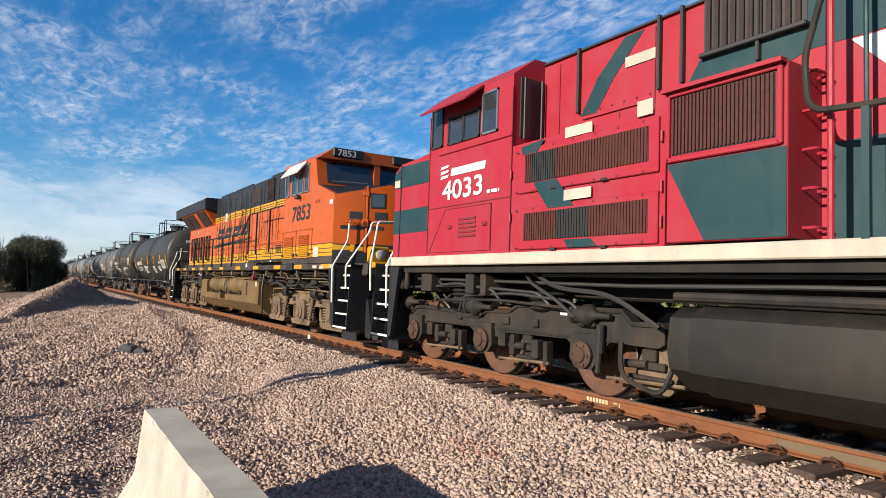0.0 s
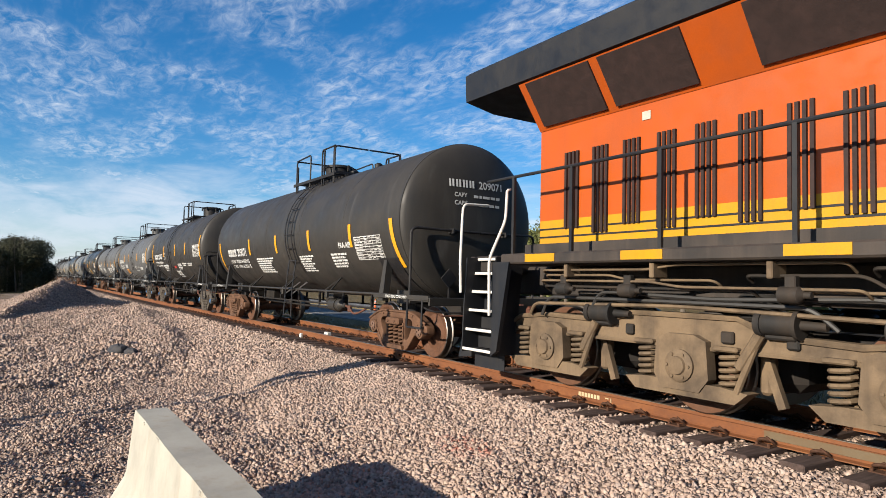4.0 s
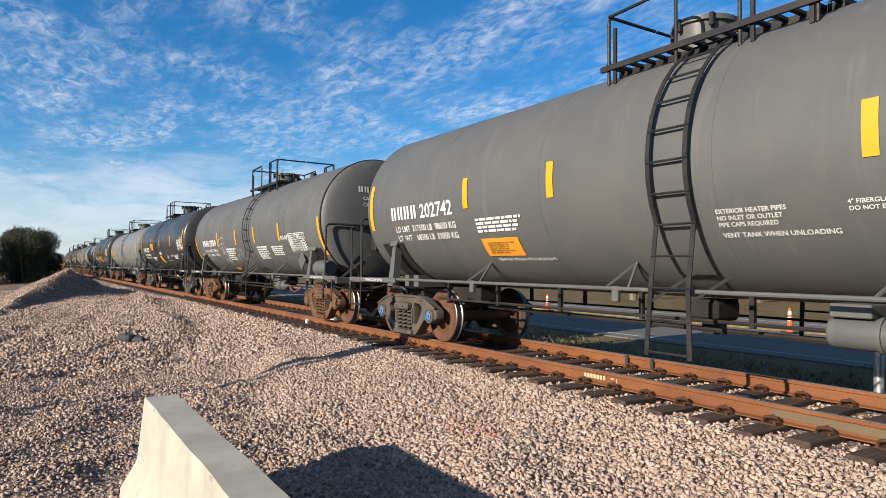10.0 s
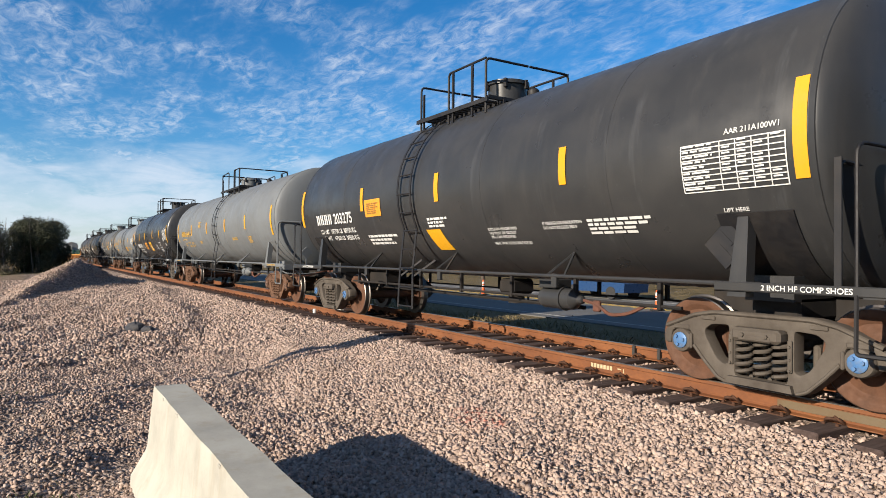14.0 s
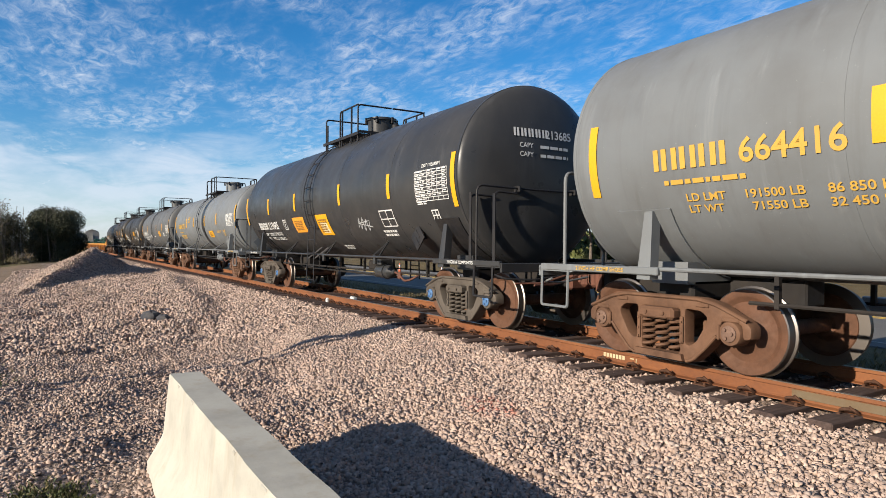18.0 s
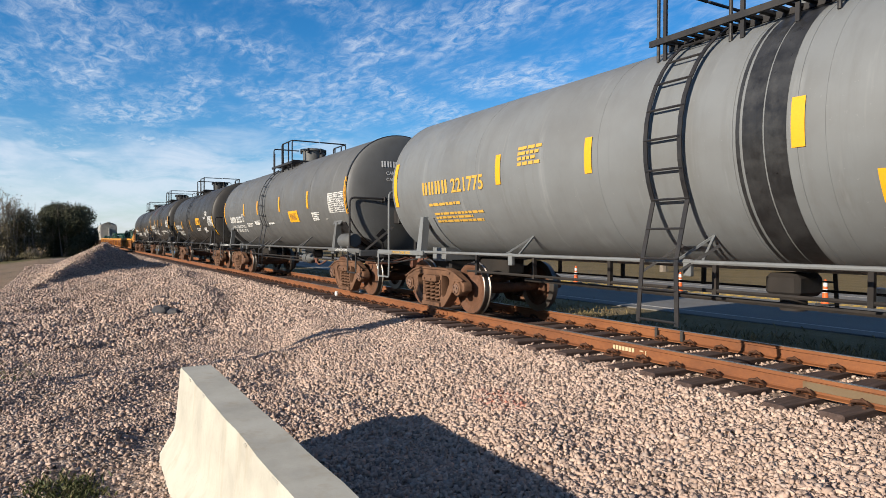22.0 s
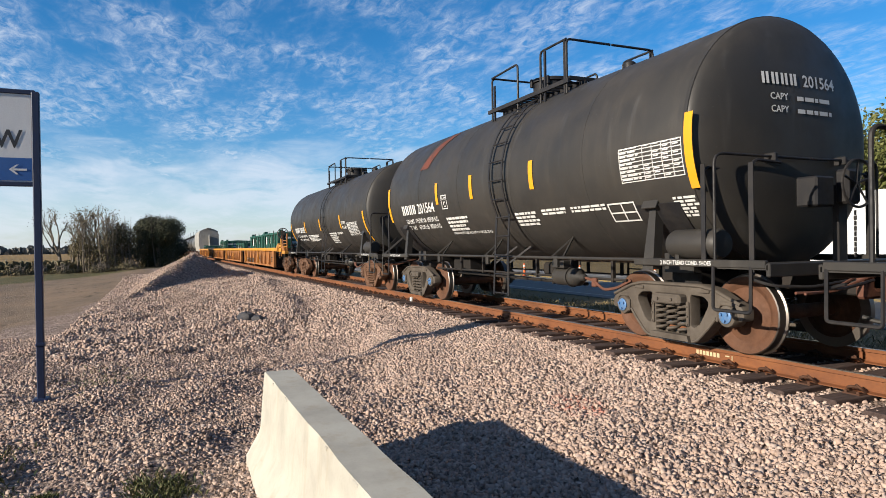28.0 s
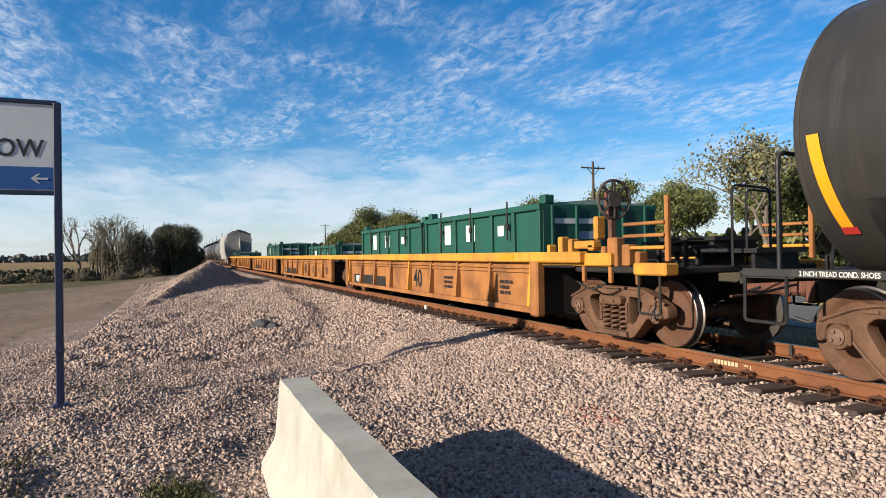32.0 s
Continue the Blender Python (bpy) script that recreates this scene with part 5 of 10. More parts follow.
TANKS = [
    ("black tank car with yellow reflector strips and white stencils", -35.90, -46.94, BLACKPAINT, BROWNCAP, 1.501, 0.73,
     dict(strips=strips((-6.04, -2.83, -0.45, 1.89, 4.18, 6.06), -0.47, 0.0, -0.12), number=(-5.17, -0.47, "209071", 4), shoes="2 INCH TREAD COND. SHOES", weights=LB, cards=[(-6.10, -1.00, 0.16, 0.09, REDTAG, 0)], words=[(3.55, -0.47, 0.17, "FRA-AIP")], table=(4.35, -0.75, 1.15, 0.48),
          blocks=[(-2.35, -1.04, 1.46, 0.49, 7), (1.11, -1.01, 0.88, 0.45, 7), (3.04, -0.91, 0.80, 0.36, 5)])),
    ("matt black tank car, short, with a white test table", -51.12, -60.30, BLACKPAINT, BLUECAP, 1.552, -0.76,
     dict(shoes="2 INCH TREAD COND. SHOES", strips=strips((-5.31, -2.24, 0.42, 2.58, 5.19), -0.28, 0.21), number=(-4.63, -0.37, "201637", 4), weights=LB, plates=[(-2.15, -0.40, "C")], table=(4.01, -0.40, 1.13, 0.45),
          cards=[(-0.33, -0.84, 0.42, 0.11, REDTAG, 0)],
          blocks=[(-2.69, -0.98, 1.05, 0.35, 4), (0.55, -0.92, 0.76, 0.30, 4), (1.61, -0.75, 0.77, 0.15, 2), (2.61, -0.76, 0.82, 0.15, 2), (-0.47, -1.34, 0.92, 0.39, 4)])),
    ("dark grey tank car with white stencils and an orange placard", -64.45, -75.30, DARKGREY, BLUECAP, 1.481, 0.80,
     dict(strips=strips((-6.08, -2.91, -1.02, 2.68, 6.0), -0.24, 0.22), number=(-5.28, -0.30, "202742", 4), weights=("LD LMT  217500 LB  98650 KG", "LT  WT    68500 LB  31050 KG"), table=(4.80, -0.37, 1.10, 0.50), cards=[(-2.72, -1.04, 0.86, 0.31, ORANGECARD, 0)], diamonds=(4.88,), fit=DARKGREY,
          blocks=[(-2.72, -0.63, 1.05, 0.24, 4), (1.25, -0.76, 0.70, 0.21, ("EXTERIOR HEATER PIPES", "NO INLET OR OUTLET", "PIPE CAPS REQUIRED")), (1.26, -0.88, 1.10, 0.08, ("VENT TANK WHEN UNLOADING",)), (-2.55, -1.14, 1.25, 0.07, ("STEAM INLET PRESSURE NOT TO EXCEED 25 PSI",)), (2.46, -0.67, 0.70, 0.12, ('4" FIBERGLASS INSULATION', "DO NOT EXCEED 300 F")), (3.33, -0.79, 0.90, 0.19, 3), (5.57, -0.86, 0.34, 0.31, 7)])),
    ("grey tank car with white spray drawings on its side", -79.45, -90.90, GREY, BROWNCAP, 1.46, 0.53,
     dict(runs=(-5.9, -1.2), shoes="2 INCH TREAD COND. SHOES", strips=strips((-6.6, -3.16, -0.82, 1.25, 3.53, 6.43), -0.45, 0.03, -0.05), number=(-5.45, -0.42, "209049", 4), weights=("LD LMT  196800 LB  88800 KG", "LT  WT    67200 LB  30500 KG"), words=[(3.64, -0.43, 0.16, "FRA AIP"), (4.81, -1.08, 0.12, "EMPTY LOAD")], table=(4.23, -0.77, 1.18, 0.49),
          cards=[(6.12, -0.98, 0.16, 0.08, REDTAG, 0), (-2.85, -1.52, 0.55, 0.16, YELLOWCARD, 0.1)], diamonds=(4.58,), fit=GREY, sprays=[face, face2, eyes, eyes2, cross, stick, stick2, legs, legs2, scrawl, loops],
          blocks=[(-2.28, -0.99, 1.10, 0.47, 6), (1.29, -0.97, 0.99, 0.44, 6), (2.66, -0.86, 0.95, 0.30, 5)])),
    ("glossy black tank car with a yellow panel", -95.07, -105.9, GLOSSBLACK, BLUECAP, 1.504, -0.95,
     dict(strips=strips((-6.3, -2.85, 0.04, 3.06, 6.02), -0.24, 0.23), number=(-5.39, -0.44, "203275", 4), weights=LB, table=(4.81, -0.50, 1.09, 0.48), words=[(5.30, 0.03, 0.075, "AAR 211A100W1"), (5.2, -0.72, 0.06, "LIFT HERE")],
          cards=[(-2.72, -0.37, 0.70, 0.34, ORANGECARD, 0), (-0.40, -1.13, 0.45, 0.42, YELLOWCARD, -0.12)], diamonds=(4.95,),
          blocks=[(-2.88, -0.97, 1.22, 0.25, 3), (-0.38, -0.67, 0.63, 0.19, 3), (1.26, -0.93, 0.68, 0.20, ("EXTERIOR HEATER PIPES", "NO INLET OR OUTLET", "PIPE CAPS REQUIRED")), (1.26, -1.05, 0.86, 0.08, ("VENT TANK WHEN UNLOADING",)), (2.50, -0.82, 0.74, 0.13, ('4" FIBERGLASS INSULATION', "DO NOT EXCEED 300 F")), (3.33, -0.91, 0.97, 0.23, 4)])),
    ("pale grey tank car with yellow stencils", -110.1, -123.37, PALEGREY, BROWNCAP, 1.473, 0.32,
     dict(strips=strips((-7.35, -4.20, -1.22, 1.74, 4.44, 7.2), -0.28, 0.17), number=(-6.44, -0.30, "664416", 4), ink=YELLOWTEXT, strip_ink=YELLOWCARD, fit=PALEGREY,
          blocks=[(-6.1, -0.80, 2.05, 0.26, ("LD LMT     191500 LB     86 850 KG", "LT WT        71550 LB     32 450 KG")), (-6.33, -0.46, 0.95, 0.08, 1), (-2.74, -0.01, 0.51, 0.27, 5), (-2.80, -0.66, 0.41, 0.13, 3), (2.55, -0.61, 0.70, 0.11, 2), (4.54, -0.73, 0.39, 0.23, 5)])),
    ("black tank car with orange and white placards", -127.70, -139.10, GLOSSBLACK, BLUECAP, 1.556, -0.65,
     dict(strips=strips((-6.85, -4.35, -1.86, 1.33, 3.87, 6.23), -0.30, 0.17), strip_ink=YELLOWCARD, number=(-5.70, -0.76, "213685", 4), weights=("LD LMT  210300 LB  95350 KG", "LT  WT    75700 LB  34350 KG"), table=(4.95, -0.43, 1.11, 0.54), words=[(5.2, 0.16, 0.085, "DOT 111S100W1")], plates=[(-3.15, -0.80, "C")],
          cards=[(-2.24, -0.91, 0.90, 0.44, ORANGECARD, 0), (-0.42, -1.02, 0.80, 0.56, YELLOWCARD, 0), (-0.20, -0.95, 0.42, 0.30, PALECARD, 0)], frames=[(3.29, -0.87, 0.61, 0.36), (5.38, -0.80, 0.23, 0.21)], sprays=[tag7], diamonds=(4.42,),
          blocks=[(3.14, -1.09, 0.58, 0.18, 2), (4.97, -0.48, 0.37, 0.07, 2), (0.37, -1.50, 0.55, 0.18, 2)])),
    ("pale grey tank car with dark bands by the ladder", -143.68, -155.68, PALEGREY, BROWNCAP, 1.398, -0.30,
     dict(strips=strips((-6.97, -3.46, -1.51, 1.16, 3.66, 6.92), -0.22, 0.23), number=(-5.86, -0.25, "221775", 4), ink=YELLOWTEXT, strip_ink=YELLOWCARD, table=(5.48, -0.33, 1.07, 0.46), cards=[(1.78, -0.77, 0.85, 0.30, YELLOWCARD, 0)], diamonds=(4.74,), fit=PALEGREY,
          blocks=[(3.46, -0.57, 0.83, 0.10, 2), (4.62, -0.72, 0.37, 0.26, 5), (-2.97, 0.01, 0.53, 0.30, 4), (-5.7, -0.46, 1.1, 0.08, 1), (-5.6, -0.78, 1.6, 0.22, 3)])),
    ("dark grey tank car with flat ends and a yellow placard", -160.08, -171.80, GREY, BROWNCAP, 1.436, -0.74,
     dict(strips=strips((-6.8, -3.41, -1.45, 1.20, 3.90, 6.66), -0.26, 0.20), number=(-5.79, -0.47, "20133", 4), weights=("LD LMT  191200 LBS  86 750 KG", "LT  WT     71800 LBS  32 550 KG"), plates=[(-3.85, -0.46, "C")], table=(5.50, -0.44, 1.06, 0.48), cards=[(2.06, -0.61, 0.85, 0.33, YELLOWCARD, 0)],
          blocks=[(-3.25, -0.66, 0.80, 0.14, 3), (-2.10, -0.62, 0.70, 0.17, 4), (-0.34, -0.63, 0.62, 0.09, 1), (4.12, -0.61, 0.58, 0.24, 5), (5.10, -0.60, 0.16, 0.03, 1)])),
    ("black tank car with curved yellow end strips", -176.00, -186.60, BLACKPAINT, BROWNCAP, 1.470, -0.67,
     dict(strips=[(-5.98, -0.96, -0.10, 0.0), (-3.15, -0.60, -0.14, 0.0), (-0.40, -0.76, -0.15, 0.0), (2.55, -0.57, -0.12, 0.0), (5.89, -1.00, -0.11, 0.0)], strip_ink=YELLOWCARD, number=(-5.43, -0.58, "73340", 4), weights=("LD LMT  196500 LBS  89150 KGS", "LT  WT     66500 LBS  30150 KG"), words=[(3.71, -0.19, 0.15, "FRA AIP"), (4.10, 0.06, 0.14, "SR 13450"), (4.10, -0.06, 0.14, "SR 13449")], table=(4.74, -0.54, 1.10, 0.44),
          cards=[(1.51, -0.44, 0.78, 0.34, YELLOWCARD, 0)],
          blocks=[(1.40, -0.74, 0.96, 0.15, 2), (3.37, -0.86, 0.73, 0.28, 4), (4.34, -0.97, 0.66, 0.05, 1)])),
    ("black tank car with a rust-red scorched patch on top", -190.60, -199.40, BLACKPAINT, BLUECAP, 1.539, 0.73,
     dict(shoes="2 INCH TREAD COND. SHOES", strips=strips((-5.2, -2.07, -0.40, 1.80, 5.18), -0.32, 0.14), number=(-4.29, -0.46, "201564", 4), weights=LB, plates=[(-1.85, -0.44, "C")], table=(3.98, -0.44, 1.10, 0.44), frames=[(3.54, -0.98, 0.54, 0.29)], cards=[(-3.2, 0.55, 0.45, 1.0, RUSTPATCH, 0.55)],
          blocks=[(-1.83, -0.95, 1.01, 0.35, 4), (-1.83, -1.06, 1.72, 0.09, ("STEAM INLET PRESSURE NOT TO EXCEED 25 PSI",)), (1.03, -0.94, 0.69, 0.28, 4), (1.88, -0.77, 0.71, 0.12, 2), (2.68, -0.77, 0.81, 0.11, 2), (4.77, -0.96, 0.38, 0.29, 6)])),
    ("clean black tank car with white stencils", -203.32, -213.60, BLACKPAINT, BROWNCAP, 1.468, 0.49,
     dict(strips=strips((-5.88, -3.00, -0.27, 2.78, 5.65), -0.52, -0.06, -0.1), shoes="2 INCH TREAD COND. SHOES", number=(-5.16, -0.51, "208985", 4), weights=("LD LMT  197600 LB  89650 KG", "LT  WT    65400 LB  29650 KG"), words=[(2.95, -0.38, 0.15, "SR 8754"), (2.95, -0.54, 0.15, "FRA-AIP"), (4.10, -1.14, 0.11, "EMPTY LOAD")], table=(3.60, -0.80, 1.15, 0.45), cards=[(5.36, -1.13, 0.19, 0.07, REDTAG, 0), (-5.95, -1.10, 0.16, 0.09, REDTAG, 0)],
          blocks=[(-2.87, -0.94, 1.97, 0.31, 5), (0.85, -1.07, 1.02, 0.46, 6), (2.04, -0.72, 0.69, 0.10, 2)])),
]
ENDS = ((0.72, 0.92), (0.68, 0.86), (0.70, 0.79), (0.80, 0.97), (0.70, 0.85), (0.85, 1.03), (0.63, 0.93), (0.92, 1.09), (0.82, 0.99), (0.62, 0.88), (0.71, 0.77), (0.75, 1.00))
for (label, f_, r_, paint, cap, rad, lad, marks), ends_ in zip(TANKS, ENDS):
    tank_car(label, f_, r_, paint, marks, ends=ends_, posts=cap is BLUECAP, brake=marks["number"][2] in ("202742", "209049", "201564", "208985", "20133"), cast=CASTGREY if cap is BLUECAP else None, r=rad, zc=rad + 0.985, cap=cap, ladder=lad, flat="flat ends" in label or "spray drawings" in label, fitting=PALEGREY if paint is PALEGREY else None,
             ribs=(0.48, 1.12) if "dark bands" in label else ())


# ---- train: locomotives ----
ORANGE = worn("loco_orange", (0.34, 0.0626, 0.0068), (0.204, 0.051, 0.0177), 0.36, 0, 1.3, 0.4)
DARKORANGE = worn("loco_orange_seam", (0.204, 0.0408, 0.0082), (0.1224, 0.034, 0.0136), 0.5, 0, 3, 0.5)
LOCOYELLOW = worn("loco_yellow", (0.408, 0.204, 0.0041), (0.2176, 0.1122, 0.0204), 0.45, 0, 1.6, 0.4)
LOCOBLACK = worn("loco_black", (0.0095, 0.0109, 0.0143), (0.0286, 0.0258, 0.0218), 0.5, 0, 1.3, 0.5)
LOCORED = worn("loco_red", (0.2516, 0.0116, 0.0224), (0.204, 0.0374, 0.051), 0.5, 0, 1.1, 0.45)
FILTER = worn("filter_rusty_mesh", (0.062, 0.017, 0.014), (0.035, 0.014, 0.012), 0.75, 0.1, 5, 0.6, True)
FILTERTEAL = worn("filter_teal_mesh", (0.008, 0.022, 0.025), (0.02, 0.02, 0.018), 0.75, 0.1, 5, 0.6, True)
DARKRED = worn("loco_red_seam", (0.136, 0.0136, 0.0204), (0.0816, 0.0204, 0.0204), 0.6, 0, 3, 0.4)
TEAL = worn("loco_teal", (0.0065, 0.030, 0.036), (0.022, 0.045, 0.048), 0.5, 0, 1.2, 0.45)
LOCOSILL = worn("loco_dusty_sill", (0.022, 0.019, 0.0175), (0.070, 0.053, 0.042), 0.65, 0, 1.3, 0.7)
SILLWHITE = worn("sill_white", (0.3672, 0.3332, 0.2788), (0.2176, 0.1768, 0.1292), 0.6, 0, 2, 0.5)
GRIMEGOLD = worn("tank_road_dust", (0.136, 0.085, 0.0313), (0.0544, 0.0354, 0.0177), 0.5, 0.1, 1.2, 0.6)
DUSTFRAME = worn("bogie_road_dust", (0.135, 0.094, 0.056), (0.036, 0.027, 0.020), 0.75, 0.0, 2.4, 0.85)
DARKFRAME = worn("bogie_dark_grime", (0.012, 0.0115, 0.011), (0.05, 0.034, 0.022), 0.7, 0.0, 2, 0.6)
DARKTANK = worn("tank_dark_grime", (0.010, 0.0095, 0.009), (0.032, 0.025, 0.019), 0.6, 0.0, 1, 0.55)
BEARING = worn("bearing_cover_rust", (0.055, 0.030, 0.020), (0.03, 0.02, 0.015), 0.75, 0.1, 9, 0.6, False)
GRILLE = worn("grille_dark", (0.0238, 0.015, 0.0136), (0.0476, 0.0272, 0.0238), 0.7, 0.2, 6, 0.5, False)
RAILWHITE = Mat("step_white", (0.51, 0.4896, 0.4488), 0.5).m
CHROME = Mat("frame_aluminium", (0.374, 0.3672, 0.3536), 0.35, 0.9).m
CABDARK = Mat("cab_inside_dark", (0.0136, 0.0136, 0.015), 0.6).m
REDDULL = worn("filler_dull_red", (0.1496, 0.0204, 0.0204), (0.068, 0.034, 0.0272), 0.7, 0, 8, 0.6)
LENS = Mat("lamp_lens", (0.476, 0.4896, 0.4896), 0.15, 0.3).m
GLASS = Mat("dark_window_glass", (0.02, 0.025, 0.03), 0.05, 0.0, 0.9).m


def flat_poly(pts, y, th=0.006):
    """A painted field on a side wall: points (x, z), its outer face th beyond y."""
    b = B()
    b.prism(pts, y, y - th, "y")
    return b


def lettering(text, size, x, z, y, shear=0.0):
    b = B()
    vs, fs = text_shape(text, size)
    b.add([(x + vx + shear * vy, y, z + vy) for vx, vy, _ in vs], fs)
    return b


def fitted(text, x0, x1, z0, z1, y, shear=0.0):
    """Letters stretched to fill a field of a side wall."""
    b = B()
    vs, fs = text_shape(text, 1.0)
    ax, bx, az, bz = min(v[0] for v in vs), max(v[0] for v in vs), min(v[1] for v in vs), max(v[1] for v in vs)
    kx, kz = (x1 - x0) / (bx - ax), (z1 - z0) / (bz - az)
    b.add([(x0 + (v[0] - ax) * kx + shear * (v[1] - az) * kz, y, z0 + (v[1] - az) * kz) for v in vs], fs)
    return b


def tubes(car, name, runs, mat, r=0.02):
    """Bent pipes, each a part of its own."""
    for pts in runs:
        b = B()
        b.pipe(rounded(pts, 0.09), r, 7)
        part(name, b, mat, car)


def slats(x0, x1, z0, z1, y, n, upright=True):
    b = B()
    for i in range(n):
        t = (i + 0.5) / n
        if upright:
            b.box((x0 + (x1 - x0) * t, y, (z0 + z1) / 2), ((x1 - x0) / n * 0.55, 0.035, z1 - z0))
        else:
            b.box(((x0 + x1) / 2, y, z0 + (z1 - z0) * t), (x1 - x0, 0.035, (z1 - z0) / n * 0.5))
    return b


def loco_bogie(car, x, axles, mat, r=0.533, seed=1, slim=False):
    """Three-axle power bogie: cast side frames, axle boxes, coil springs, brake cylinders and dampers."""
    rng = random.Random(seed)
    b = B()
    b.box((0, 0, 0.75), (4.6, 0.5, 0.35), 0.05)
    for a in axles:
        b.box((a + 0.55, 0, 0.62), (0.75, 1.1, 0.62), 0.10)
    for t in (-1, 1):
        b.box((0, t * 0.78, 0.80), (0.5, 0.5, 0.2), 0.04)
    bg_ = part("bogie", b, UNDER, car, at=pose(x, 0, 0))
    lo, hi = axles[0] - 0.62, axles[-1] + 0.62
    for t in (-1, 1):
        b = B()
        y0, y1 = t * 0.98, t * 1.13
        top = [(lo - 0.25, 0.78), (lo, 0.93), (lo + 0.55, 0.98), (axles[1] - 1.05, 0.96), (axles[1] - 0.70, 1.08), (axles[1] + 0.60, 1.08), (axles[1] + 0.95, 0.93), (hi - 0.95, 0.90), (hi - 0.3, 0.98), (hi, 0.95), (hi + 0.25, 0.80)]
        low = [(hi + 0.25, 0.62), (hi, 0.70)]
        for a in reversed(axles):
            low += [(a + 0.66, 0.72), (a + 0.34, 0.76), (a + 0.28, 0.66), (a - 0.28, 0.66), (a - 0.34, 0.76), (a - 0.66, 0.72)]
        low += [(lo, 0.70), (lo - 0.25, 0.62)]
        if slim:
            top = [(-2.40, 0.80), (-2.15, 0.96), (-1.90, 0.98), (-1.00, 0.95), (-0.80, 0.90), (-0.20, 0.90), (0.0, 1.0), (0.55, 1.02), (0.75, 1.12), (2.68, 1.13), (2.83, 0.99), (3.24, 1.0)]
            low = [(3.29, 0.94), (3.29, 0.76), (3.20, 0.71), (2.50, 0.72), (2.38, 0.62), (1.86, 0.62), (1.75, 0.70), (0.50, 0.68), (0.26, 0.60), (-0.28, 0.60), (-0.45, 0.70), (-1.78, 0.70), (-1.88, 0.60), (-2.36, 0.62)]
        b.prism(top + low, y0, y1)
        part("side_frame", b, mat, bg_)
        b = B()
        b.pipe([(p[0], t * 1.135, p[1] - 0.03) for p in top], 0.032, 6)
        part("frame_flange", b, mat, bg_)
        b = B()
        b.pipe([(lo + 0.1, t * 1.13, 0.715), (hi - 0.1, t * 1.13, 0.735)], 0.020 if slim else 0.026, 6)
        part("frame_flange", b, mat, bg_)
        for a in axles:
            b = B()
            if slim:
                b.prism([(a - 0.22, 0.80), (a - 0.24, 0.48), (a - 0.14, 0.36), (a + 0.14, 0.36), (a + 0.24, 0.48), (a + 0.22, 0.80)], t * 1.06, t * 1.20)
            else:
                b.prism([(a - 0.30, 0.80), (a - 0.33, 0.42), (a - 0.22, 0.28), (a + 0.22, 0.28), (a + 0.33, 0.42), (a + 0.30, 0.80), (a + 0.16, 0.86), (a - 0.16, 0.86)], t * 1.08, t * 1.22)
                b.prism([(a - 0.74, 0.34), (a - 0.60, 0.22), (a + 0.60, 0.22), (a + 0.74, 0.34), (a + 0.45, 0.37), (a - 0.45, 0.37)], t * 1.0, t * 1.20)
            if slim:
                for z, w, q in ((0.36, 0.62, 0.05), (0.50, 0.44, 0.09), (0.62, 0.20, 0.14)):
                    rod = B()
                    rod.box((a + 0.92, t * 1.06, z), (w, 0.07, q), 0.015)
                    part("brake_beam", rod, mat, bg_)
                rod = B()
                rod.rod((a + 0.58, t * 1.10, 0.50), (a + 0.92, t * 1.10, 0.52), 0.05, 10)
                part("slack_adjuster", rod, mat, bg_)
            ab = part("axle_box", b, mat, bg_)
            b = B()
            b.lathe([(0, 0.17), (0.03, 0.17), (0.045, 0.145), (0.05, 0.10), (0.075, 0.09), (0.08, 0.03)], 20, Matrix.Translation((a, t * 1.215, r)) @ Matrix.Rotation(radians(90 * t), 4, "Z"))
            for k in range(6):
                q = k * math.pi / 3
                b.rod((a + 0.13 * math.cos(q), t * 1.24, r + 0.13 * math.sin(q)), (a + 0.13 * math.cos(q), t * 1.275, r + 0.13 * math.sin(q)), 0.018, 6)
            part("bearing_cover", b, BEARING if slim else DUSTFRAME, ab)
            for dx in () if slim else (-0.50, 0.50):
                b = B()
                pts = []
                for i in range(51):
                    q = i / 9 * 2 * math.pi
                    pts.append((a + dx + 0.10 * math.cos(q), t * 1.09 + 0.10 * math.sin(q), 0.36 + 0.36 * i / 50))
                b.pipe(pts, 0.024, 6)
                part("spring", b, mat, bg_)
                b = B()
                b.box((a + dx, t * 1.10, 0.745), (0.27, 0.22, 0.05), 0.02)
                part("spring_cap", b, mat, bg_)
            if not slim or a == axles[-1]:
                d = 0.24 if slim else 0.62
                b = B()
                b.rod((a + d, t * 1.19, 0.34), (a + d + (0.04 if slim else 0.24), t * 1.19, 0.92), 0.035, 8)
                b.rod((a + d + 0.03, t * 1.19, 0.58), (a + d + (0.04 if slim else 0.24), t * 1.19, 0.92), 0.055, 10)
                part("damper", b, mat, bg_)
            b = B()
            b.box((a + 0.78, t * 0.90, r), (0.12, 0.16, 0.42), 0.03)
            b.beam((a + 0.78, t * 0.95, 0.70), (a + 0.95, t * 0.95, 0.22), 0.07, 0.08)
            part("brake_block", b, mat, bg_)
        for dx in (-2.55, -0.42, 1.95) if slim else (-1.30, 0.85, 1.95):
            b = B()
            b.lathe([(0, 0.05), (0.0, 0.12), (0.06, 0.12), (0.06, 0.105), (0.20 if slim else 0.36, 0.105), (0.20 if slim else 0.36, 0.135), (0.30 if slim else 0.40, 0.135), (0.34 if slim else 0.40, 0.09), (0.40, 0.045), (0.62, 0.035)], 18, Matrix.Translation((dx, t * 1.20, 1.03)))
            b.box((dx + 0.2, t * 1.14, 0.95), (0.3, 0.14, 0.14), 0.02)
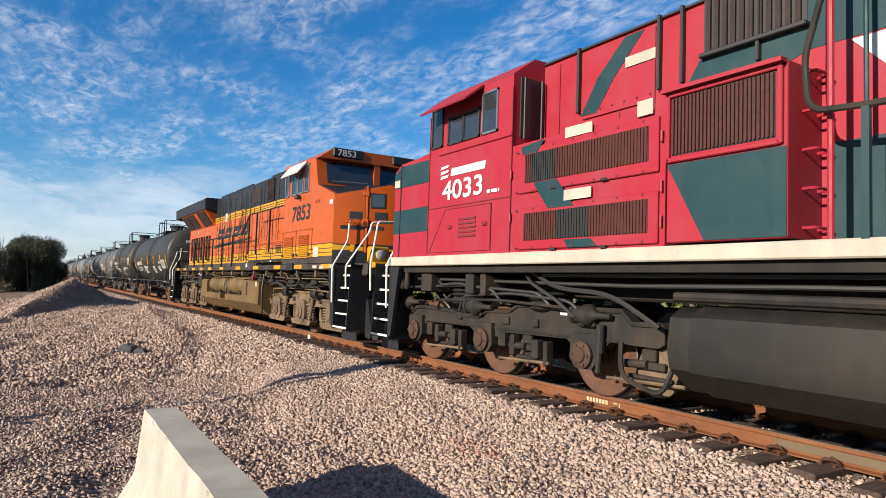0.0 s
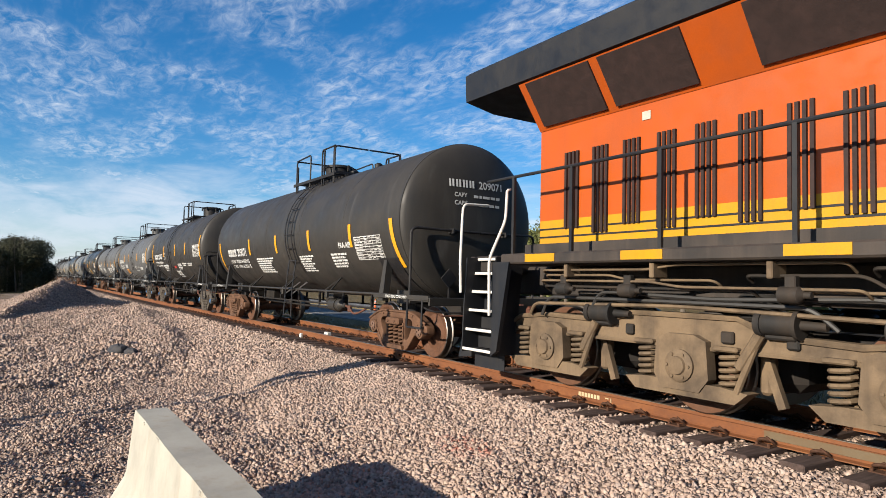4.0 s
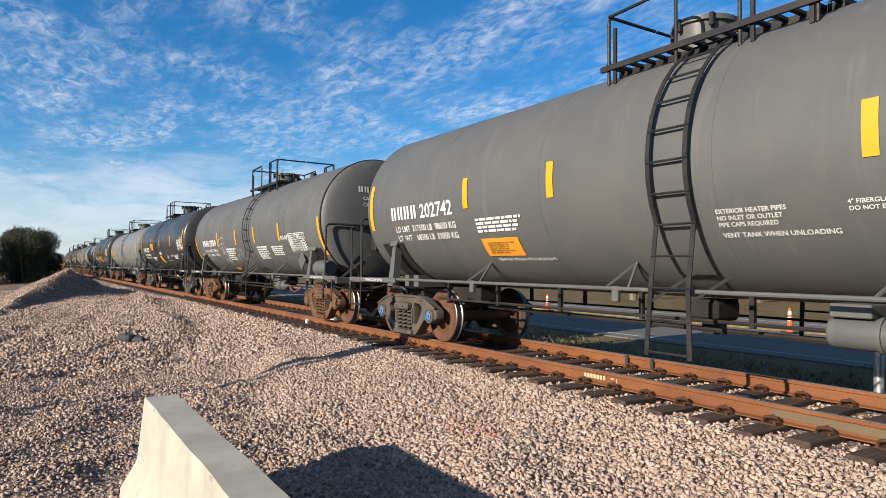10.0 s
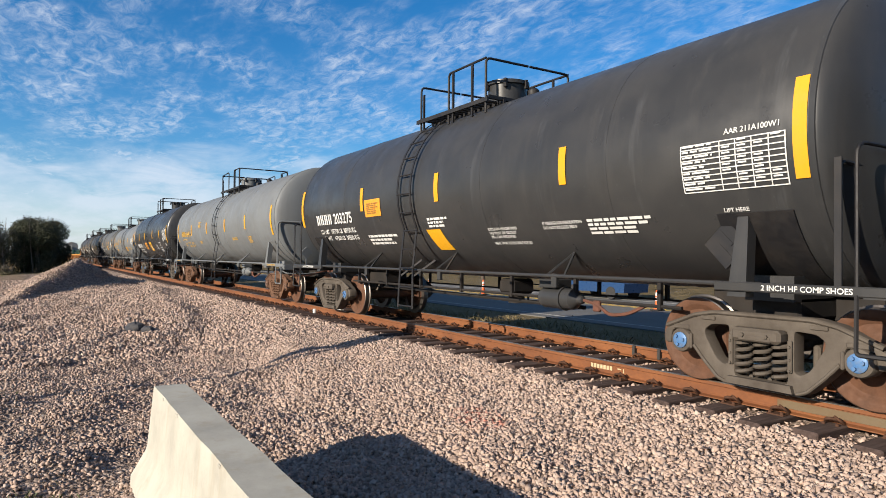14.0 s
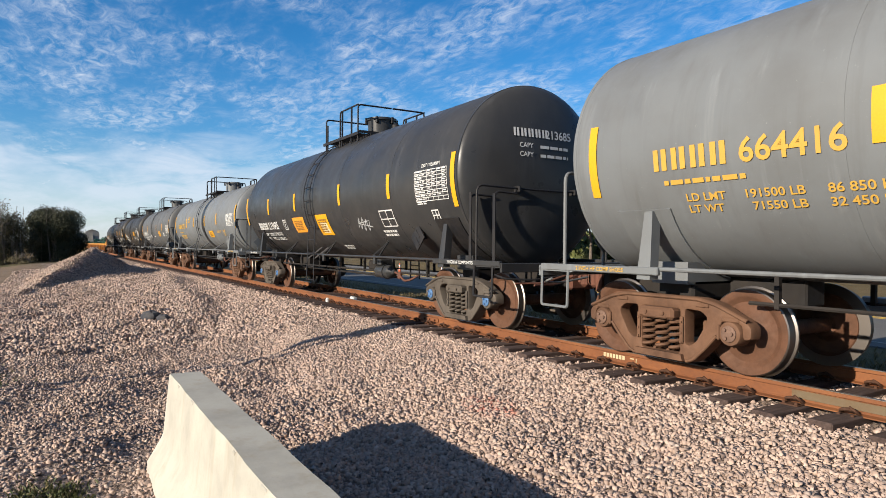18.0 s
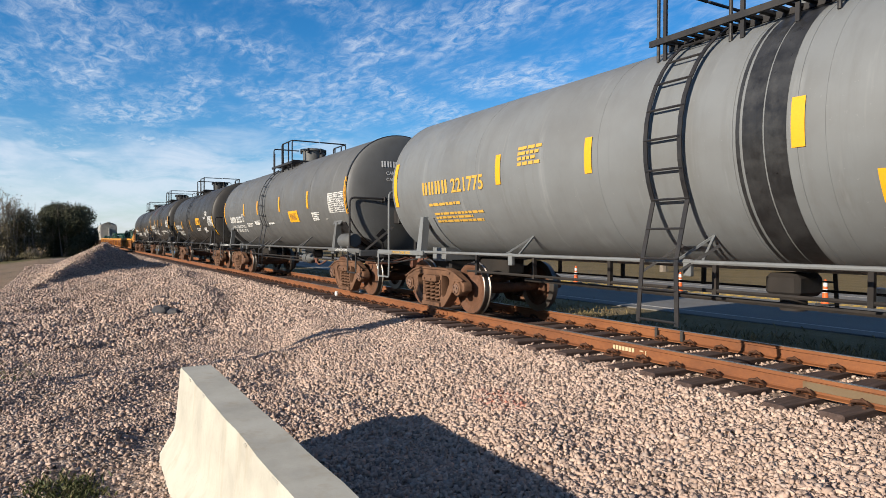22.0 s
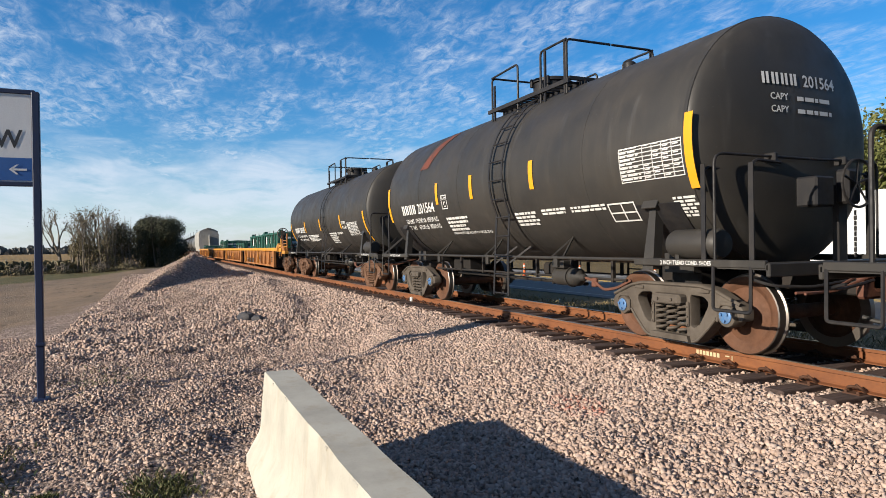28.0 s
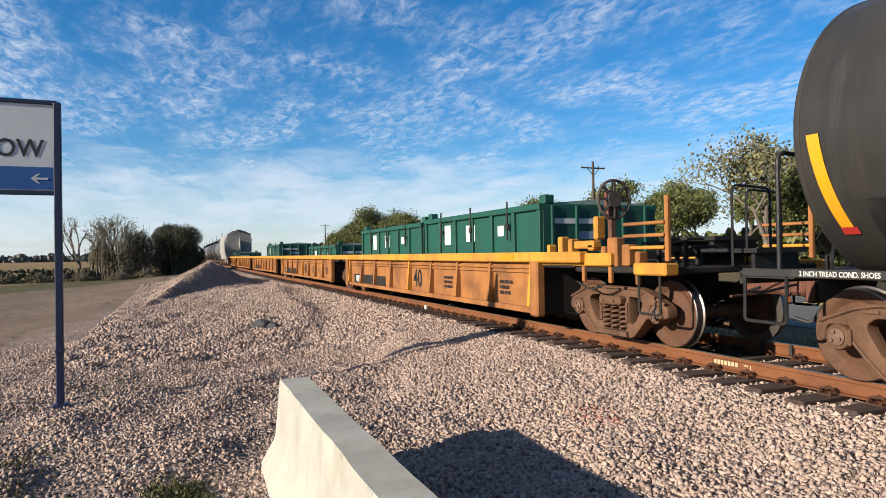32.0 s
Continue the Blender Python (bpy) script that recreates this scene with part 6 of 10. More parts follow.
            part("brake_cylinder", b, DARKFRAME, bg_)
        for dx, w in ((-0.72, 0.11), (0.50, 0.14), (1.15, 0.12)):
            b = B()
            b.box((dx, t * 1.15, 0.86), (w, 0.05, 0.12), 0.015)
            part("frame_pad", b, DARKFRAME, bg_)
        for dx in (-0.72, 1.24) if slim else (-1.05, 0.75):
            b = B()
            for k in range(4):
                b.lathe([(0.0, 0.22), (0.03, 0.27), (0.06, 0.22)] if slim else [(0.0, 0.16), (0.03, 0.20), (0.06, 0.16)], 18, Matrix.Translation((dx, t * 1.0, 1.04 + k * 0.065)) @ Matrix.Rotation(radians(-90), 4, "Y"))
            part("rubber_spring", b, HOSE, bg_)
        for k in range(3):
            p, q = rng.uniform(lo, -0.5), rng.uniform(0.5, hi)
            z = 1.10 + 0.09 * k
            b = B()
            b.pipe(rounded([(p, t * (1.20 + 0.03 * k), 0.95), (p + 0.15, t * 1.26, z), ((p + q) / 2, t * (1.24 + 0.02 * k), z + rng.uniform(-0.06, 0.08)), (q - 0.2, t * 1.28, z), (q, t * 1.22, 0.9 + 0.1 * k)], 0.22), 0.022, 6)
            part("hose", b, HOSE if k else mat, bg_)
    if slim:
        b = B()
        vs, fs = flat_bars(2, 0.42, 0.11, rng)
        b.add([(1.62 + vx, -1.134, 1.0 + vy) for vx, vy, _ in vs], fs)
        mass(part("stencil", b, WHITE, bg_))
        b = B()
        b.lathe([(0, 0.30), (0.03, 0.30), (0.05, 0.24), (0.05, 0.02)], 24, Matrix.Translation((3.12, -0.98, 0.45)) @ Matrix.Rotation(radians(-90), 4, "Z"))
        part("gear_cover", b, DUSTFRAME, bg_)
        for a in axles:
            for dx, w, z, q in ((0.42, 0.16, 0.58, 0.22), (0.66, 0.10, 0.52, 0.30), (1.16, 0.14, 0.50, 0.26), (1.38, 0.08, 0.46, 0.34)):
                if a + dx < 2.4:
                    b = B()
                    b.box((a + dx, -1.10, z), (w, 0.14, q), 0.02)
                    part("brake_hanger", b, mat, bg_)
            b = B()
            b.rod((a + 0.35, -1.14, 0.30), (a + 1.45, -1.14, 0.34), 0.022, 6)
            part("brake_rod", b, DUSTFRAME, bg_)
    ws = once(("loco_ws", r), lambda: wheelset_mesh(r, BROWNCAP, 1.10))
    for a in axles:
        SPIN.append((part("wheelset", ws, None, bg_, at=pose(a, 0, r)), a, r))


def stair(car, x0, x1, t, mat, lean=1):
    """Side steps with white tread edges, dark stringer plates and two bent white grab rails; lean is the side of the platform."""
    lo, hi = min(x0, x1), max(x0, x1)
    zs = (0.40, 0.68, 0.96, 1.23, 1.50, 1.71)
    for i, z in enumerate(zs):
        y = 1.545 - i * 0.05
        b = B()
        b.box(((lo + hi) / 2, t * (y - 0.12), z - 0.02), (hi - lo, 0.24, 0.03), 0.005)
        tr = part("tread", b, mat, car)
        b = B()
        b.box(((lo + hi) / 2, t * (y + 0.006), z - 0.012), (hi - lo - 0.03, 0.024, 0.04), 0.006)
        part("tread_edge", b, RAILWHITE, tr, "white tread edge")
        b = B()
        b.box(((lo + hi) / 2, t * (y - 0.235), z - 0.16), (hi - lo, 0.012, 0.25))
        part("riser", b, mat, car)
    for x, w in ((lo, -0.30 * lean if lean > 0 else 0.0), (hi, 0.0 if lean > 0 else 0.30)):
        b = B()
        if w:
            b.prism([(x, 0.34), (x + w * 0.4, 0.42), (x + w * 1.2, 1.64), (x, 1.64)], t * 1.50, t * 1.56)
        b.prism([(t * 1.56, 0.34), (t * 1.54, 1.0), (t * 1.50, 1.72), (t * 1.0, 1.72), (t * 1.15, 0.34)], x - 0.012, x + 0.012, "x")
        part("stringer", b, mat, car)
    for x in (lo, hi):
        d = 0.0 if (x == lo) == (lean > 0) else 0.38 * lean
        b = B()
        b.pipe(rounded([(x, t * 1.60, 0.90 + (0.30 if d else 0)), (x, t * 1.62, 1.68), (x + 0.05 * lean + d, t * 1.30, 2.25 if not d else 2.40), (x + 0.05 * lean + d, t * 1.28, 2.68 if not d else 2.58), (x + 0.05 * lean + d, t * (1.22 if not d else 0.8), 2.70 if not d else 2.60)], 0.10), 0.021, 8)
        part("grab_rail", b, RAILWHITE, car, "white bent grab rail")


def loco_end(car, x, s, mat):
    """Plough, coupler and hoses at one end."""
    b = B()
    b.prism([(x, 0.22), (x + s * 0.35, 0.18), (x + s * 0.10, 0.95), (x, 1.0)], -1.2, 1.2)
    part("plough", b, mat, car)
    for y in (-0.75, 0.75):
        b = B()
        b.lathe([(0, 0.36), (0.05, 0.36), (0.05, 0.30), (0.0, 0.30)], 20, Matrix.Translation((x + s * 0.32, y, 0.62)), cap=False)
        b.box((x + s * 0.3, y, 0.62), (0.04, 0.70, 0.75), 0.02)
        part("end_plate", b, mat, car)
    b = B()
    b.box((x + s * 0.25, 0, 0.87), (0.6, 0.24, 0.24), 0.05)
    b.box((x + s * 0.52, 0.05, 0.87), (0.24, 0.26, 0.30), 0.07)
    part("coupler", b, COUPLER, car)
    for y in (-0.95, -0.78, -0.62, -0.45, 0.5, 0.7):
        b = B()
        b.pipe(rounded([(x, y, 1.15), (x + s * 0.25, y, 1.0), (x + s * 0.3, y * 0.9, 0.55), (x + s * 0.15, y * 0.8, 0.42)], 0.15), 0.026, 8)
        part("brake_hose", b, HOSE, car)


def orange_loco():
    mid = -22.72
    car = thing("locomotive", "orange, yellow and black diesel locomotive, dusty, with white sun visor", "locomotive", "locomotives of the train")
    CARS.append((car, mid))
    X = lambda u: u - mid
    loco_bogie(car, X(-15.92), (-1.98, -0.05, 2.0), DUSTFRAME)
    loco_bogie(car, X(-29.55), (-2.06, 0.0, 2.04), DUSTFRAME)
    b = B()
    b.box((X(-22.7), 0, 1.68), (19.0, 3.08, 0.14), 0.02)
    b.box((X(-22.7), 0, 1.82), (19.0, 2.2, 0.16))
    b.box((X(-22.7), 0, 1.40), (20.6, 1.3, 0.42), 0.03)
    for q in (-33.0, -12.4):
        b.box((X(q), 0, 1.62), (0.7, 2.5, 0.26), 0.03)
    part("frame", b, LOCOSILL, car)
    for i, u in enumerate((-13.56, -15.36, -17.0, -19.0, -21.0, -23.2, -25.0, -26.5, -28.0, -29.8, -31.4)):
        b = B()
        b.box((X(u), -1.543, 1.685), (0.55, 0.010, 0.10))
        part("reflector", b, LOCOYELLOW, car, "yellow sill reflector")
    rng = random.Random(77)
    runs = []
    for z, y in ((1.53, -1.40), (1.47, -1.34), (1.40, -1.42), (1.33, -1.36)):
        u = -31.5
        while u < -14.2:
            n = rng.uniform(1.6, 4.2)
            e = min(u + n, -13.8)
            dz = rng.choice((-0.05, 0.0, 0.05, -0.14))
            runs.append([(X(u), y + 0.12, z - 0.06), (X(u), y, z), (X(u + n * 0.45), y, z), (X(u + n * 0.55), y, z + dz), (X(e), y, z + dz), (X(e), y + 0.15, z + dz - 0.08)])
            u = e + rng.uniform(0.1, 0.5)
    tubes(car, "conduit", runs[::2], DUSTFRAME, 0.014)
    tubes(car, "conduit", runs[1::2], DARKFRAME, 0.016)
    for i in range(14):
        b = B()
        b.box((X(-31 + i * 1.28), -1.36, 1.52), (0.06, 0.24, 0.16), 0.01)
        part("pipe_bracket", b, DUSTFRAME, car)
    for u in (-31.2, -30.2, -28.4, -19.0, -17.9, -16.2, -14.6):
        b = B()
        b.lathe([(0, 0.03), (0.03, 0.075), (0.20, 0.075), (0.24, 0.03), (0.30, 0.03)], 12, Matrix.Translation((X(u), -1.42, 1.30)))
        b.box((X(u) + 0.12, -1.40, 1.40), (0.10, 0.08, 0.14), 0.01)
        part("valve", b, DARKFRAME, car)
    tubes(car, "hose", [[(X(-15.9), -1.42, 1.50), (X(-15.6), -1.46, 1.52), (X(-15.35), -1.48, 1.36), (X(-15.6), -1.46, 1.22), (X(-16.3), -1.42, 1.20)], [(X(-18.6), -1.4, 1.5), (X(-18.55), -1.46, 1.0), (X(-18.6), -1.42, 0.35)], [(X(-17.9), -1.42, 1.2), (X(-17.2), -1.45, 1.28), (X(-16.4), -1.44, 1.12)]], HOSE, 0.03)
    # long hood in its paint bands
    bands = ((1.90, 2.23, LOCOYELLOW), (2.23, 3.55, ORANGE), (3.55, 3.76, LOCOYELLOW), (3.76, 4.52, LOCOBLACK))
    for z0, z1, m in bands:
        b = B()
        b.box((X(-24.34), 0, (z0 + z1) / 2), (15.4, 1.94, z1 - z0))
        part("hood", b, m, car)
    b = B()
    b.prism([(-0.97, 4.52), (-0.86, 4.60), (0.86, 4.60), (0.97, 4.52)], X(-26.9), X(-16.7), "x")
    part("hood_roof", b, LOCOBLACK, car)
    for z in (2.00, 2.11, 3.62, 3.69):
        b = B()
        b.box((X(-24.34), -0.972, z), (15.4, 0.008, 0.022))
        part("pin_stripe", b, LOCOBLACK, car)
    for i in range(19):
        u = -26.7 + i * 0.56
        low_z = 1.95 if u < -20.55 else 2.55
        b = B()
        b.box((X(u), -0.974, (low_z + 3.52) / 2), (0.014, 0.012, 3.52 - low_z))
        part("door_seam", b, DARKORANGE, car)
        for z in (low_z + 0.25, 3.3):
            b = B()
            b.box((X(u) + 0.05, -0.985, z), (0.06, 0.03, 0.09), 0.008)
            part("hinge", b, ORANGE, car)
    for u in (-26.2, -25.4, -24.65, -23.9, -23.1, -22.5, -21.9, -20.75):
        b = B()
        b.rod((X(u), -0.99, 1.95 if u < -20.5 else 2.55), (X(u), -0.99, 4.3), 0.010, 6)
        part("seam_rod", b, LOCOBLACK, car)
    for u in (-26.3, -25.2, -24.1, -23.3, -22.2, -21.1):
        b = B()
        b.box((X(u), -0.985, 2.13), (0.13, 0.03, 0.20), 0.015)
        lug = part("door_lock", b, LOCOYELLOW, car)
        b = B()
        b.box((X(u), -1.003, 2.10), (0.05, 0.02, 0.10), 0.008)
        part("lock_handle", b, DARKORANGE, lug)
    for u in (-24.9, -23.0, -21.5, -19.2):
        b = B()
        b.box((X(u), -0.99, 3.66), (0.12, 0.03, 0.17), 0.02)
        b.lathe([(0, 0.05), (0.02, 0.05), (0.03, 0.03)], 10, Matrix.Translation((X(u), -1.0, 3.60)) @ Matrix.Rotation(radians(-90), 4, "Z"))
        part("lifting_lug", b, LOCOYELLOW, car)
    for u, z, w, q in ((-26.05, 2.33, 0.16, 0.06), (-25.55, 2.34, 0.14, 0.06), (-25.5, 3.42, 0.13, 0.07), (-24.3, 3.40, 0.10, 0.06), (-21.95, 3.42, 0.16, 0.10), (-30.2, 3.36, 0.12, 0.10)):
        b = B()
        b.box((X(u), -0.979, z), (w, 0.006, q))
        part("notice", b, SILLWHITE, car)
    for u in (-25.62, -24.42, -22.85, -22.72, -22.32, -19.8, -18.9, -17.95):
        b = B()
        b.rod((X(u), -1.02, 2.0 if u < -20.5 else 2.58), (X(u), -1.02, 4.15 if u < -20.5 else 3.52), 0.009, 6)
        part("seam_rod", b, DARKORANGE if u > -20.5 else LOCOBLACK, car)
    for u in (-26.4, -24.8, -23.2, -21.6, -20.4, -18.9):
        b = B()
        b.box((X(u), -0.976, 4.14), (0.012, 0.012, 0.70))
        part("panel_seam", b, CABDARK, car)
    b = B()
    b.box((X(-23.7), -0.98, 2.46), (5.9, 0.014, 0.012))
    part("door_seam", b, DARKORANGE, car)
    b = B()
    b.box((X(-18.6), -0.98, 3.18), (3.6, 0.02, 0.022))
    part("door_seam", b, DARKORANGE, car)
    # equipment box along the foot of the hood behind the cab
    b = B()
    b.prism([(-1.36, 1.86), (-1.36, 2.24), (-0.9, 2.24), (-0.9, 1.86)], X(-20.5), X(-16.66), "x")
    part("equipment_box", b, LOCOYELLOW, car)
    b = B()
    b.prism([(-1.362, 2.24), (-1.36, 2.34), (-0.97, 2.50), (-0.9, 2.24)], X(-20.5), X(-16.66), "x")
    part("equipment_box_lid", b, ORANGE, car)
    for z in (1.90, 2.02, 2.10, 2.235):
        b = B()
        b.box((X(-18.58), -1.363, z), (3.84, 0.008, 0.07 if z < 1.95 else 0.018))
        part("pin_stripe", b, LOCOBLACK, car)
    for u in (-19.6, -18.2, -16.86):
        b = B()
        b.box((X(u), -1.364, 2.08), (0.02, 0.012, 0.40))
        part("box_seam", b, LOCOBLACK, car)
    for u0, u1 in ((-19.05, -18.60), (-17.74, -17.29)):
        part("louvre", slats(X(u0), X(u1), 2.08, 2.33, -1.366, 5, False), LOCOYELLOW if u0 < -18 else LOCOBLACK, car)
    # black upper grilles, a dark panel and a door
    for u0, u1, z0, z1 in ((-19.95, -19.38, 3.84, 4.44), (-17.75, -17.12, 3.89, 4.45)):
        part("upper_grille", slats(X(u0), X(u1), z0, z1, -0.99, 6), GRILLE, car)
        b = B()
        for a_ in (u0 - 0.03, u1 + 0.03):
            b.box((X(a_), -0.985, (z0 + z1) / 2), (0.04, 0.05, z1 - z0 + 0.08))
        for z in (z0 - 0.03, z1 + 0.03):
            b.box((X((u0 + u1) / 2), -0.985, z), (u1 - u0 + 0.08, 0.05, 0.04))
        part("grille_frame", b, LOCOBLACK, car)
    b = B()
    b.box((X(-21.25), -0.978, 4.12), (0.84, 0.03, 0.48), 0.01)
    part("air_intake", b, GRILLE, car)
    b = B()
    b.box((X(-18.22), -0.978, 4.10), (0.55, 0.024, 0.70), 0.01)
    part("upper_door", b, LOCOBLACK, car)
    b = B()
    b.box((X(-18.22), -0.994, 4.24), (0.16, 0.008, 0.20))
    part("notice", b, WHITE, car)
    for i, (u0, u1, z) in enumerate(((-26.7, -24.9, 4.60), (-24.6, -22.4, 4.60), (-20.1, -16.7, 4.60))):
        b = B()
        b.box((X((u0 + u1) / 2), 0, z + 0.03), (u1 - u0, 1.7, 0.08), 0.02)
        part("roof_hatch", b, LOCOBLACK, car)
    # radiator wing
    b = B()
    b.prism([(-1.44, 4.12), (-1.46, 4.52), (-1.38, 4.58), (1.38, 4.58), (1.46, 4.52), (1.44, 4.12), (0.9, 4.02), (-0.9, 4.02)], X(-33.25), X(-26.85), "x")
    part("radiator_wing", b, LOCOBLACK, car)
    b = B()
    b.prism([(-1.40, 4.10), (-0.98, 3.50), (0.98, 3.50), (1.40, 4.10)], X(-32.05), X(-27.05), "x")
    part("radiator_flank", b, ORANGE, car)
    for u0, u1 in ((-31.9, -30.75), (-30.6, -29.45), (-28.75, -27.25)):
        b = B()
        b.prism([(-1.41, 4.07), (-1.385, 4.09), (-1.02, 3.56), (-1.045, 3.54)], X(u0), X(u1), "x")
        part("radiator_grille", b, GRILLE, car)
    for i in range(8):
        u = -31.55 + i * 0.50
        part("louvre", slats(X(u), X(u) + 0.28, 2.02 if i % 2 else 2.1, 3.12, -0.985, 4), GRILLE, car)
    # slanted dark emblem in plain blocks
    for i in range(4):
        u = -26.55 + i * 1.17
        def block(d, dx=0.0):
            return [(X(u) - d + dx, 2.86 - d), (X(u) + 0.85 + d + dx, 2.86 - d), (X(u) + 1.02 + d + dx, 3.08), (X(u) + 1.18 + d + dx, 3.26 + d), (X(u) + 0.28 - d + dx, 3.26 + d)]
        part("emblem_edge", flat_poly(block(0.022, 0.01), -0.972, 0.005), LOCOYELLOW, car)
        e = part("emblem", flat_poly(block(0.0), -0.976), LOCOBLACK, car)
        x_ = X(u) + 0.30 + 0.08 * (i % 2)
        part("emblem_slot", flat_poly([(x_, 3.02), (x_ + 0.42, 3.02), (x_ + 0.47, 3.08), (x_ + 0.05, 3.08)], -0.981, 0.004), ORANGE, car)
    part("emblem", flat_poly([(X(-27.0), 2.52), (X(-21.9), 2.70), (X(-21.7), 2.77), (X(-26.8), 2.66)], -0.975), LOCOBLACK, car)
    part("emblem", flat_poly([(X(-26.7), 2.47), (X(-22.5), 2.62), (X(-22.4), 2.65), (X(-26.6), 2.50)], -0.975), LOCOYELLOW, car)
    # cab
    cx0, cx1 = X(-16.64), X(-14.35)
    b = B()
    b.prism([(cx0, 2.20), (X(-13.22), 2.20), (X(-13.22), 3.30), (X(-14.25), 3.62), (X(-14.45), 4.28), (cx0, 4.36)], -1.54, 1.54)
    part("cab", b, ORANGE, car)
    b = B()
    b.prism([(-1.54, 4.28), (-1.15, 4.56), (1.15, 4.56), (1.54, 4.28)], cx0, X(-14.25), "x")
    part("cab_roof", b, ORANGE, car)
    for z0, z1, m in ((1.76, 1.92, LOCOSILL), (1.92, 2.20, LOCOYELLOW)):
        b = B()
        b.box(((cx0 + X(-13.22)) / 2, 0, (z0 + z1) / 2), (X(-13.22) - cx0, 3.08, z1 - z0))
        part("cab_band", b, m, car)
    for z in (2.00, 2.09, 2.205):
        b = B()
        b.box((X(-14.93), -1.5415, z), (3.40, 0.006, 0.016))
        part("pin_stripe", b, LOCOBLACK, car)
    # nose: two slanting front panels that meet a narrow middle with the headlamps
    def nose(z0, z1a, z1b, m, name, d=0.0):
        b = B()
        far, near = [(X(-12.66) + d, -0.46), (X(-12.66) + d, 0.46)], [(X(-13.22) + d, 1.54), (X(-13.22) + d, -1.54)]
        vs = [(p[0], p[1], z0) for p in near[1:] + far + near[:1]] + [(near[1][0], near[1][1], z1a), (far[0][0], far[0][1], z1b), (far[1][0], far[1][1], z1b), (near[0][0], near[0][1], z1a)]
        vs += [(X(-13.5), -1.5, z0), (X(-13.5), 1.5, z0), (X(-13.5), 1.5, z1a), (X(-13.5), -1.5, z1a)]
        b.add(vs, [(0, 4, 5, 1), (1, 5, 6, 2), (2, 6, 7, 3), (4, 7, 6, 5), (0, 1, 2, 3), (8, 11, 4, 0), (9, 3, 7, 10), (8, 0, 3, 9), (11, 10, 7, 4), (8, 9, 10, 11)])
        return part(name, b, m, car)
    nose(2.19, 3.28, 3.54, ORANGE, "nose")
    nose(1.76, 2.19, 2.19, LOCOBLACK, "nose_band")
    nose(2.05, 2.17, 2.10, LOCOYELLOW, "nose_stripe", 0.006)
    b = B()
    b.add([(X(-14.26), -1.50, 3.635), (X(-14.26), 1.50, 3.635), (X(-13.24), 1.45, 3.32), (X(-12.68), 0.44, 3.555), (X(-12.68), -0.44, 3.555), (X(-13.24), -1.45, 3.32), (X(-14.26), -1.50, 3.60), (X(-14.26), 1.50, 3.60), (X(-13.24), 1.45, 3.28), (X(-12.68), 0.44, 3.53), (X(-12.68), -0.44, 3.53), (X(-13.24), -1.45, 3.28)], [(0, 1, 2, 3, 4, 5), (11, 10, 9, 8, 7, 6), (0, 6, 7, 1), (1, 7, 8, 2), (2, 8, 9, 3), (3, 9, 10, 4), (4, 10, 11, 5), (5, 11, 6, 0)])
    part("nose_top", b, LOCOBLACK, car)
    b = B()
    b.box((X(-12.62), 0, 3.18), (0.10, 0.44, 0.62), 0.03)
    part("headlamp_housing", b, LOCOBLACK, car)
    for z in (3.06, 3.32):
        for y in (-0.11, 0.11):
            b = B()
            b.lathe([(0, 0.085), (0.03, 0.085), (0.04, 0.05)], 14, Matrix.Translation((X(-12.565), y, z)))
            part("headlamp", b, LENS, car)
    # fittings on the near slanting panel
    slope = math.atan2(0.56, 1.08)
    turn = Matrix.Rotation(-slope, 3, "Z")

    def on_nose(f, z, w, q, lift=0.006, th=0.016, bev=0.0):
        b = B()
        b.box((X(-13.22) + 0.56 * f + lift * math.cos(slope), -1.54 + 1.08 * f - lift * math.sin(slope), z), (th, w, q), bev, turn)
        return b
    part("nose_window_frame", on_nose(0.80, 3.17, 0.34, 0.34, 0.004, 0.03, 0.012), LOCOBLACK, car)
    part("nose_window", on_nose(0.80, 3.17, 0.27, 0.27, 0.016, 0.02, 0.008), GLASS, car)
    part("door_seam", on_nose(0.56, 2.75, 0.02, 1.45, 0.004, 0.012), DARKORANGE, car)
    part("door_post", on_nose(0.60, 2.75, 0.05, 1.5, 0.012, 0.03, 0.01), ORANGE, car)
    for f_, z in ((0.58, 3.32), (0.58, 2.70), (0.58, 2.62)):
        part("hinge", on_nose(f_, z, 0.14, 0.10, 0.02, 0.05, 0.01), ORANGE, car)
    part("emblem", on_nose(0.52, 2.56, 0.95, 0.085, 0.006, 0.008), LOCOBLACK, car)
    for f_ in (0.40, 0.86):
        part("emblem", on_nose(f_, 2.83, 0.28, 0.17, 0.006, 0.008), LOCOBLACK, car)
    part("notice", on_nose(0.36, 2.10, 0.10, 0.16, 0.014, 0.008), LOCOYELLOW, car)
    for z in (2.72, 2.66):
        b = B()
        b.pipe(rounded([(X(-13.0), -1.30, z), (X(-12.93), -1.36, z), (X(-12.80), -1.10, z), (X(-12.86), -1.04, z)], 0.05), 0.014, 6)
        part("grab_iron", b, ORANGE, car)
    b = B()
    b.rod((X(-14.0), -1.3, 3.70), (X(-13.3), -0.7, 3.62), 0.012, 6)
    part("wiper", b, CABDARK, car)
    for y in (-1.25, 1.25):
        b = B()
        b.box((X(-16.0), y * 0.7, 4.60), (0.3, 0.25, 0.10), 0.03)
        part("roof_box", b, ORANGE, car)
    # windscreen and number boards
    b = B()
    b.prism([(X(-14.28), 3.70), (X(-14.262), 3.70), (X(-14.40), 4.24), (X(-14.42), 4.24)], -1.3, 1.3)
    part("windscreen", b, GLASS, car)
    b = B()
    b.box((X(-14.32), 0, 3.97), (0.10, 0.16, 0.62))
    part("windscreen_post", b, ORANGE, car)
    b = B()
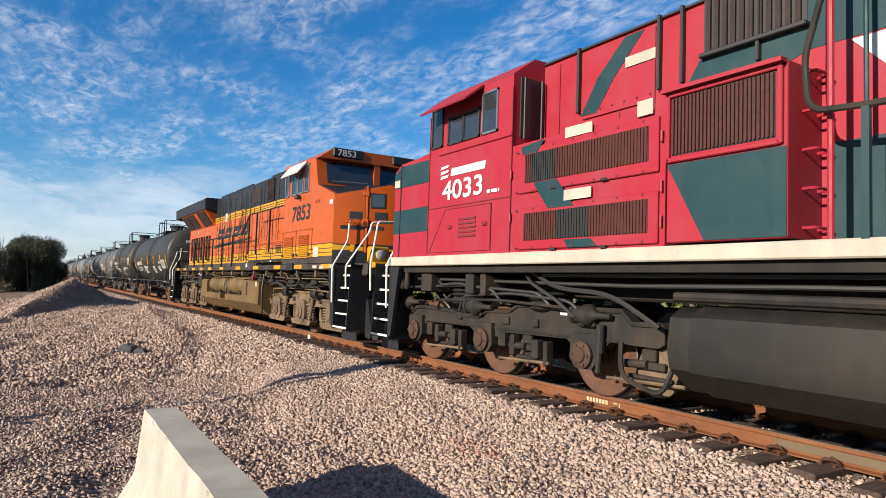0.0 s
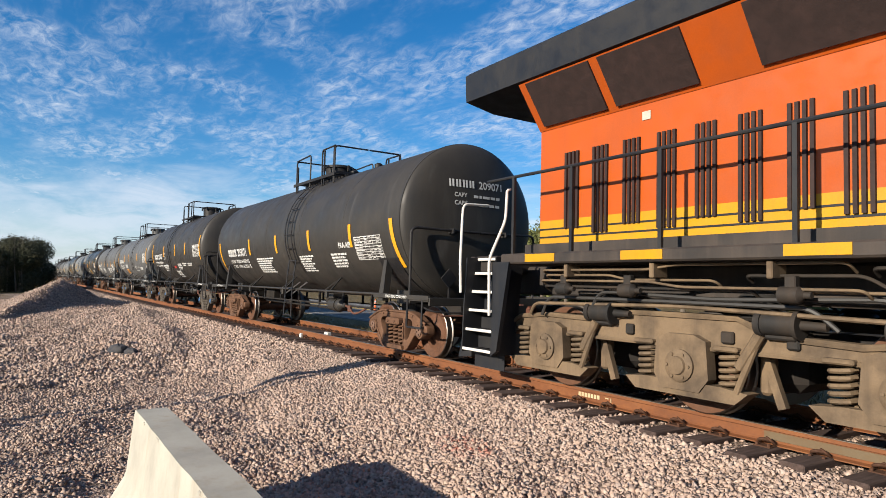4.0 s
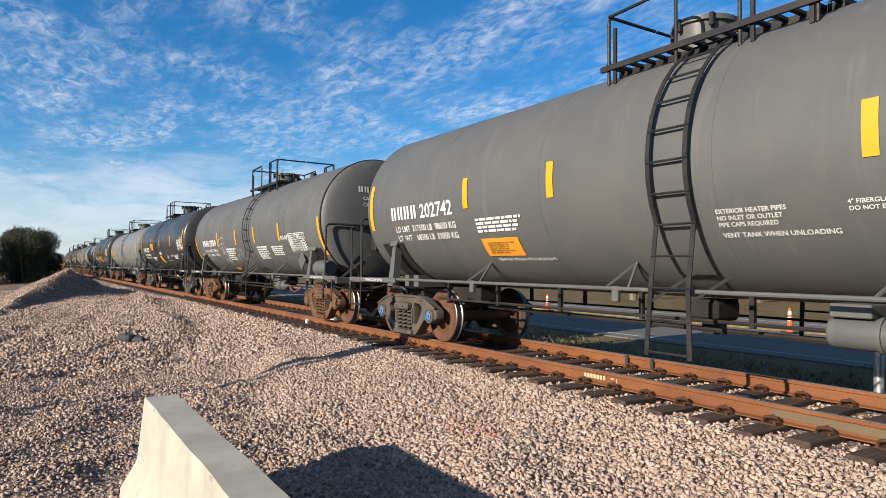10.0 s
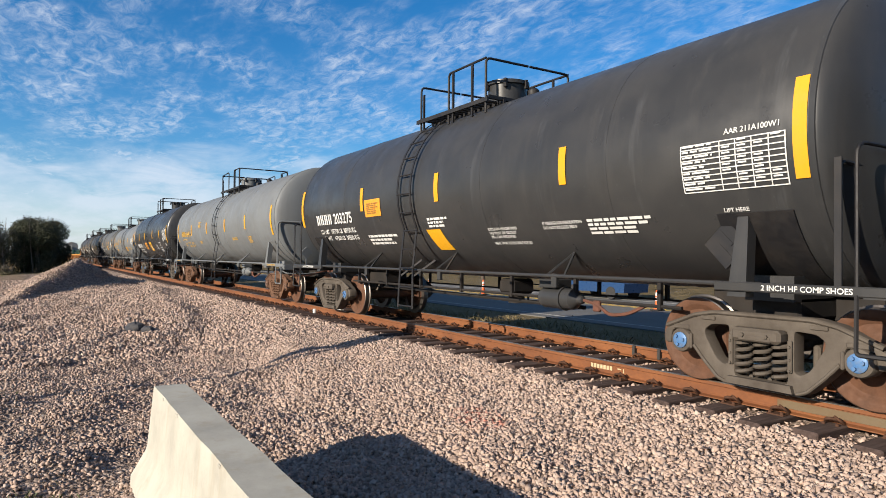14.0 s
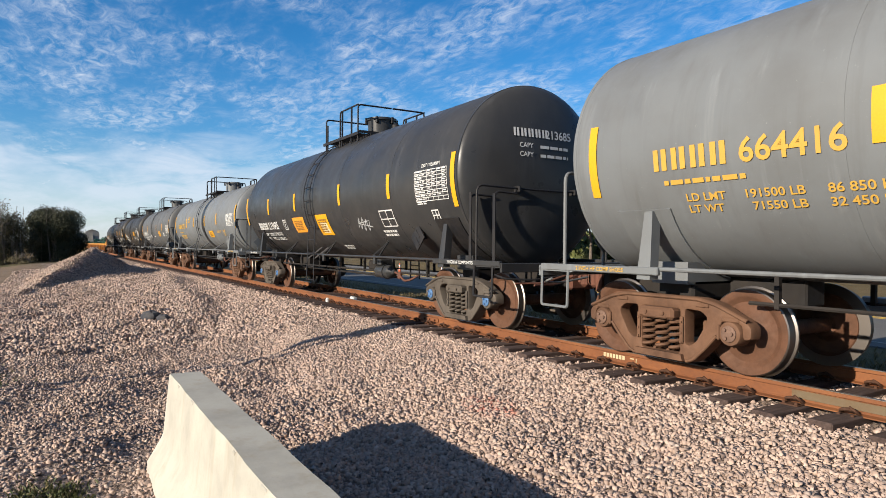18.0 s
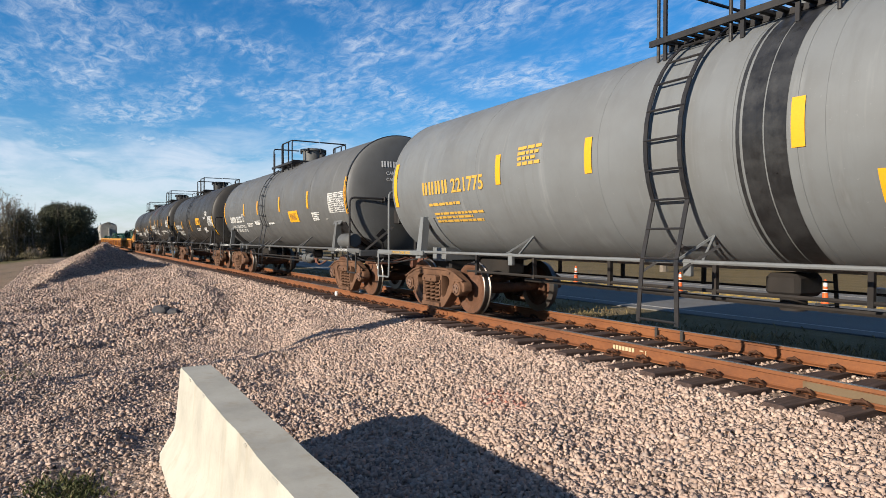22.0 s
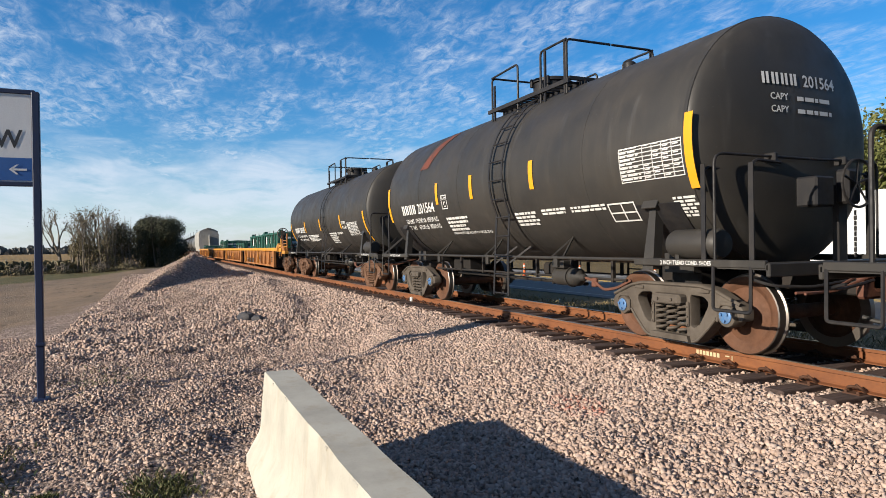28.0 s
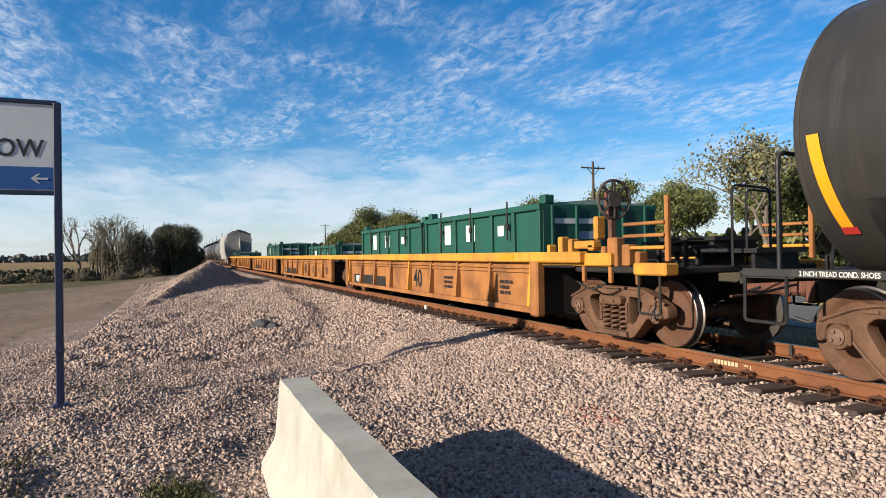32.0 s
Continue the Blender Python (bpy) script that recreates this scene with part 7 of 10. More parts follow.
    b.box((X(-14.32), -0.80, 4.45), (0.20, 0.80, 0.23), 0.03)
    part("number_board", b, LOCOBLACK, car)
    b = B()
    vs, fs = text_shape("7853", 0.24)
    b.add([(X(-14.215), -1.10 + vx * 1.05, 4.375 + vy * 0.9) for vx, vy, _ in vs], fs)
    part("board_number", b, WHITE, car)
    b = B()
    b.box((X(-14.32), 0.80, 4.45), (0.20, 0.80, 0.23), 0.03)
    part("number_board", b, LOCOBLACK, car)
    # side windows, frames, visor
    for u0, u1, z0, z1 in ((-16.56, -16.26, 3.53, 4.19), (-16.06, -15.64, 3.53, 4.06), (-15.62, -15.21, 3.53, 4.06), (-15.12, -14.82, 3.53, 4.20)):
        b = B()
        b.box((X((u0 + u1) / 2), -1.543, (z0 + z1) / 2), (u1 - u0, 0.012, z1 - z0), 0.004)
        w = part("window", b, GLASS, car)
        b = B()
        for a, c in ((u0, u0 + 0.03), (u1 - 0.03, u1)):
            b.box((X((a + c) / 2), -1.55, (z0 + z1) / 2), (0.035, 0.03, z1 - z0 + 0.03))
        for z in (z0, z1):
            b.box((X((u0 + u1) / 2), -1.55, z), (u1 - u0 + 0.03, 0.03, 0.035))
        part("window_frame", b, CHROME, w)
    b = B()
    b.prism([(-1.55, 4.26), (-1.78, 3.98), (-1.795, 3.995), (-1.56, 4.30)], X(-16.30), X(-15.02), "x")
    part("sun_visor", b, RAILWHITE, car, "white sun visor")
    part("cab_number", fitted("7853", X(-15.98), X(-14.70), 2.83, 3.22, -1.546, 0.10), LOCOBLACK, car)
    b = B()
    for z in (2.59,):
        b.box((X(-15.58), -1.544, z), (2.2, 0.014, 0.018))
    for u in (-16.62, -15.60, -14.49):
        b.box((X(u), -1.544, 2.21), (0.018, 0.014, 0.76))
    part("vent_door_seam", b, DARKORANGE, car)
    for u0, u1 in ((-16.50, -15.80), (-15.40, -14.70)):
        for i in range(13):
            z = 1.89 + i * 0.045
            b = B()
            b.prism([(-1.541, z), (-1.572, z + 0.004), (-1.572, z + 0.012), (-1.541, z + 0.032)], X(u0), X(u1), "x")
            part("vent_slat", b, LOCOYELLOW if z < 2.18 else ORANGE, car)
        for u in (u0 - 0.05, u1 + 0.07):
            b = B()
            b.lathe([(0, 0.04), (0.03, 0.04), (0.035, 0.02)], 12, Matrix.Translation((X(u), -1.545, 1.98)) @ Matrix.Rotation(radians(-90), 4, "Z"))
            part("door_latch", b, CABDARK, car)
    for u, z, w, q, m in ((-13.37, 3.13, 0.18, 0.10, WHITE), (-14.20, 2.03, 0.31, 0.24, SILLWHITE), (-14.22, 1.675, 0.26, 0.07, SILLWHITE), (-13.80, 1.665, 0.24, 0.07, SILLWHITE), (-13.24, 1.68, 0.10, 0.09, SILLWHITE), (-17.6, 1.86, 0.12, 0.05, SILLWHITE), (-20.0, 1.76, 0.14, 0.11, WHITE)):
        b = B()
        b.box((X(u), -1.547, z), (w, 0.008, q))
        part("notice", b, m, car)
    for u in (-14.30, -14.14):
        b = B()
        b.box((X(u), -1.548, 3.22), (0.10, 0.02, 0.06), 0.008)
        part("step_light", b, DARKORANGE, car)
    b = B()
    b.box((X(-15.94), -1.56, 1.69), (0.46, 0.05, 0.19), 0.01)
    part("jacking_pad", b, LOCOBLACK, car)
    b = B()
    b.box((X(-15.4), -1.62, 3.42), (0.12, 0.14, 0.10), 0.02)
    part("mirror_bracket", b, CABDARK, car)
    # walkway rails
    for t in (-1, 1):
        b = B()
        b.pipe(rounded([(X(-32.6), t * 1.48, 2.80), (X(-20.9), t * 1.48, 2.80), (X(-20.15), t * 1.48, 3.36), (X(-16.8), t * 1.48, 3.36)], 0.15), 0.022, 8)
        part("walkway_rail", b, LOCOBLACK, car)
        for u in (-32.0, -30.9, -29.6, -28.2, -26.5, -25.0, -23.5, -22.1, -20.16, -19.34, -18.04):
            b = B()
            b.box((X(u), t * 1.48, 2.24 if u < -21 else 2.74), (0.045, 0.04, 1.12 if u < -21 else 1.26))
            part("rail_post", b, LOCOBLACK, car)
        stair(car, X(-12.98), X(-12.26), t, LOCOBLACK, 1)
        stair(car, X(-33.05), X(-32.35), t, LOCOBLACK, -1)
    loco_end(car, X(-12.1), 1, LOCOBLACK)
    loco_end(car, X(-33.3), -1, LOCOBLACK)
    b = B()
    b.box((X(-12.05), 0, 1.72), (0.30, 2.3, 0.13), 0.03)
    part("anticlimber", b, LOCOYELLOW, car)
    for y in (-0.95, 0.95):
        b = B()
        b.box((X(-12.14), y, 1.94), (0.24, 0.42, 0.34), 0.03)
        part("ditch_light_box", b, LOCOYELLOW, car)
        for d in (-0.1, 0.12):
            b = B()
            b.box((X(-11.98), y * 0.45 + d, 2.25), (0.06, 0.05, 0.75), 0.01)
            part("end_post", b, LOCOYELLOW, car)
        b = B()
        b.lathe([(0, 0.11), (0.03, 0.11), (0.05, 0.06)], 14, Matrix.Translation((X(-12.02), y, 1.94)))
        part("ditch_light", b, LENS, car)
    # fuel tank with two air reservoirs in its recess
    tank = B()
    sec = [(-1.50, 0.62), (-1.15, 0.30), (1.15, 0.30), (1.50, 0.62), (1.50, 0.64), (-1.50, 0.64)]
    tank.prism(sec, X(-26.45), X(-18.75), "x")
    part("fuel_tank", tank, GRIMEGOLD, car, "dusty tan fuel tank")
    for u0, u1 in ((-25.50, -23.37), (-22.70, -20.58)):
        tank = B()
        tank.prism([(-1.50, 0.635), (-1.50, 0.79), (-1.46, 0.82), (1.46, 0.82), (1.50, 0.79), (1.50, 0.635)], X(u0), X(u1), "x")
        part("tank_ledge", tank, GRIMEGOLD, car)
    for u0, u1 in ((-20.58, -18.75), (-26.45, -25.50)):
        tank = B()
        tank.prism([(-1.50, 0.635), (-1.50, 0.815), (-1.50, 1.24), (-1.44, 1.30), (1.44, 1.30), (1.50, 1.24), (1.50, 0.815), (1.50, 0.635)], X(u0), X(u1), "x")
        part("tank_end", tank, GRIMEGOLD, car)
    tank = B()
    tank.box((X(-23.0), 0.3, 1.05), (5.0, 2.3, 0.5))
    part("tank_back", tank, UNDER, car)
    for z in (0.62,):
        b = B()
        b.box((X(-22.6), -1.505, z), (7.6, 0.016, 0.022), 0.004)
        part("weld_seam", b, GRIMEGOLD, car)
    b = B()
    b.box((X(-19.0), -1.506, 1.2), (0.16, 0.01, 0.14))
    part("notice", b, SILLWHITE, car)
    tubes(car, "hose", [[(X(-22.95), -1.2, 1.3), (X(-23.0), -1.4, 1.2), (X(-22.92), -1.42, 0.95), (X(-22.9), -1.3, 0.85)], [(X(-23.1), -1.1, 1.35), (X(-22.9), -1.35, 1.38), (X(-22.7), -1.3, 1.2)]], HOSE, 0.025)
    for u0, u1 in ((-25.38, -23.22), (-22.80, -20.64)):
        n = u1 - u0
        b = B()
        b.lathe([(0, 0.06), (0.05, 0.21), (0.18, 0.285), (0.35, 0.29), (0.37, 0.30), (0.41, 0.30), (0.43, 0.29), (n - 0.43, 0.29), (n - 0.41, 0.30), (n - 0.37, 0.30), (n - 0.35, 0.29), (n - 0.18, 0.285), (n - 0.05, 0.21), (n, 0.06)], 28, Matrix.Translation((X(u0), -1.20, 1.12)))
        part("air_reservoir", b, GRIMEGOLD, car)
        for u in (u0 + 0.45, u1 - 0.45):
            b = B()
            b.prism([(X(u) - 0.16, 0.82), (X(u) + 0.16, 0.82), (X(u) + 0.10, 0.95), (X(u) - 0.10, 0.95)], -1.45, -0.95)
            part("reservoir_cradle", b, UNDER, car)
            b = B()
            b.lathe([(0, 0.296), (0.05, 0.296)], 28, Matrix.Translation((X(u) - 0.025, -1.20, 1.12)), cap=False)
            part("reservoir_strap", b, GRIMEGOLD, car)
    for u, w, z, q in ((-26.88, 0.30, 1.34, 0.50), (-26.55, 0.22, 1.30, 0.56)):
        b = B()
        b.box((X(u), -1.46, z), (w, 0.12, q), 0.015)
        case = part("cable_box", b, DARKFRAME, car)
        for k in range(3):
            b = B()
            b.box((X(u), -1.525, z + 0.15 - k * 0.15), (w * 0.6, 0.02, 0.07), 0.005)
            part("cable_socket", b, SILLWHITE if k == 0 else CABDARK, case)
    rngp = random.Random(9)
    for k in range(7):
        x_, y_ = X(-23.28) + 0.08 * k, -1.25 - 0.02 * (k % 3)
        b = B()
        b.pipe(rounded([(x_, y_, 1.42), (x_ + rngp.uniform(-0.05, 0.05), y_ - 0.05, 1.15), (x_ + rngp.uniform(-0.1, 0.1), y_ - 0.08, 0.90), (x_ + rngp.uniform(-0.12, 0.12), y_, 0.68)], 0.08), rngp.uniform(0.010, 0.020), 6)
        part("brake_pipe", b, (DUSTFRAME, HOSE, CASTGREY)[k % 3], car)
    part("peeled_paint", flat_poly([(X(-25.52), 3.50), (X(-25.30), 3.54), (X(-25.06), 3.50), (X(-25.02), 3.80), (X(-25.20), 3.86), (X(-25.50), 3.78)], -0.975, 0.004), SILLWHITE, car)
    part("peeled_paint", flat_poly([(X(-25.0), 3.74), (X(-22.6), 3.74), (X(-22.7), 3.79), (X(-23.1), 3.82), (X(-23.5), 3.78), (X(-23.9), 3.83), (X(-24.2), 3.79), (X(-24.6), 3.82), (X(-24.8), 3.79)], -0.971, 0.003), LOCOYELLOW, car)
    b = B()
    b.box((X(-20.0), -1.505, 1.05), (0.10, 0.03, 0.40), 0.01)
    part("fuel_gauge", b, DARKTANK, car)
    b = B()
    b.lathe([(0, 0.09), (0.10, 0.09)], 12, Matrix.Translation((X(-19.4), -1.42, 1.40)) @ Matrix.Rotation(radians(-90), 4, "Z"))
    part("fuel_filler", b, REDDULL, car)
    return car


def red_loco():
    mid = -1.10
    car = thing("locomotive", "red and teal diesel locomotive with a white sill", "locomotive", "locomotives of the train")
    CARS.append((car, mid))
    X = lambda u: u - mid
    loco_bogie(car, X(-7.95), (-2.08, -0.02, 2.12), DARKFRAME, 0.533, 5, True)
    loco_bogie(car, X(5.75), (-2.12, 0.02, 2.08), DARKFRAME, 0.533, 6, True)
    b = B()
    b.box((X(-0.85), 0, 1.44), (20.6, 1.3, 0.44), 0.03)
    b.box((X(-0.85), 0, 1.60), (19.6, 2.9, 0.10))
    part("frame", b, UNDER, car)
    b = B()
    b.box((X(-0.75), 0, 1.74), (19.5, 3.1, 0.16), 0.015)
    part("sill", b, SILLWHITE, car, "off-white sill")
    # nose, cab, cabinet and hood
    O = 1.53
    b = B()
    b.prism([(X(-10.37), 1.82), (X(-9.15), 1.82), (X(-9.15), 3.54), (X(-10.14), 3.50), (X(-10.37), 3.37)], -O, O)
    part("nose", b, LOCORED, car)
    for z0, z1 in ((3.07, 3.45), (2.24, 2.66)):
        part("teal_band", flat_poly([(X(-10.37), z0), (X(-9.15), z0), (X(-9.15), z1), (X(-10.15 if z1 > 3 else -10.37), z1), (X(-10.37), z1 - (0.12 if z1 > 3 else 0))], -O), TEAL, car)
    b = B()
    b.box((X(-10.13), -O - 0.01, 2.65), (0.016, 0.014, 1.66))
    part("nose_seam", b, CABDARK, car)
    b = B()
    b.box((X(-10.26), -O - 0.012, 3.15), (0.19, 0.008, 0.13))
    part("notice", b, SILLWHITE, car)
    for q in (-9.16, -6.95):
        b = B()
        b.box((X(q), -O - 0.003, 3.0), (0.016, 0.012, 2.3))
        part("cab_seam", b, DARKRED, car)
    b = B()
    b.box((X(-8.05), -O - 0.003, 2.60), (2.2, 0.012, 0.014))
    part("cab_seam", b, DARKRED, car)
    tubes(car, "grab_iron", [[(X(-10.0), -1.2, 3.5), (X(-10.0), -1.2, 3.66), (X(-9.35), -1.2, 3.68), (X(-9.35), -1.2, 3.52)]], LOCORED, 0.015)
    b = B()
    b.prism([(X(-9.16), 1.82), (X(-6.95), 1.82), (X(-6.95), 4.34), (X(-9.16), 4.34)], -O + 0.002, O - 0.002)
    part("cab", b, LOCORED, car)
    b = B()
    b.prism([(-O, 4.34), (-1.15, 4.62), (1.15, 4.62), (O, 4.34)], X(-9.16), X(-6.95), "x")
    part("cab_roof", b, LOCORED, car)
    for u0, u1, z0, z1 in ((-9.08, -8.77, 3.61, 4.24), (-8.58, -8.17, 3.60, 4.02), (-8.15, -7.74, 3.60, 4.02), (-7.65, -7.29, 3.60, 4.20)):
        b = B()
        b.box((X((u0 + u1) / 2), -O - 0.004, (z0 + z1) / 2), (u1 - u0, 0.012, z1 - z0), 0.004)
        w = part("window", b, GLASS, car)
        b = B()
        for a in (u0, u1):
            b.box((X(a), -O - 0.012, (z0 + z1) / 2), (0.03, 0.03, z1 - z0 + 0.03))
        for z in (z0, z1):
            b.box((X((u0 + u1) / 2), -O - 0.012, z), (u1 - u0 + 0.03, 0.03, 0.03))
        part("window_frame", b, CHROME if u0 > -8 else CABDARK, w)
    b = B()
    b.prism([(-O - 0.005, 4.32), (-1.86, 4.08), (-1.875, 4.10), (-O - 0.01, 4.36)], X(-8.95), X(-7.65), "x")
    part("sun_visor", b, LOCORED, car)
    b = B()
    b.box((X(-7.9), -O - 0.01, 3.48), (1.9, 0.03, 0.05), 0.01)
    part("rain_strip", b, LOCORED, car)
    part("cab_number", fitted("4033", X(-8.72), X(-7.61), 2.70, 3.01, -O - 0.012), WHITE, car)
    # the owner's mark in plain white shapes
    for i in range(3):
        part("emblem", flat_poly([(X(-8.80), 3.05 + i * 0.08), (X(-8.58), 3.07 + i * 0.08), (X(-8.55), 3.11 + i * 0.08), (X(-8.78), 3.10 + i * 0.08)], -O), WHITE, car)
    part("emblem", flat_poly([(X(-8.50), 3.08), (X(-7.58), 3.08), (X(-7.55), 3.20), (X(-8.47), 3.20)], -O), WHITE, car)
    b = B()
    b.add(*[[(X(-7.5) + x, -O - 0.012, 2.70 + y) for x, y, _ in flat_bars(1, 0.3, 0.08, random.Random(3))[0]], flat_bars(1, 0.3, 0.08, random.Random(3))[1]])
    part("stencil", b, WHITE, car)
    b = B()
    b.prism([(X(-9.06), 1.87), (X(-7.40), 1.87), (X(-7.40), 2.54), (X(-8.60), 2.54)], -O - 0.014, -O)
    part("access_door", b, LOCORED, car)
    b = B()
    b.beam((X(-9.08), -O - 0.008, 1.87), (X(-8.61), -O - 0.008, 2.55), 0.012, 0.014, (0, 1, 0))
    b.beam((X(-8.61), -O - 0.008, 2.55), (X(-7.39), -O - 0.008, 2.55), 0.012, 0.014, (0, 1, 0))
    b.beam((X(-7.39), -O - 0.008, 2.55), (X(-7.39), -O - 0.008, 1.87), 0.012, 0.014, (0, 1, 0))
    part("door_seam", b, DARKRED, car)
    for u in (-8.45, -7.52):
        b = B()
        b.box((X(u), -O - 0.025, 2.26), (0.09, 0.03, 0.06), 0.01)
        part("door_latch", b, DARKRED, car)
    part("door_louvre", slats(X(-8.21), X(-7.75), 2.07, 2.40, -O - 0.012, 5, False), DARKRED, car)
    b = B()
    b.box((X(-5.66), 0, 2.56), (2.58, 2 * O - 0.02, 1.48))
    part("cabinet", b, LOCORED, car)
    b = B()
    b.box((X(-5.6), -O - 0.008, 2.91), (2.32, 0.03, 0.60), 0.01)
    b.box((X(-5.6), -O - 0.008, 2.13), (2.32, 0.03, 0.56), 0.01)
    part("filter_frame", b, LOCORED, car)
    for z0, z1, t0, t1 in ((2.74, 3.12, -6.50, -6.02), (1.97, 2.33, -5.98, -5.42)):
        for u0, u1, m in ((-6.62, t0, FILTER), (t0, t1, FILTERTEAL), (t1, -4.57, FILTER)):
            part("filter_grille", slats(X(u0), X(u1), z0, z1, -O - 0.022, max(2, round((u1 - u0) / 0.045))), m, car)
        b = B()
        b.box((X(-5.595), -O - 0.012, (z0 + z1) / 2), (2.06, 0.03, z1 - z0))
        part("filter_mesh", b, FILTER, car)
    part("teal_flash", flat_poly([(X(-6.70), 3.24), (X(-6.25), 3.28), (X(-6.38), 3.13), (X(-6.68), 3.13)], -O - 0.02), TEAL, car)
    part("teal_flash", flat_poly([(X(-6.45), 2.73), (X(-6.0), 2.73), (X(-5.68), 2.36), (X(-6.15), 2.36)], -O - 0.02), TEAL, car)
    part("teal_flash", flat_poly([(X(-5.85), 1.95), (X(-5.40), 1.95), (X(-5.28), 1.85), (X(-5.78), 1.85)], -O - 0.02), TEAL, car)
    # blower box beside the hood
    b = B()
    b.box((X(-3.71), 0, 2.64), (1.27, 2 * O, 1.58), 0.01)
    part("blower_box", b, LOCORED, car)
    b = B()
    b.box((X(-3.73), -O - 0.002, 3.05), (1.10, 0.012, 0.60))
    part("grille_back", b, CABDARK, car)
    part("blower_grille", slats(X(-4.28), X(-3.18), 2.76, 3.34, -O - 0.012, 26), FILTER, car)
    b = B()
    b.prism([(X(-4.36), 3.40), (X(-3.08), 3.40), (X(-3.08), 3.44), (X(-4.36), 3.44)], -O - 0.10, -O)
    part("grille_hood", b, LOCORED, car)
    b = B()
    for z in (2.70, 3.38):
        b.box((X(-3.73), -O - 0.015, z), (1.2, 0.05, 0.05), 0.01)
    for u in (-4.32, -3.13):
        b.box((X(u), -O - 0.015, 3.04), (0.05, 0.05, 0.72), 0.01)
    part("grille_frame", b, LOCORED, car)
    part("teal_panel", flat_poly([(X(-4.34), 2.66), (X(-3.08), 2.66), (X(-3.08), 1.86), (X(-3.90), 1.86)], -O), TEAL, car)
    for u, z0, z1 in ((-6.62, 3.46, 4.50), (-5.52, 3.46, 3.62), (-4.98, 3.46, 4.50), (-2.0, 1.9, 4.5), (-0.9, 1.9, 4.5), (0.2, 1.9, 4.5)):
        b = B()
        b.box((X(u), -0.966, (z0 + z1) / 2), (0.012, 0.012, z1 - z0))
        part("panel_seam", b, DARKRED, car)
    for u, z, y in [(-6.80 + 0.36 * i, z, -O - 0.024) for i in range(7) for z in (3.185, 2.635, 2.385, 1.875)] + [(-6.05 + 0.20 * i, 3.70, -0.966) for i in range(6)]:
        b = B()
        b.box((X(u), y, z), (0.028, 0.012, 0.028), 0.006)
        part("bolt", b, DARKRED, car)
    for u in (-6.05, -5.2):
        for z in (2.62, 1.84):
            b = B()
            b.box((X(u), -O - 0.03, z), (0.10, 0.03, 0.035), 0.008)
            part("door_latch", b, CABDARK, car)
    for u, z in ((-4.40, 2.98), (-4.40, 2.08), (-4.40, 2.45), (-6.93, 2.30), (-6.93, 2.90)):
        b = B()
        b.rod((X(u), -O - 0.02, z - 0.06), (X(u), -O - 0.02, z + 0.06), 0.016, 6)
        part("hinge", b, LOCORED, car)
    b = B()
    b.rod((X(-2.78), -1.40, 1.82), (X(-2.78), -1.40, 4.45), 0.030, 8)
    part("hand_post", b, LOCORED, car)
    b = B()
    b.rod((X(-2.60), -1.18, 2.75), (X(-2.60), -1.18, 4.60), 0.022, 8)
    part("hand_post", b, TEAL, car)
    for z in (1.95, 2.30, 2.65, 3.0, 3.35):
        b = B()
        b.pipe(rounded([(X(-3.07), -1.3, z), (X(-2.95), -1.3, z), (X(-2.95), -1.05, z), (X(-3.07), -1.05, z)], 0.04), 0.015, 6)
        part("grab_iron", b, LOCORED, car)
    b = B()
    b.box((X(1.2), 0, 3.20), (16.4, 1.92, 2.72), 0.03)
    part("hood", b, LOCORED, car)
    b = B()
    b.prism([(-0.96, 4.56), (-0.80, 4.64), (0.80, 4.64), (0.96, 4.56)], X(-6.95), X(9.4), "x")
    part("hood_roof", b, LOCORED, car)
    part("teal_flash", flat_poly([(X(-6.20), 3.66), (X(-5.92), 3.66), (X(-5.62), 4.05), (X(-5.15), 4.52), (X(-5.45), 4.52), (X(-5.90), 4.12)], -0.96), TEAL, car)
    part("teal_flash", flat_poly([(X(-4.7), 3.42), (X(-4.35), 3.95), (X(-3.2), 3.95), (X(-3.2), 3.68), (X(-3.9), 3.42)], -0.96), TEAL, car)
    part("teal_flash", flat_poly([(X(-3.0), 1.84), (X(4), 1.84), (X(4), 2.85), (X(-3.0), 2.75)], -0.96), TEAL, car)
    part("teal_flash", flat_poly([(X(-3.2), 3.68), (X(-3.2), 4.54), (X(4), 4.54), (X(4), 3.68)], -0.96), TEAL, car)
    part("white_flash", flat_poly([(X(-2.82), 3.66), (X(-1.2), 3.66), (X(-1.2), 2.9), (X(-2.1), 2.9)], -0.966), WHITE, car)
    b = B()
    b.box((X(-3.76), -0.965, 4.26), (1.12, 0.02, 0.62), 0.004)
    part("grille_back", b, CABDARK, car)
    b = B()
    b.box((X(-3.76), -1.0, 3.93), (1.16, 0.10, 0.05), 0.01)
    part("grille_ledge", b, CABDARK, car)
    # rear door panel, its dark colour also holding the shade between cab and hood
    b = B()
    b.box((X(-6.94), -1.2, 3.88), (0.02, 0.42, 0.86), 0.004)
    part("cab_rear_door", b, CABDARK, car)
    for y in (-1.36, -1.05):
        b = B()
        b.rod((X(-6.90), y, 3.42), (X(-6.90), y, 4.30), 0.016, 6)
        part("grab_iron", b, CABDARK, car)
    b = B()
    b.box((X(1.2), -0.965, 4.575), (16.3, 0.03, 0.03), 0.006)
    part("roof_edge", b, CABDARK, car)
    part("roof_grille", slats(X(-4.3), X(-3.23), 3.97, 4.55, -0.985, 11), GRILLE, car)
    for u in (-6.22, -4.90, -4.58, -3.68):
        b = B()
        b.box((X(u), -0.995, 4.15), (0.04, 0.07, 0.9), 0.01)
        part("hood_rib", b, CABDARK, car)
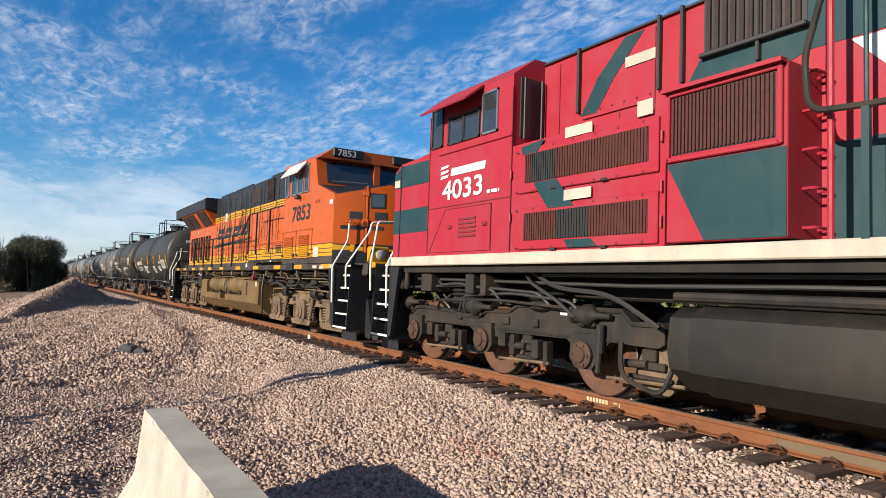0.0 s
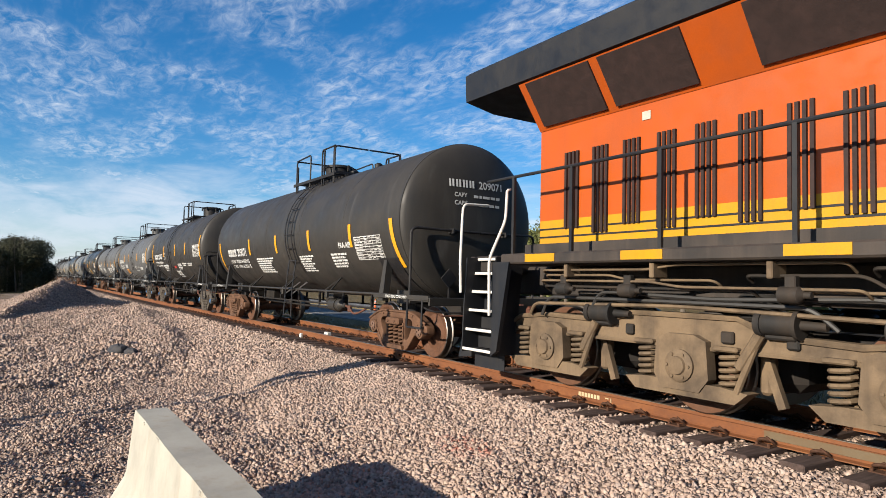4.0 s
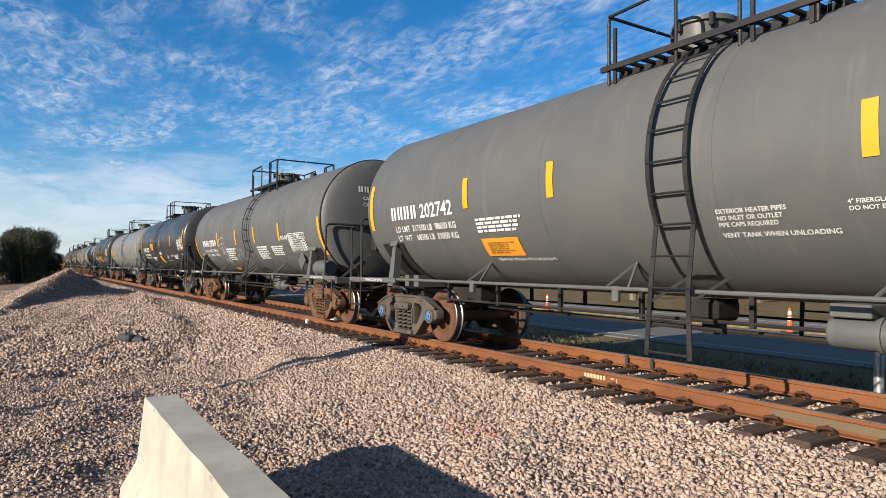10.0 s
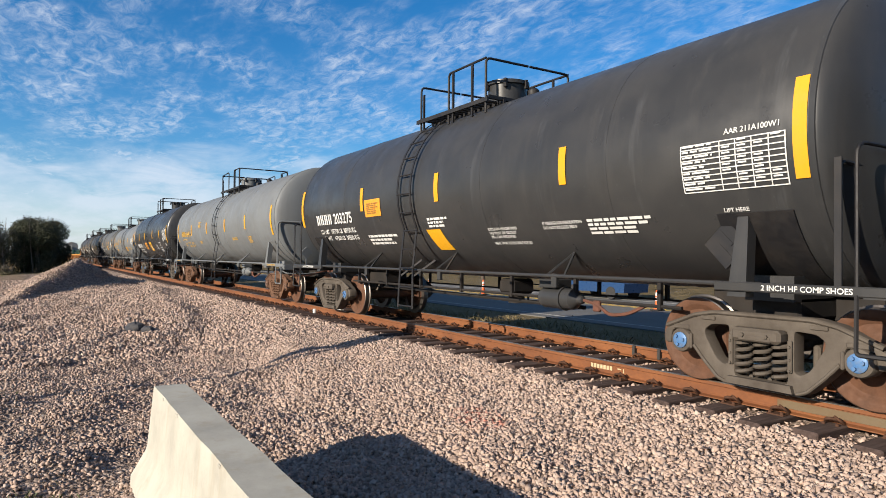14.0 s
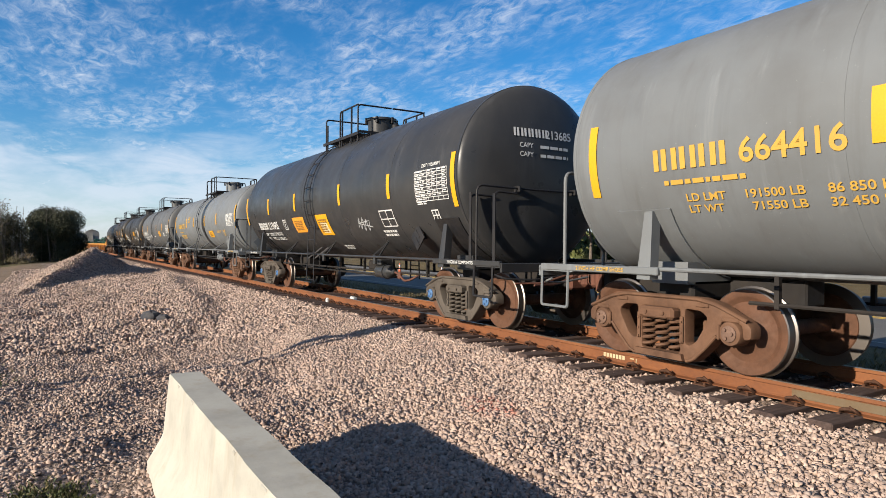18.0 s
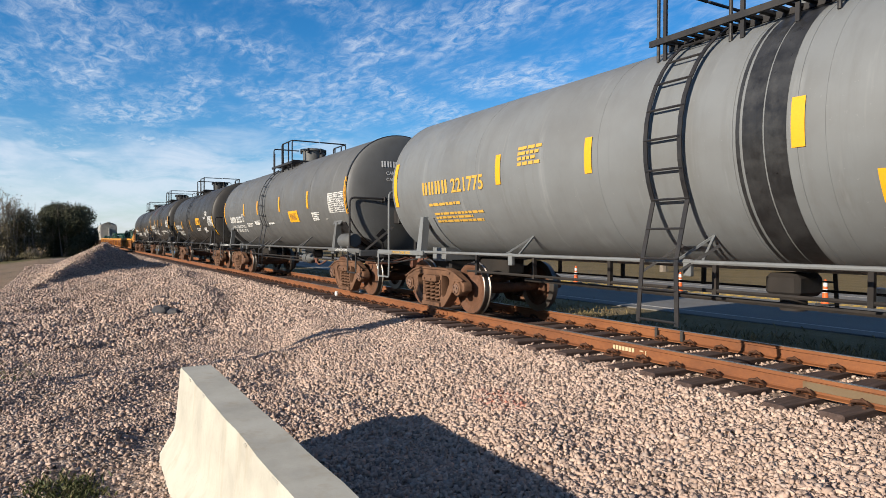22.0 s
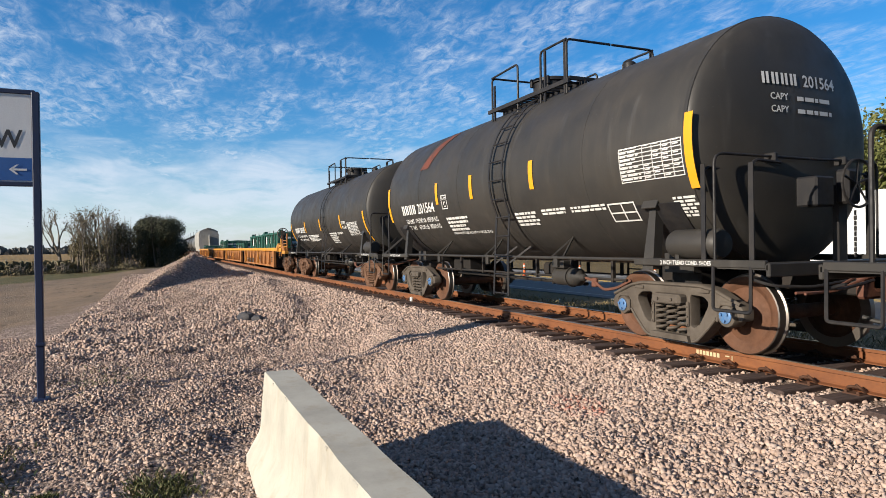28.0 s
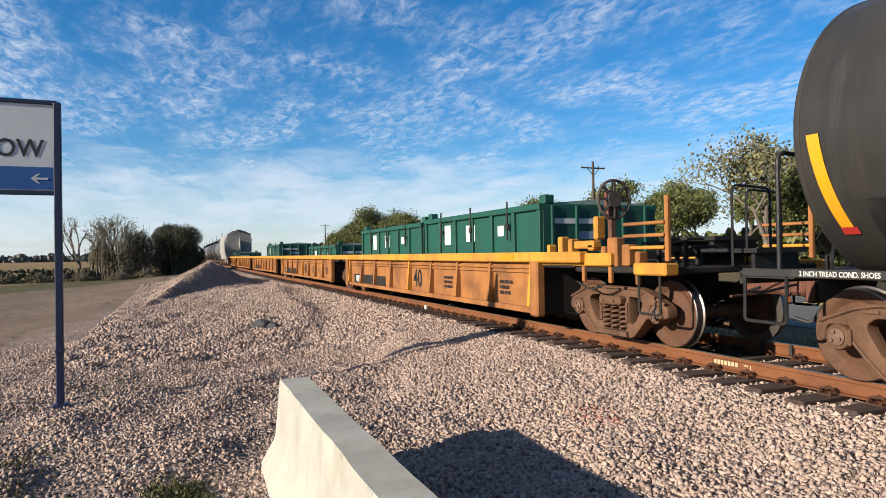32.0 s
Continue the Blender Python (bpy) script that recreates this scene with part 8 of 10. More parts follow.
    b = B()
    b.box((X(-5.6), -0.975, 3.62), (1.1, 0.03, 0.03))
    part("hood_ledge", b, LOCORED, car)
    for u, z, y in ((-5.63, 3.28, -O - 0.01), (-5.63, 2.50, -O - 0.01), (-5.20, 4.18, -0.96), (-4.62, 3.33, -O - 0.01)):
        b = B()
        b.box((X(u), y - 0.012, z if y < -1 else z), (0.46 if u != -4.62 else 0.21, 0.012, 0.13 if u != -4.62 else 0.17))
        part("notice", b, SILLWHITE, car, "pale notice plate")
    b = B()
    b.pipe(rounded([(X(-3.0), -1.02, 4.3), (X(-2.95), -1.5, 3.4), (X(-2.9), -1.52, 2.92), (X(-2.4), -1.52, 2.88), (X(6), -1.52, 2.88)], 0.15), 0.03, 8)
    part("walkway_rail", b, DARKFRAME, car)
    for u in (-2.45, -0.8, 1.0, 2.8):
        b = B()
        b.box((X(u), -1.52, 2.3), (0.06, 0.05, 1.15))
        part("rail_post", b, TEAL, car)
    # fuel tank and pipes under the sill
    b = B()
    sec = [(-1.55, 0.75), (-1.50, 0.55), (-1.15, 0.30), (1.15, 0.30), (1.50, 0.55), (1.55, 0.75), (1.50, 1.10), (1.3, 1.22), (-1.3, 1.22), (-1.50, 1.10)]
    b.prism(sec, X(-4.05), X(2.4), "x")
    b.prism([(p[0] * 0.96, p[1] * 0.96 + 0.03) for p in sec], X(-4.35), X(-4.05), "x")
    part("fuel_tank", b, DARKTANK, car, "grimy black fuel tank")
    b = B()
    b.rod((X(-4.3), -1.42, 1.30), (X(2), -1.42, 1.30), 0.05, 8)
    part("pipe_run", b, DARKFRAME, car)
    tubes(car, "pipe_run", [[(X(-6.5), -1.30, 1.52), (X(2), -1.30, 1.52)], [(X(-10), -1.20, 1.45), (X(-5), -1.20, 1.40)], [(X(-9.6), -1.1, 1.5), (X(-9.0), -1.3, 1.35), (X(-8.5), -1.32, 1.38), (X(-7.6), -1.3, 1.3), (X(-7.5), -1.2, 1.1)], [(X(-7.0), -1.2, 1.55), (X(-6.6), -1.4, 1.4), (X(-6.1), -1.42, 1.2), (X(-5.9), -1.3, 1.0)], [(X(-5.0), -1.3, 1.4), (X(-3), -1.38, 1.42), (X(2), -1.38, 1.42)]], HOSE, 0.024)
    for u, w in ((-9.39, 0.34), (-8.1, 0.22), (-7.75, 0.14)):
        b = B()
        b.prism([(X(u) - w / 2, 1.24), (X(u) + w / 2, 1.24), (X(u) + w / 2, 1.50), (X(u) + w / 4, 1.56), (X(u) - w / 2, 1.52)], -1.38, -1.0)
        part("equipment_case", b, DARKFRAME, car)
    for u in (-10.15, -9.98):
        b = B()
        b.lathe([(1.25, 0.04), (1.30, 0.065), (1.42, 0.05), (1.55, 0.04)], 10, Matrix.Translation((X(u), -1.42, 0)) @ Matrix.Rotation(radians(-90), 4, "Y"))
        part("angle_cock", b, DARKFRAME, car)
    b = B()
    b.pipe(rounded([(X(-6.9), -1.2, 1.6), (X(-6.2), -1.35, 1.35), (X(-5.2), -1.4, 1.3), (X(-4.6), -1.3, 0.95)], 0.3), 0.03, 6)
    part("hose", b, HOSE, car)
    b = B()
    b.pipe(rounded([(X(-5.2), -1.22, 0.75), (X(-5.15), -1.28, 0.35), (X(-4.6), -1.25, 0.22), (X(-4.5), -1.2, 0.5)], 0.2), 0.03, 6)
    part("sand_pipe", b, DARKFRAME, car)
    for t in (-1, 1):
        stair(car, X(-11.10), X(-10.42), t, LOCOBLACK, -1)
        stair(car, X(9.0), X(9.7), t, LOCOBLACK, 1)
    loco_end(car, X(-11.5), -1, LOCOBLACK)
    loco_end(car, X(9.8), 1, LOCOBLACK)
    return car


orange_loco()
red_loco()


# ---- train: well cars, hopper and the far end ----
WELLYELLOW = worn("well_yellow", (0.48, 0.215, 0.022), (0.20, 0.085, 0.028), 0.6, 0, 1.6, 0.75)
WELLRUST = worn("well_rusty_yellow", (0.272, 0.1122, 0.0306), (0.1088, 0.0442, 0.0204), 0.75, 0, 1.3, 0.9)
BOXGREEN = worn("container_green", (0.0082, 0.0646, 0.0442), (0.017, 0.0374, 0.0306), 0.5, 0, 1.2, 0.5)
SIGNPALE = worn("pale_blue_sticker", (0.20, 0.27, 0.33), (0.12, 0.16, 0.18), 0.6, 0, 4, 0.4, False)
BOXLID = worn("container_lid", (0.2244, 0.272, 0.2244), (0.1088, 0.1496, 0.1156), 0.6, 0, 2, 0.5)
HOPPERGREY = worn("hopper_grey", (0.2448, 0.238, 0.2176), (0.1156, 0.102, 0.0884), 0.6, 0, 0.8, 0.5)


def spoked_wheel(b, c, r, spokes=8):
    for k in range(28):
        a0, a1 = 2 * math.pi * k / 28, 2 * math.pi * (k + 1) / 28
        b.rod((c[0], c[1] + r * math.cos(a0), c[2] + r * math.sin(a0)), (c[0], c[1] + r * math.cos(a1), c[2] + r * math.sin(a1)), 0.022, 6)
    for k in range(spokes):
        a0 = 2 * math.pi * k / spokes
        b.beam((c[0], c[1], c[2]), (c[0], c[1] + r * math.cos(a0), c[2] + r * math.sin(a0)), 0.05, 0.03)
    b.lathe([(-0.03, r * 0.42), (0.03, r * 0.42)], 16, Matrix.Translation(c))


def well_car(front, n0, n1, lead=False):
    """A yellow well car with its sides between n0 and n1; front is the place of its leading bogie."""
    mid = (n0 + n1) / 2
    car = thing("well_car", "rusty yellow well car" + (" with a spoked brake wheel on its platform" if lead else " for containers"), "well car", "well cars of the train")
    CARS.append((car, mid))
    X = lambda u: u - mid
    bogie(car, X(front), CAST, BROWNCAP)
    hl = (n1 - n0) / 2
    for t in (-1, 1):
        b = B()
        b.box((0, t * 1.47, 1.235), (2 * hl + 2.6, 0.17, 0.17), 0.02)
        part("top_chord", b, WELLYELLOW, car)
        b = B()
        b.box((0, t * 1.40, 0.73), (2 * hl, 0.03, 0.85))
        b.box((0, t * 1.42, 0.33), (2 * hl, 0.14, 0.10), 0.01)
        b.box((0, t * 1.43, 1.06), (2 * hl, 0.06, 0.05), 0.01)
        b.box((0, t * 1.43, 0.98), (2 * hl, 0.05, 0.035), 0.01)
        part("side_plate", b, WELLRUST, car)
        for i in range(9):
            x = -hl + 0.25 + i * (2 * hl - 0.5) / 8
            b = B()
            b.prism([(t * 1.42, 0.34), (t * 1.54, 0.40), (t * 1.47, 1.15), (t * 1.42, 1.15)], x - 0.045, x + 0.045, "x")
            part("side_post", b, WELLYELLOW if i in (0, 4, 8) else WELLRUST, car)
        for s in (-1, 1):
            b = B()
            b.box((s * (hl - 0.05), t * 1.47, 0.72), (0.26, 0.17, 0.95), 0.03)
            part("end_post", b, WELLRUST, car)
        for i in range(3):
            b = B()
            b.box((-hl + 1.0 + i * hl * 0.85, t * 1.557, 1.235), (0.5, 0.008, 0.09))
            part("reflector", b, LOCOYELLOW, car)
    b = B()
    b.box((0, 0, 0.33), (2 * hl, 2.7, 0.08))
    for s in (-1, 1):
        b.box((s * hl, 0, 0.80), (0.06, 2.75, 1.0))
        b.box((s * (hl + 1.0), 0, 0.92), (2.2, 0.7, 0.36), 0.03)
        b.box((s * (hl + 0.55), 0, 1.12), (0.9, 2.9, 0.10), 0.02)
    part("well_floor", b, UNDER, car)
    b = B()
    vs, fs = text_shape("40", 0.62)
    b.add([(hl * 0.03 + x, -1.422, 0.50 + y) for x, y, _ in vs], fs)
    part("well_number", b, UNDER, car)
    b = B()
    b.box((-hl * 0.62, -1.425, 0.52), (hl * 0.55, 0.012, 0.30))
    part("number_panel", b, UNDER, car)
    b = B()
    vs, fs = mark_word(4, 0.30)
    b.add([(-hl * 0.85 + x, -1.436, 0.42 + y) for x, y, _ in vs], fs)
    part("owner_mark", b, WHITE, car)
    b = B()
    for i in range(2):
        vs, fs = flat_bars(3, 0.5, 0.3, random.Random(5 + i))
        b.add([(hl * (0.35 + 0.42 * i) + x, -1.424, 0.55 + y) for x, y, _ in vs], fs)
    part("stencil", b, UNDER, car)
    if lead:
        e = X(front)
        b = B()
        b.box((e + 0.45, 0, 1.06), (2.0, 2.8, 0.09), 0.02)
        part("end_platform", b, UNDER, car)
        for y in (-1.36, 1.36):
            b = B()
            b.box((e - 0.55, y, 1.20), (1.9, 0.20, 0.19), 0.02)
            part("end_chord", b, WELLYELLOW, car)
            b = B()
            b.box((e + 1.20, y, 1.08), (0.62, 0.22, 0.16), 0.02)
            part("end_sill", b, WELLYELLOW, car)
            b = B()
            b.box((e + 1.36, y * 0.95, 1.60), (0.07, 0.06, 0.84), 0.01)
            part("end_post", b, WELLRUST, car)
            for z in (1.36, 1.52, 1.68):
                b = B()
                b.box((e + 0.95, y * 0.96, z), (0.80, 0.10, 0.045), 0.01)
                part("end_rung", b, WELLRUST if z > 1.4 else WELLYELLOW, car)
        for dx, z, w, q in ((-1.0, 1.42, 0.12, 0.28), (-0.72, 1.40, 0.10, 0.24), (-0.35, 1.42, 0.50, 0.12), (0.33, 1.30, 0.22, 0.42), (0.62, 1.26, 0.16, 0.30), (-1.35, 1.36, 0.08, 0.16), (-0.18, 1.38, 0.14, 0.10), (0.12, 1.22, 0.10, 0.34), (0.86, 1.20, 0.10, 0.22), (-0.05, 1.66, 0.10, 0.34)):
            b = B()
            b.box((e + dx, -1.30, z), (w, 0.16, q), 0.02)
            part("bracket", b, WELLYELLOW if dx < 0 else WELLRUST, car)
        b = B()
        spoked_wheel(b, (e + 0.33, -1.32, 2.05), 0.27)
        part("brake_wheel", b, CASTGREY, car, "grey spoked brake wheel")
        b = B()
        b.box((e + 0.24, -1.30, 1.98), (0.14, 0.20, 0.42), 0.04)
        b.box((e + 0.24, -1.30, 1.60), (0.08, 0.10, 0.60), 0.02)
        part("brake_gear", b, COUPLER, car)
        for x_, z in ((1.1, 1.30), (0.4, 1.48)):
            b = B()
            b.box((e + x_, 0.35, z), (1.1, 0.9, 0.06))
            for dx in (-0.45, 0.45):
                b.box((e + x_ + dx, 0.35, z - 0.14), (0.06, 0.8, 0.26))
            part("walkway", b, BLACKIRON, car)
        for dx, y_, z in ((0.75, -0.9, 1.42), (1.05, -0.5, 1.36), (1.30, -0.95, 1.46), (0.55, -0.4, 1.30)):
            b = B()
            b.box((e + dx, y_, z), (0.36, 0.30, 0.035), 0.006)
            b.box((e + dx, y_, (z + 1.1) / 2), (0.05, 0.05, z - 1.1))
            part("step_plate", b, BLACKIRON, car)
        for dx in (-0.30, 0.34, 0.92):
            b = B()
            b.box((e + dx, -1.40, 1.02), (0.07, 0.05, 0.30), 0.008)
            part("hanger", b, WELLRUST, car)
        b = B()
        for k in range(14):
            b.box((e - 0.45 + k * 0.05, -1.40, 0.86 - 0.09 * math.sin(k / 13 * math.pi)), (0.05, 0.02 if k % 2 else 0.04, 0.04 if k % 2 else 0.02), 0.004)
        part("chain", b, DARKFRAME, car)
        for x_, y in ((0.9, 1.25), (1.35, 0.5)):
            b = B()
            b.pipe(rounded([(e + x_, y, 1.1), (e + x_, y, 2.15), (e + x_ + 0.1, y - 0.8, 2.17), (e + x_ + 0.1, y - 0.8, 1.1)], 0.12), 0.018, 6)
            part("handrail", b, BLACKIRON, car)
        for y in (-1.42, 1.42):
            b = B()
            b.pipe(rounded([(e + 1.35, y, 1.05), (e + 1.35, y, 0.50), (e + 0.95, y, 0.50), (e + 0.95, y, 1.05)], 0.05), 0.018, 6)
            part("sill_step", b, DARKFRAME, car)
        b = B()
        b.box((e + 1.9, 0, 0.87), (0.9, 0.24, 0.24), 0.04)
        b.box((e + 2.30, 0.04, 0.87), (0.22, 0.26, 0.28), 0.06)
        part("coupler", b, COUPLER, car)
    return car


def box_container(u0, u1, top, label):
    """An open green steel box with ribs and a lid rim, riding in a well."""
    mid, hl = (u0 + u1) / 2, (u1 - u0) / 2
    box = thing("container", label, "container", "containers on the train")
    CARS.append((box, mid))
    b = B()
    b.box((0, 0, (0.37 + top) / 2), (2 * hl, 2.40, top - 0.37), 0.02)
    part("body", b, BOXGREEN, box)
    for t in (-1, 1):
        n = 6
        for i in range(n + 1):
            b = B()
            b.box((-hl + 0.06 + i * (2 * hl - 0.12) / n, t * 1.22, (0.45 + top) / 2), (0.11, 0.07, top - 0.50), 0.01)
            part("rib", b, BOXGREEN, box)
        b = B()
        b.box((0, t * 1.22, top - 0.05), (2 * hl, 0.10, 0.11), 0.01)
        part("top_rim", b, BOXGREEN, box)
        for i in range(3):
            b = B()
            x = -hl + (i + 0.7) * 2 * hl / 3.4
            b.rod((x, t * 1.27, top - 0.6), (x, t * 1.27, top + 0.12), 0.02, 6)
            b.box((x, t * 1.27, top - 0.35), (0.10, 0.06, 0.12), 0.02)
            part("lid_clamp", b, DARKFRAME, box)
    b = B()
    b.prism([(-1.2, top), (0, top + 0.10), (1.2, top)], -hl + 0.05, hl - 0.05, "x")
    part("lid", b, BOXLID, box, "pale weathered lid")
    for i, (x, w, q) in enumerate(((-hl * 0.5, 0.35, 0.45), (-hl * 0.05, 0.45, 0.35), (hl * 0.45, 0.25, 0.2))):
        b = B()
        b.box((x, -1.205, top - 0.42), (w, 0.008, q))
        part("sticker", b, WHITE, box)
    for k, (y_, z, w, q) in enumerate(((-0.5, top - 0.30, 0.9, 0.09), (-0.2, top - 0.55, 0.6, 0.14), (-0.2, top - 0.75, 0.5, 0.10))):
        b = B()
        b.box((hl + 0.004, y_, z), (0.006, w, q))
        part("end_marking", b, WHITE if k == 0 else SIGNPALE, box)
    for k in range(5):
        b = B()
        b.box((hl + 0.01, -1.0 + k * 0.5, (0.5 + top) / 2), (0.05, 0.06, top - 0.55), 0.01)
        part("end_rib", b, BOXGREEN, box)
    for s in (-1, 1):
        b = B()
        b.box((s * (hl - 0.1), -1.05, top + 0.08), (0.2, 0.2, 0.16), 0.02)
        part("corner_casting", b, BOXGREEN, box)
    return box


well_car(-217.95, -232.45, -219.45, True)
well_car(-233.75, -248.1, -235.0)
well_car(-249.4, -263.7, -250.7)
well_car(-265.4, -279.0, -266.7)
well_car(-280.3, -292.2, -281.6)
box_container(-225.35, -219.75, 2.16, "green steel box container with pale stickers and lid")
box_container(-231.4, -225.6, 2.12, "green steel box container with a pale weathered lid")
box_container(-241.0, -235.4, 1.72, "dark green low steel box container")
box_container(-257.0, -251.2, 2.05, "green steel box container with ribs")
box_container(-287.2, -282.2, 1.7, "dark green low steel box container")


def hopper_car(front, rear):
    mid, h = (front + rear) / 2, (front - rear) / 2
    car = thing("hopper_car", "pale grey covered hopper car", "hopper car")
    CARS.append((car, mid))
    bogie(car, h), bogie(car, -h)
    b = B()
    L = h + 1.4
    b.prism([(-1.3, 1.05), (-1.52, 1.9), (-1.55, 3.6), (-1.35, 4.2), (-0.7, 4.55), (0.7, 4.55), (1.35, 4.2), (1.55, 3.6), (1.52, 1.9), (1.3, 1.05)], -L + 0.8, L - 0.8, "x")
    part("body", b, HOPPERGREY, car)
    b = B()
    b.box((0, 0, 1.05), (2 * L + 0.8, 2.6, 0.2), 0.02)
    b.box((0, 0, 0.86), (2 * L + 1.4, 0.4, 0.3), 0.02)
    for s in (-1, 1):
        for y in (-1.3, 1.3):
            b.box((s * (L + 0.2), y, 2.6), (0.1, 0.1, 3.2))
        b.beam((s * (L + 0.2), 0, 1.1), (s * (L - 0.8), 0, 3.4), 2.2, 0.06, (0, 1, 0))
    part("end_frame", b, HOPPERGREY, car)
    for i in range(3):
        b = B()
        x = (i - 1) * L * 0.55
        b.prism([(x - 1.6, 1.1), (x + 1.6, 1.1), (x + 0.35, 0.35), (x - 0.35, 0.35)], -1.0, 1.0)
        part("hopper_chute", b, HOPPERGREY, car)
    b = B()
    b.box((0, 0, 4.62), (2 * L + 0.6, 0.7, 0.05))
    for i in range(5):
        b.box((-L * 0.8 + i * L * 0.4, 0, 4.68), (1.2, 0.55, 0.10), 0.03)
    part("roof_walk", b, HOPPERGREY, car)


hopper_car(-295.6, -308.5)
for i in range(7):
    f_ = -313.0 - i * 15.3
    tank_car("plain dark tank car near the end of the train", f_, f_ - 11.0, (GREY, BLACKPAINT, BLACKPAINT, DARKGREY)[i % 4], {}, plain=True)


# ---- track details ----
def sleeper_mesh():
    b = B()
    b.box((0, 0, 0), (0.225, 2.72, 0.17), 0.012)
    return b.mesh("sleeper", TIE)


def clip_mesh():
    """Steel plate with a sprung clip and two spike heads on one side of a rail, towards -y."""
    b = B()
    b.box((0, -0.13, -0.172), (0.17, 0.14, 0.018), 0.004)
    b.pipe(rounded([(-0.06, -0.10, -0.15), (-0.06, -0.16, -0.12), (0.0, -0.17, -0.10), (0.05, -0.12, -0.115), (0.05, -0.08, -0.14)], 0.03), 0.016, 6)
    b.pipe(rounded([(0.075, -0.09, -0.15), (0.07, -0.15, -0.11), (0.01, -0.13, -0.09)], 0.03), 0.014, 6)
    for x in (-0.06, 0.06):
        b.box((x, -0.175, -0.155), (0.03, 0.03, 0.03), 0.006)
    return b.mesh("rail_clip", CLIP)


SL, CL = sleeper_mesh(), clip_mesh()
rng = random.Random(11)
PITCH = 0.507
for i in range(-52, 18):
    x = -5.58 + i * PITCH
    o = part("sleeper", SL, None, track, at=pose(x, YC + rng.uniform(-0.06, 0.06), -0.255 + rng.uniform(-0.012, 0.008), rng.uniform(-0.4, 0.4), 0, rng.uniform(-0.8, 0.8)))
    part("rail_clip", CL, None, track, at=pose(x, 0, 0))
    part("rail_clip", CL, None, track, at=pose(x, 1.505, 0))
b = B()
for i in list(range(-420, -52)) + list(range(18, 120)):
    b.box((-5.58 + i * PITCH, YC, -0.255), (0.225, 2.72, 0.17))
part("far_sleepers", b, TIE, track)["kind"] = "stuff"
INSUL = Mat("joint_black", (0.02, 0.018, 0.017), 0.7).m
for x in (-6.74, -6.27):
    b = B()
    b.box((x, 1.466, -0.075), (0.05, 0.06, 0.15), 0.006)
    part("insulated_joint", b, INSUL, track, "black joint piece")
NEWSTEEL = worn("rail_newer_steel", (0.125, 0.092, 0.055), (0.11, 0.05, 0.02), 0.6, 0.3, 2.0, 0.6, False)
b = B()
b.box((-2.18, -0.0135, -0.090), (2.9, 0.010, 0.078), 0.002)
part("rail_web", b, NEWSTEEL, track, "paler newer rail web")
PALEMARK = worn("paint_mark", (0.4216, 0.34, 0.204), (0.238, 0.1496, 0.0816), 0.7, 0, 8, 0.5, False)
b = B()
for i in range(7):
    b.box((-6.16 + i * 0.055, -0.0115, -0.085), (0.040, 0.008, 0.052))
b.box((-5.62, -0.0115, -0.09), (0.012, 0.008, 0.05))
b.box((-5.69, -0.0115, -0.075), (0.06, 0.008, 0.014))
part("rail_mark", b, PALEMARK, track, "pale stencilled bars on the rail")
for x, y in ((-10.9, -0.016),):
    b = B()
    b.box((x, y, -0.09), (0.80, 0.03, 0.075), 0.008)
    for k in range(4):
        b.rod((x - 0.3 + k * 0.2, y - 0.015, -0.09), (x - 0.3 + k * 0.2, y - 0.045, -0.09), 0.018, 6)
    part("joint_bar", b, RUST, track)
b = B()
b.box((-16.1, 0.62, -0.10), (0.22, 0.12, 0.10), 0.02)
b.box((-16.1, -0.12, -0.12), (0.10, 0.08, 0.12), 0.02)
part("marker_block", b, WHITE, track, "small white marker on the sleepers")

# ---- concrete barrier and sign ----
conc = Mat("barrier_concrete", rough=0.8, spec=0.3)
cc = conc.ramp(conc.noise(2.2, 6, 0.62), (0.3, (0.2584, 0.2448, 0.2074)), (0.55, (0.34, 0.323, 0.272)), (0.8, (0.3808, 0.3638, 0.3128)))
cc = conc.mix(conc.span(conc.noise(2.0, 5, 0.65, (2.5, 2.5, 0.2)), 0.54, 0.72, 0, 0.6), cc, (0.2448, 0.204, 0.1428))
cc = conc.mix(conc.span(conc.noise(55, 4, 0.7), 0.60, 0.7, 0, 0.4), cc, (0.204, 0.1836, 0.1496))
conc.color(cc)
conc.bump(conc.math("ADD", conc.noise(9, 5, 0.6), conc.math("MULTIPLY", conc.noise(80, 3), 0.15)), 0.006, 0.4)
barrier = thing("concrete_barrier", "off-white cast concrete road barrier standing on the gravel", "barrier", at=pose(0, -5.28, -0.66))
b = B()
prof = [(0.125, 0.855), (0.13, 0.84), (0.172, 0.36), (0.19, 0.31), (0.30, 0.12), (0.305, 0.0)]
prof = prof + [(-y, z) for y, z in reversed(prof)]
vs, fs = [], []
n = 25
for i in range(n):
    x = -6.0 + 6.4 * i / (n - 1)
    for k, (y, z) in enumerate(prof):
        j = 0.006 * noise.noise((x * 2.3, y * 9, z * 7)) + (0.004 * noise.noise((x * 9, y, z * 20)))
        vs.append((x, y + j, z + (j if z > 0.8 else 0)))
m_ = len(prof)
for i in range(n - 1):
    for k in range(m_):
        fs.append((i * m_ + k, (i + 1) * m_ + k, (i + 1) * m_ + (k + 1) % m_, i * m_ + (k + 1) % m_))
fs += [tuple(range(m_)), tuple(reversed(range((n - 1) * m_, n * m_)))]
b.add(vs, fs)
part("body", b, conc.m, barrier)
for x, w in ((-2.2, 0.07), (-3.0, 0.10), (-3.6, 0.05), (-4.9, 0.10), (-5.5, 0.06)):
    b = B()
    b.box((x, -0.125, 0.838), (w, 0.022, 0.02), 0.008)
    part("chipped_edge", b, conc.m, barrier)

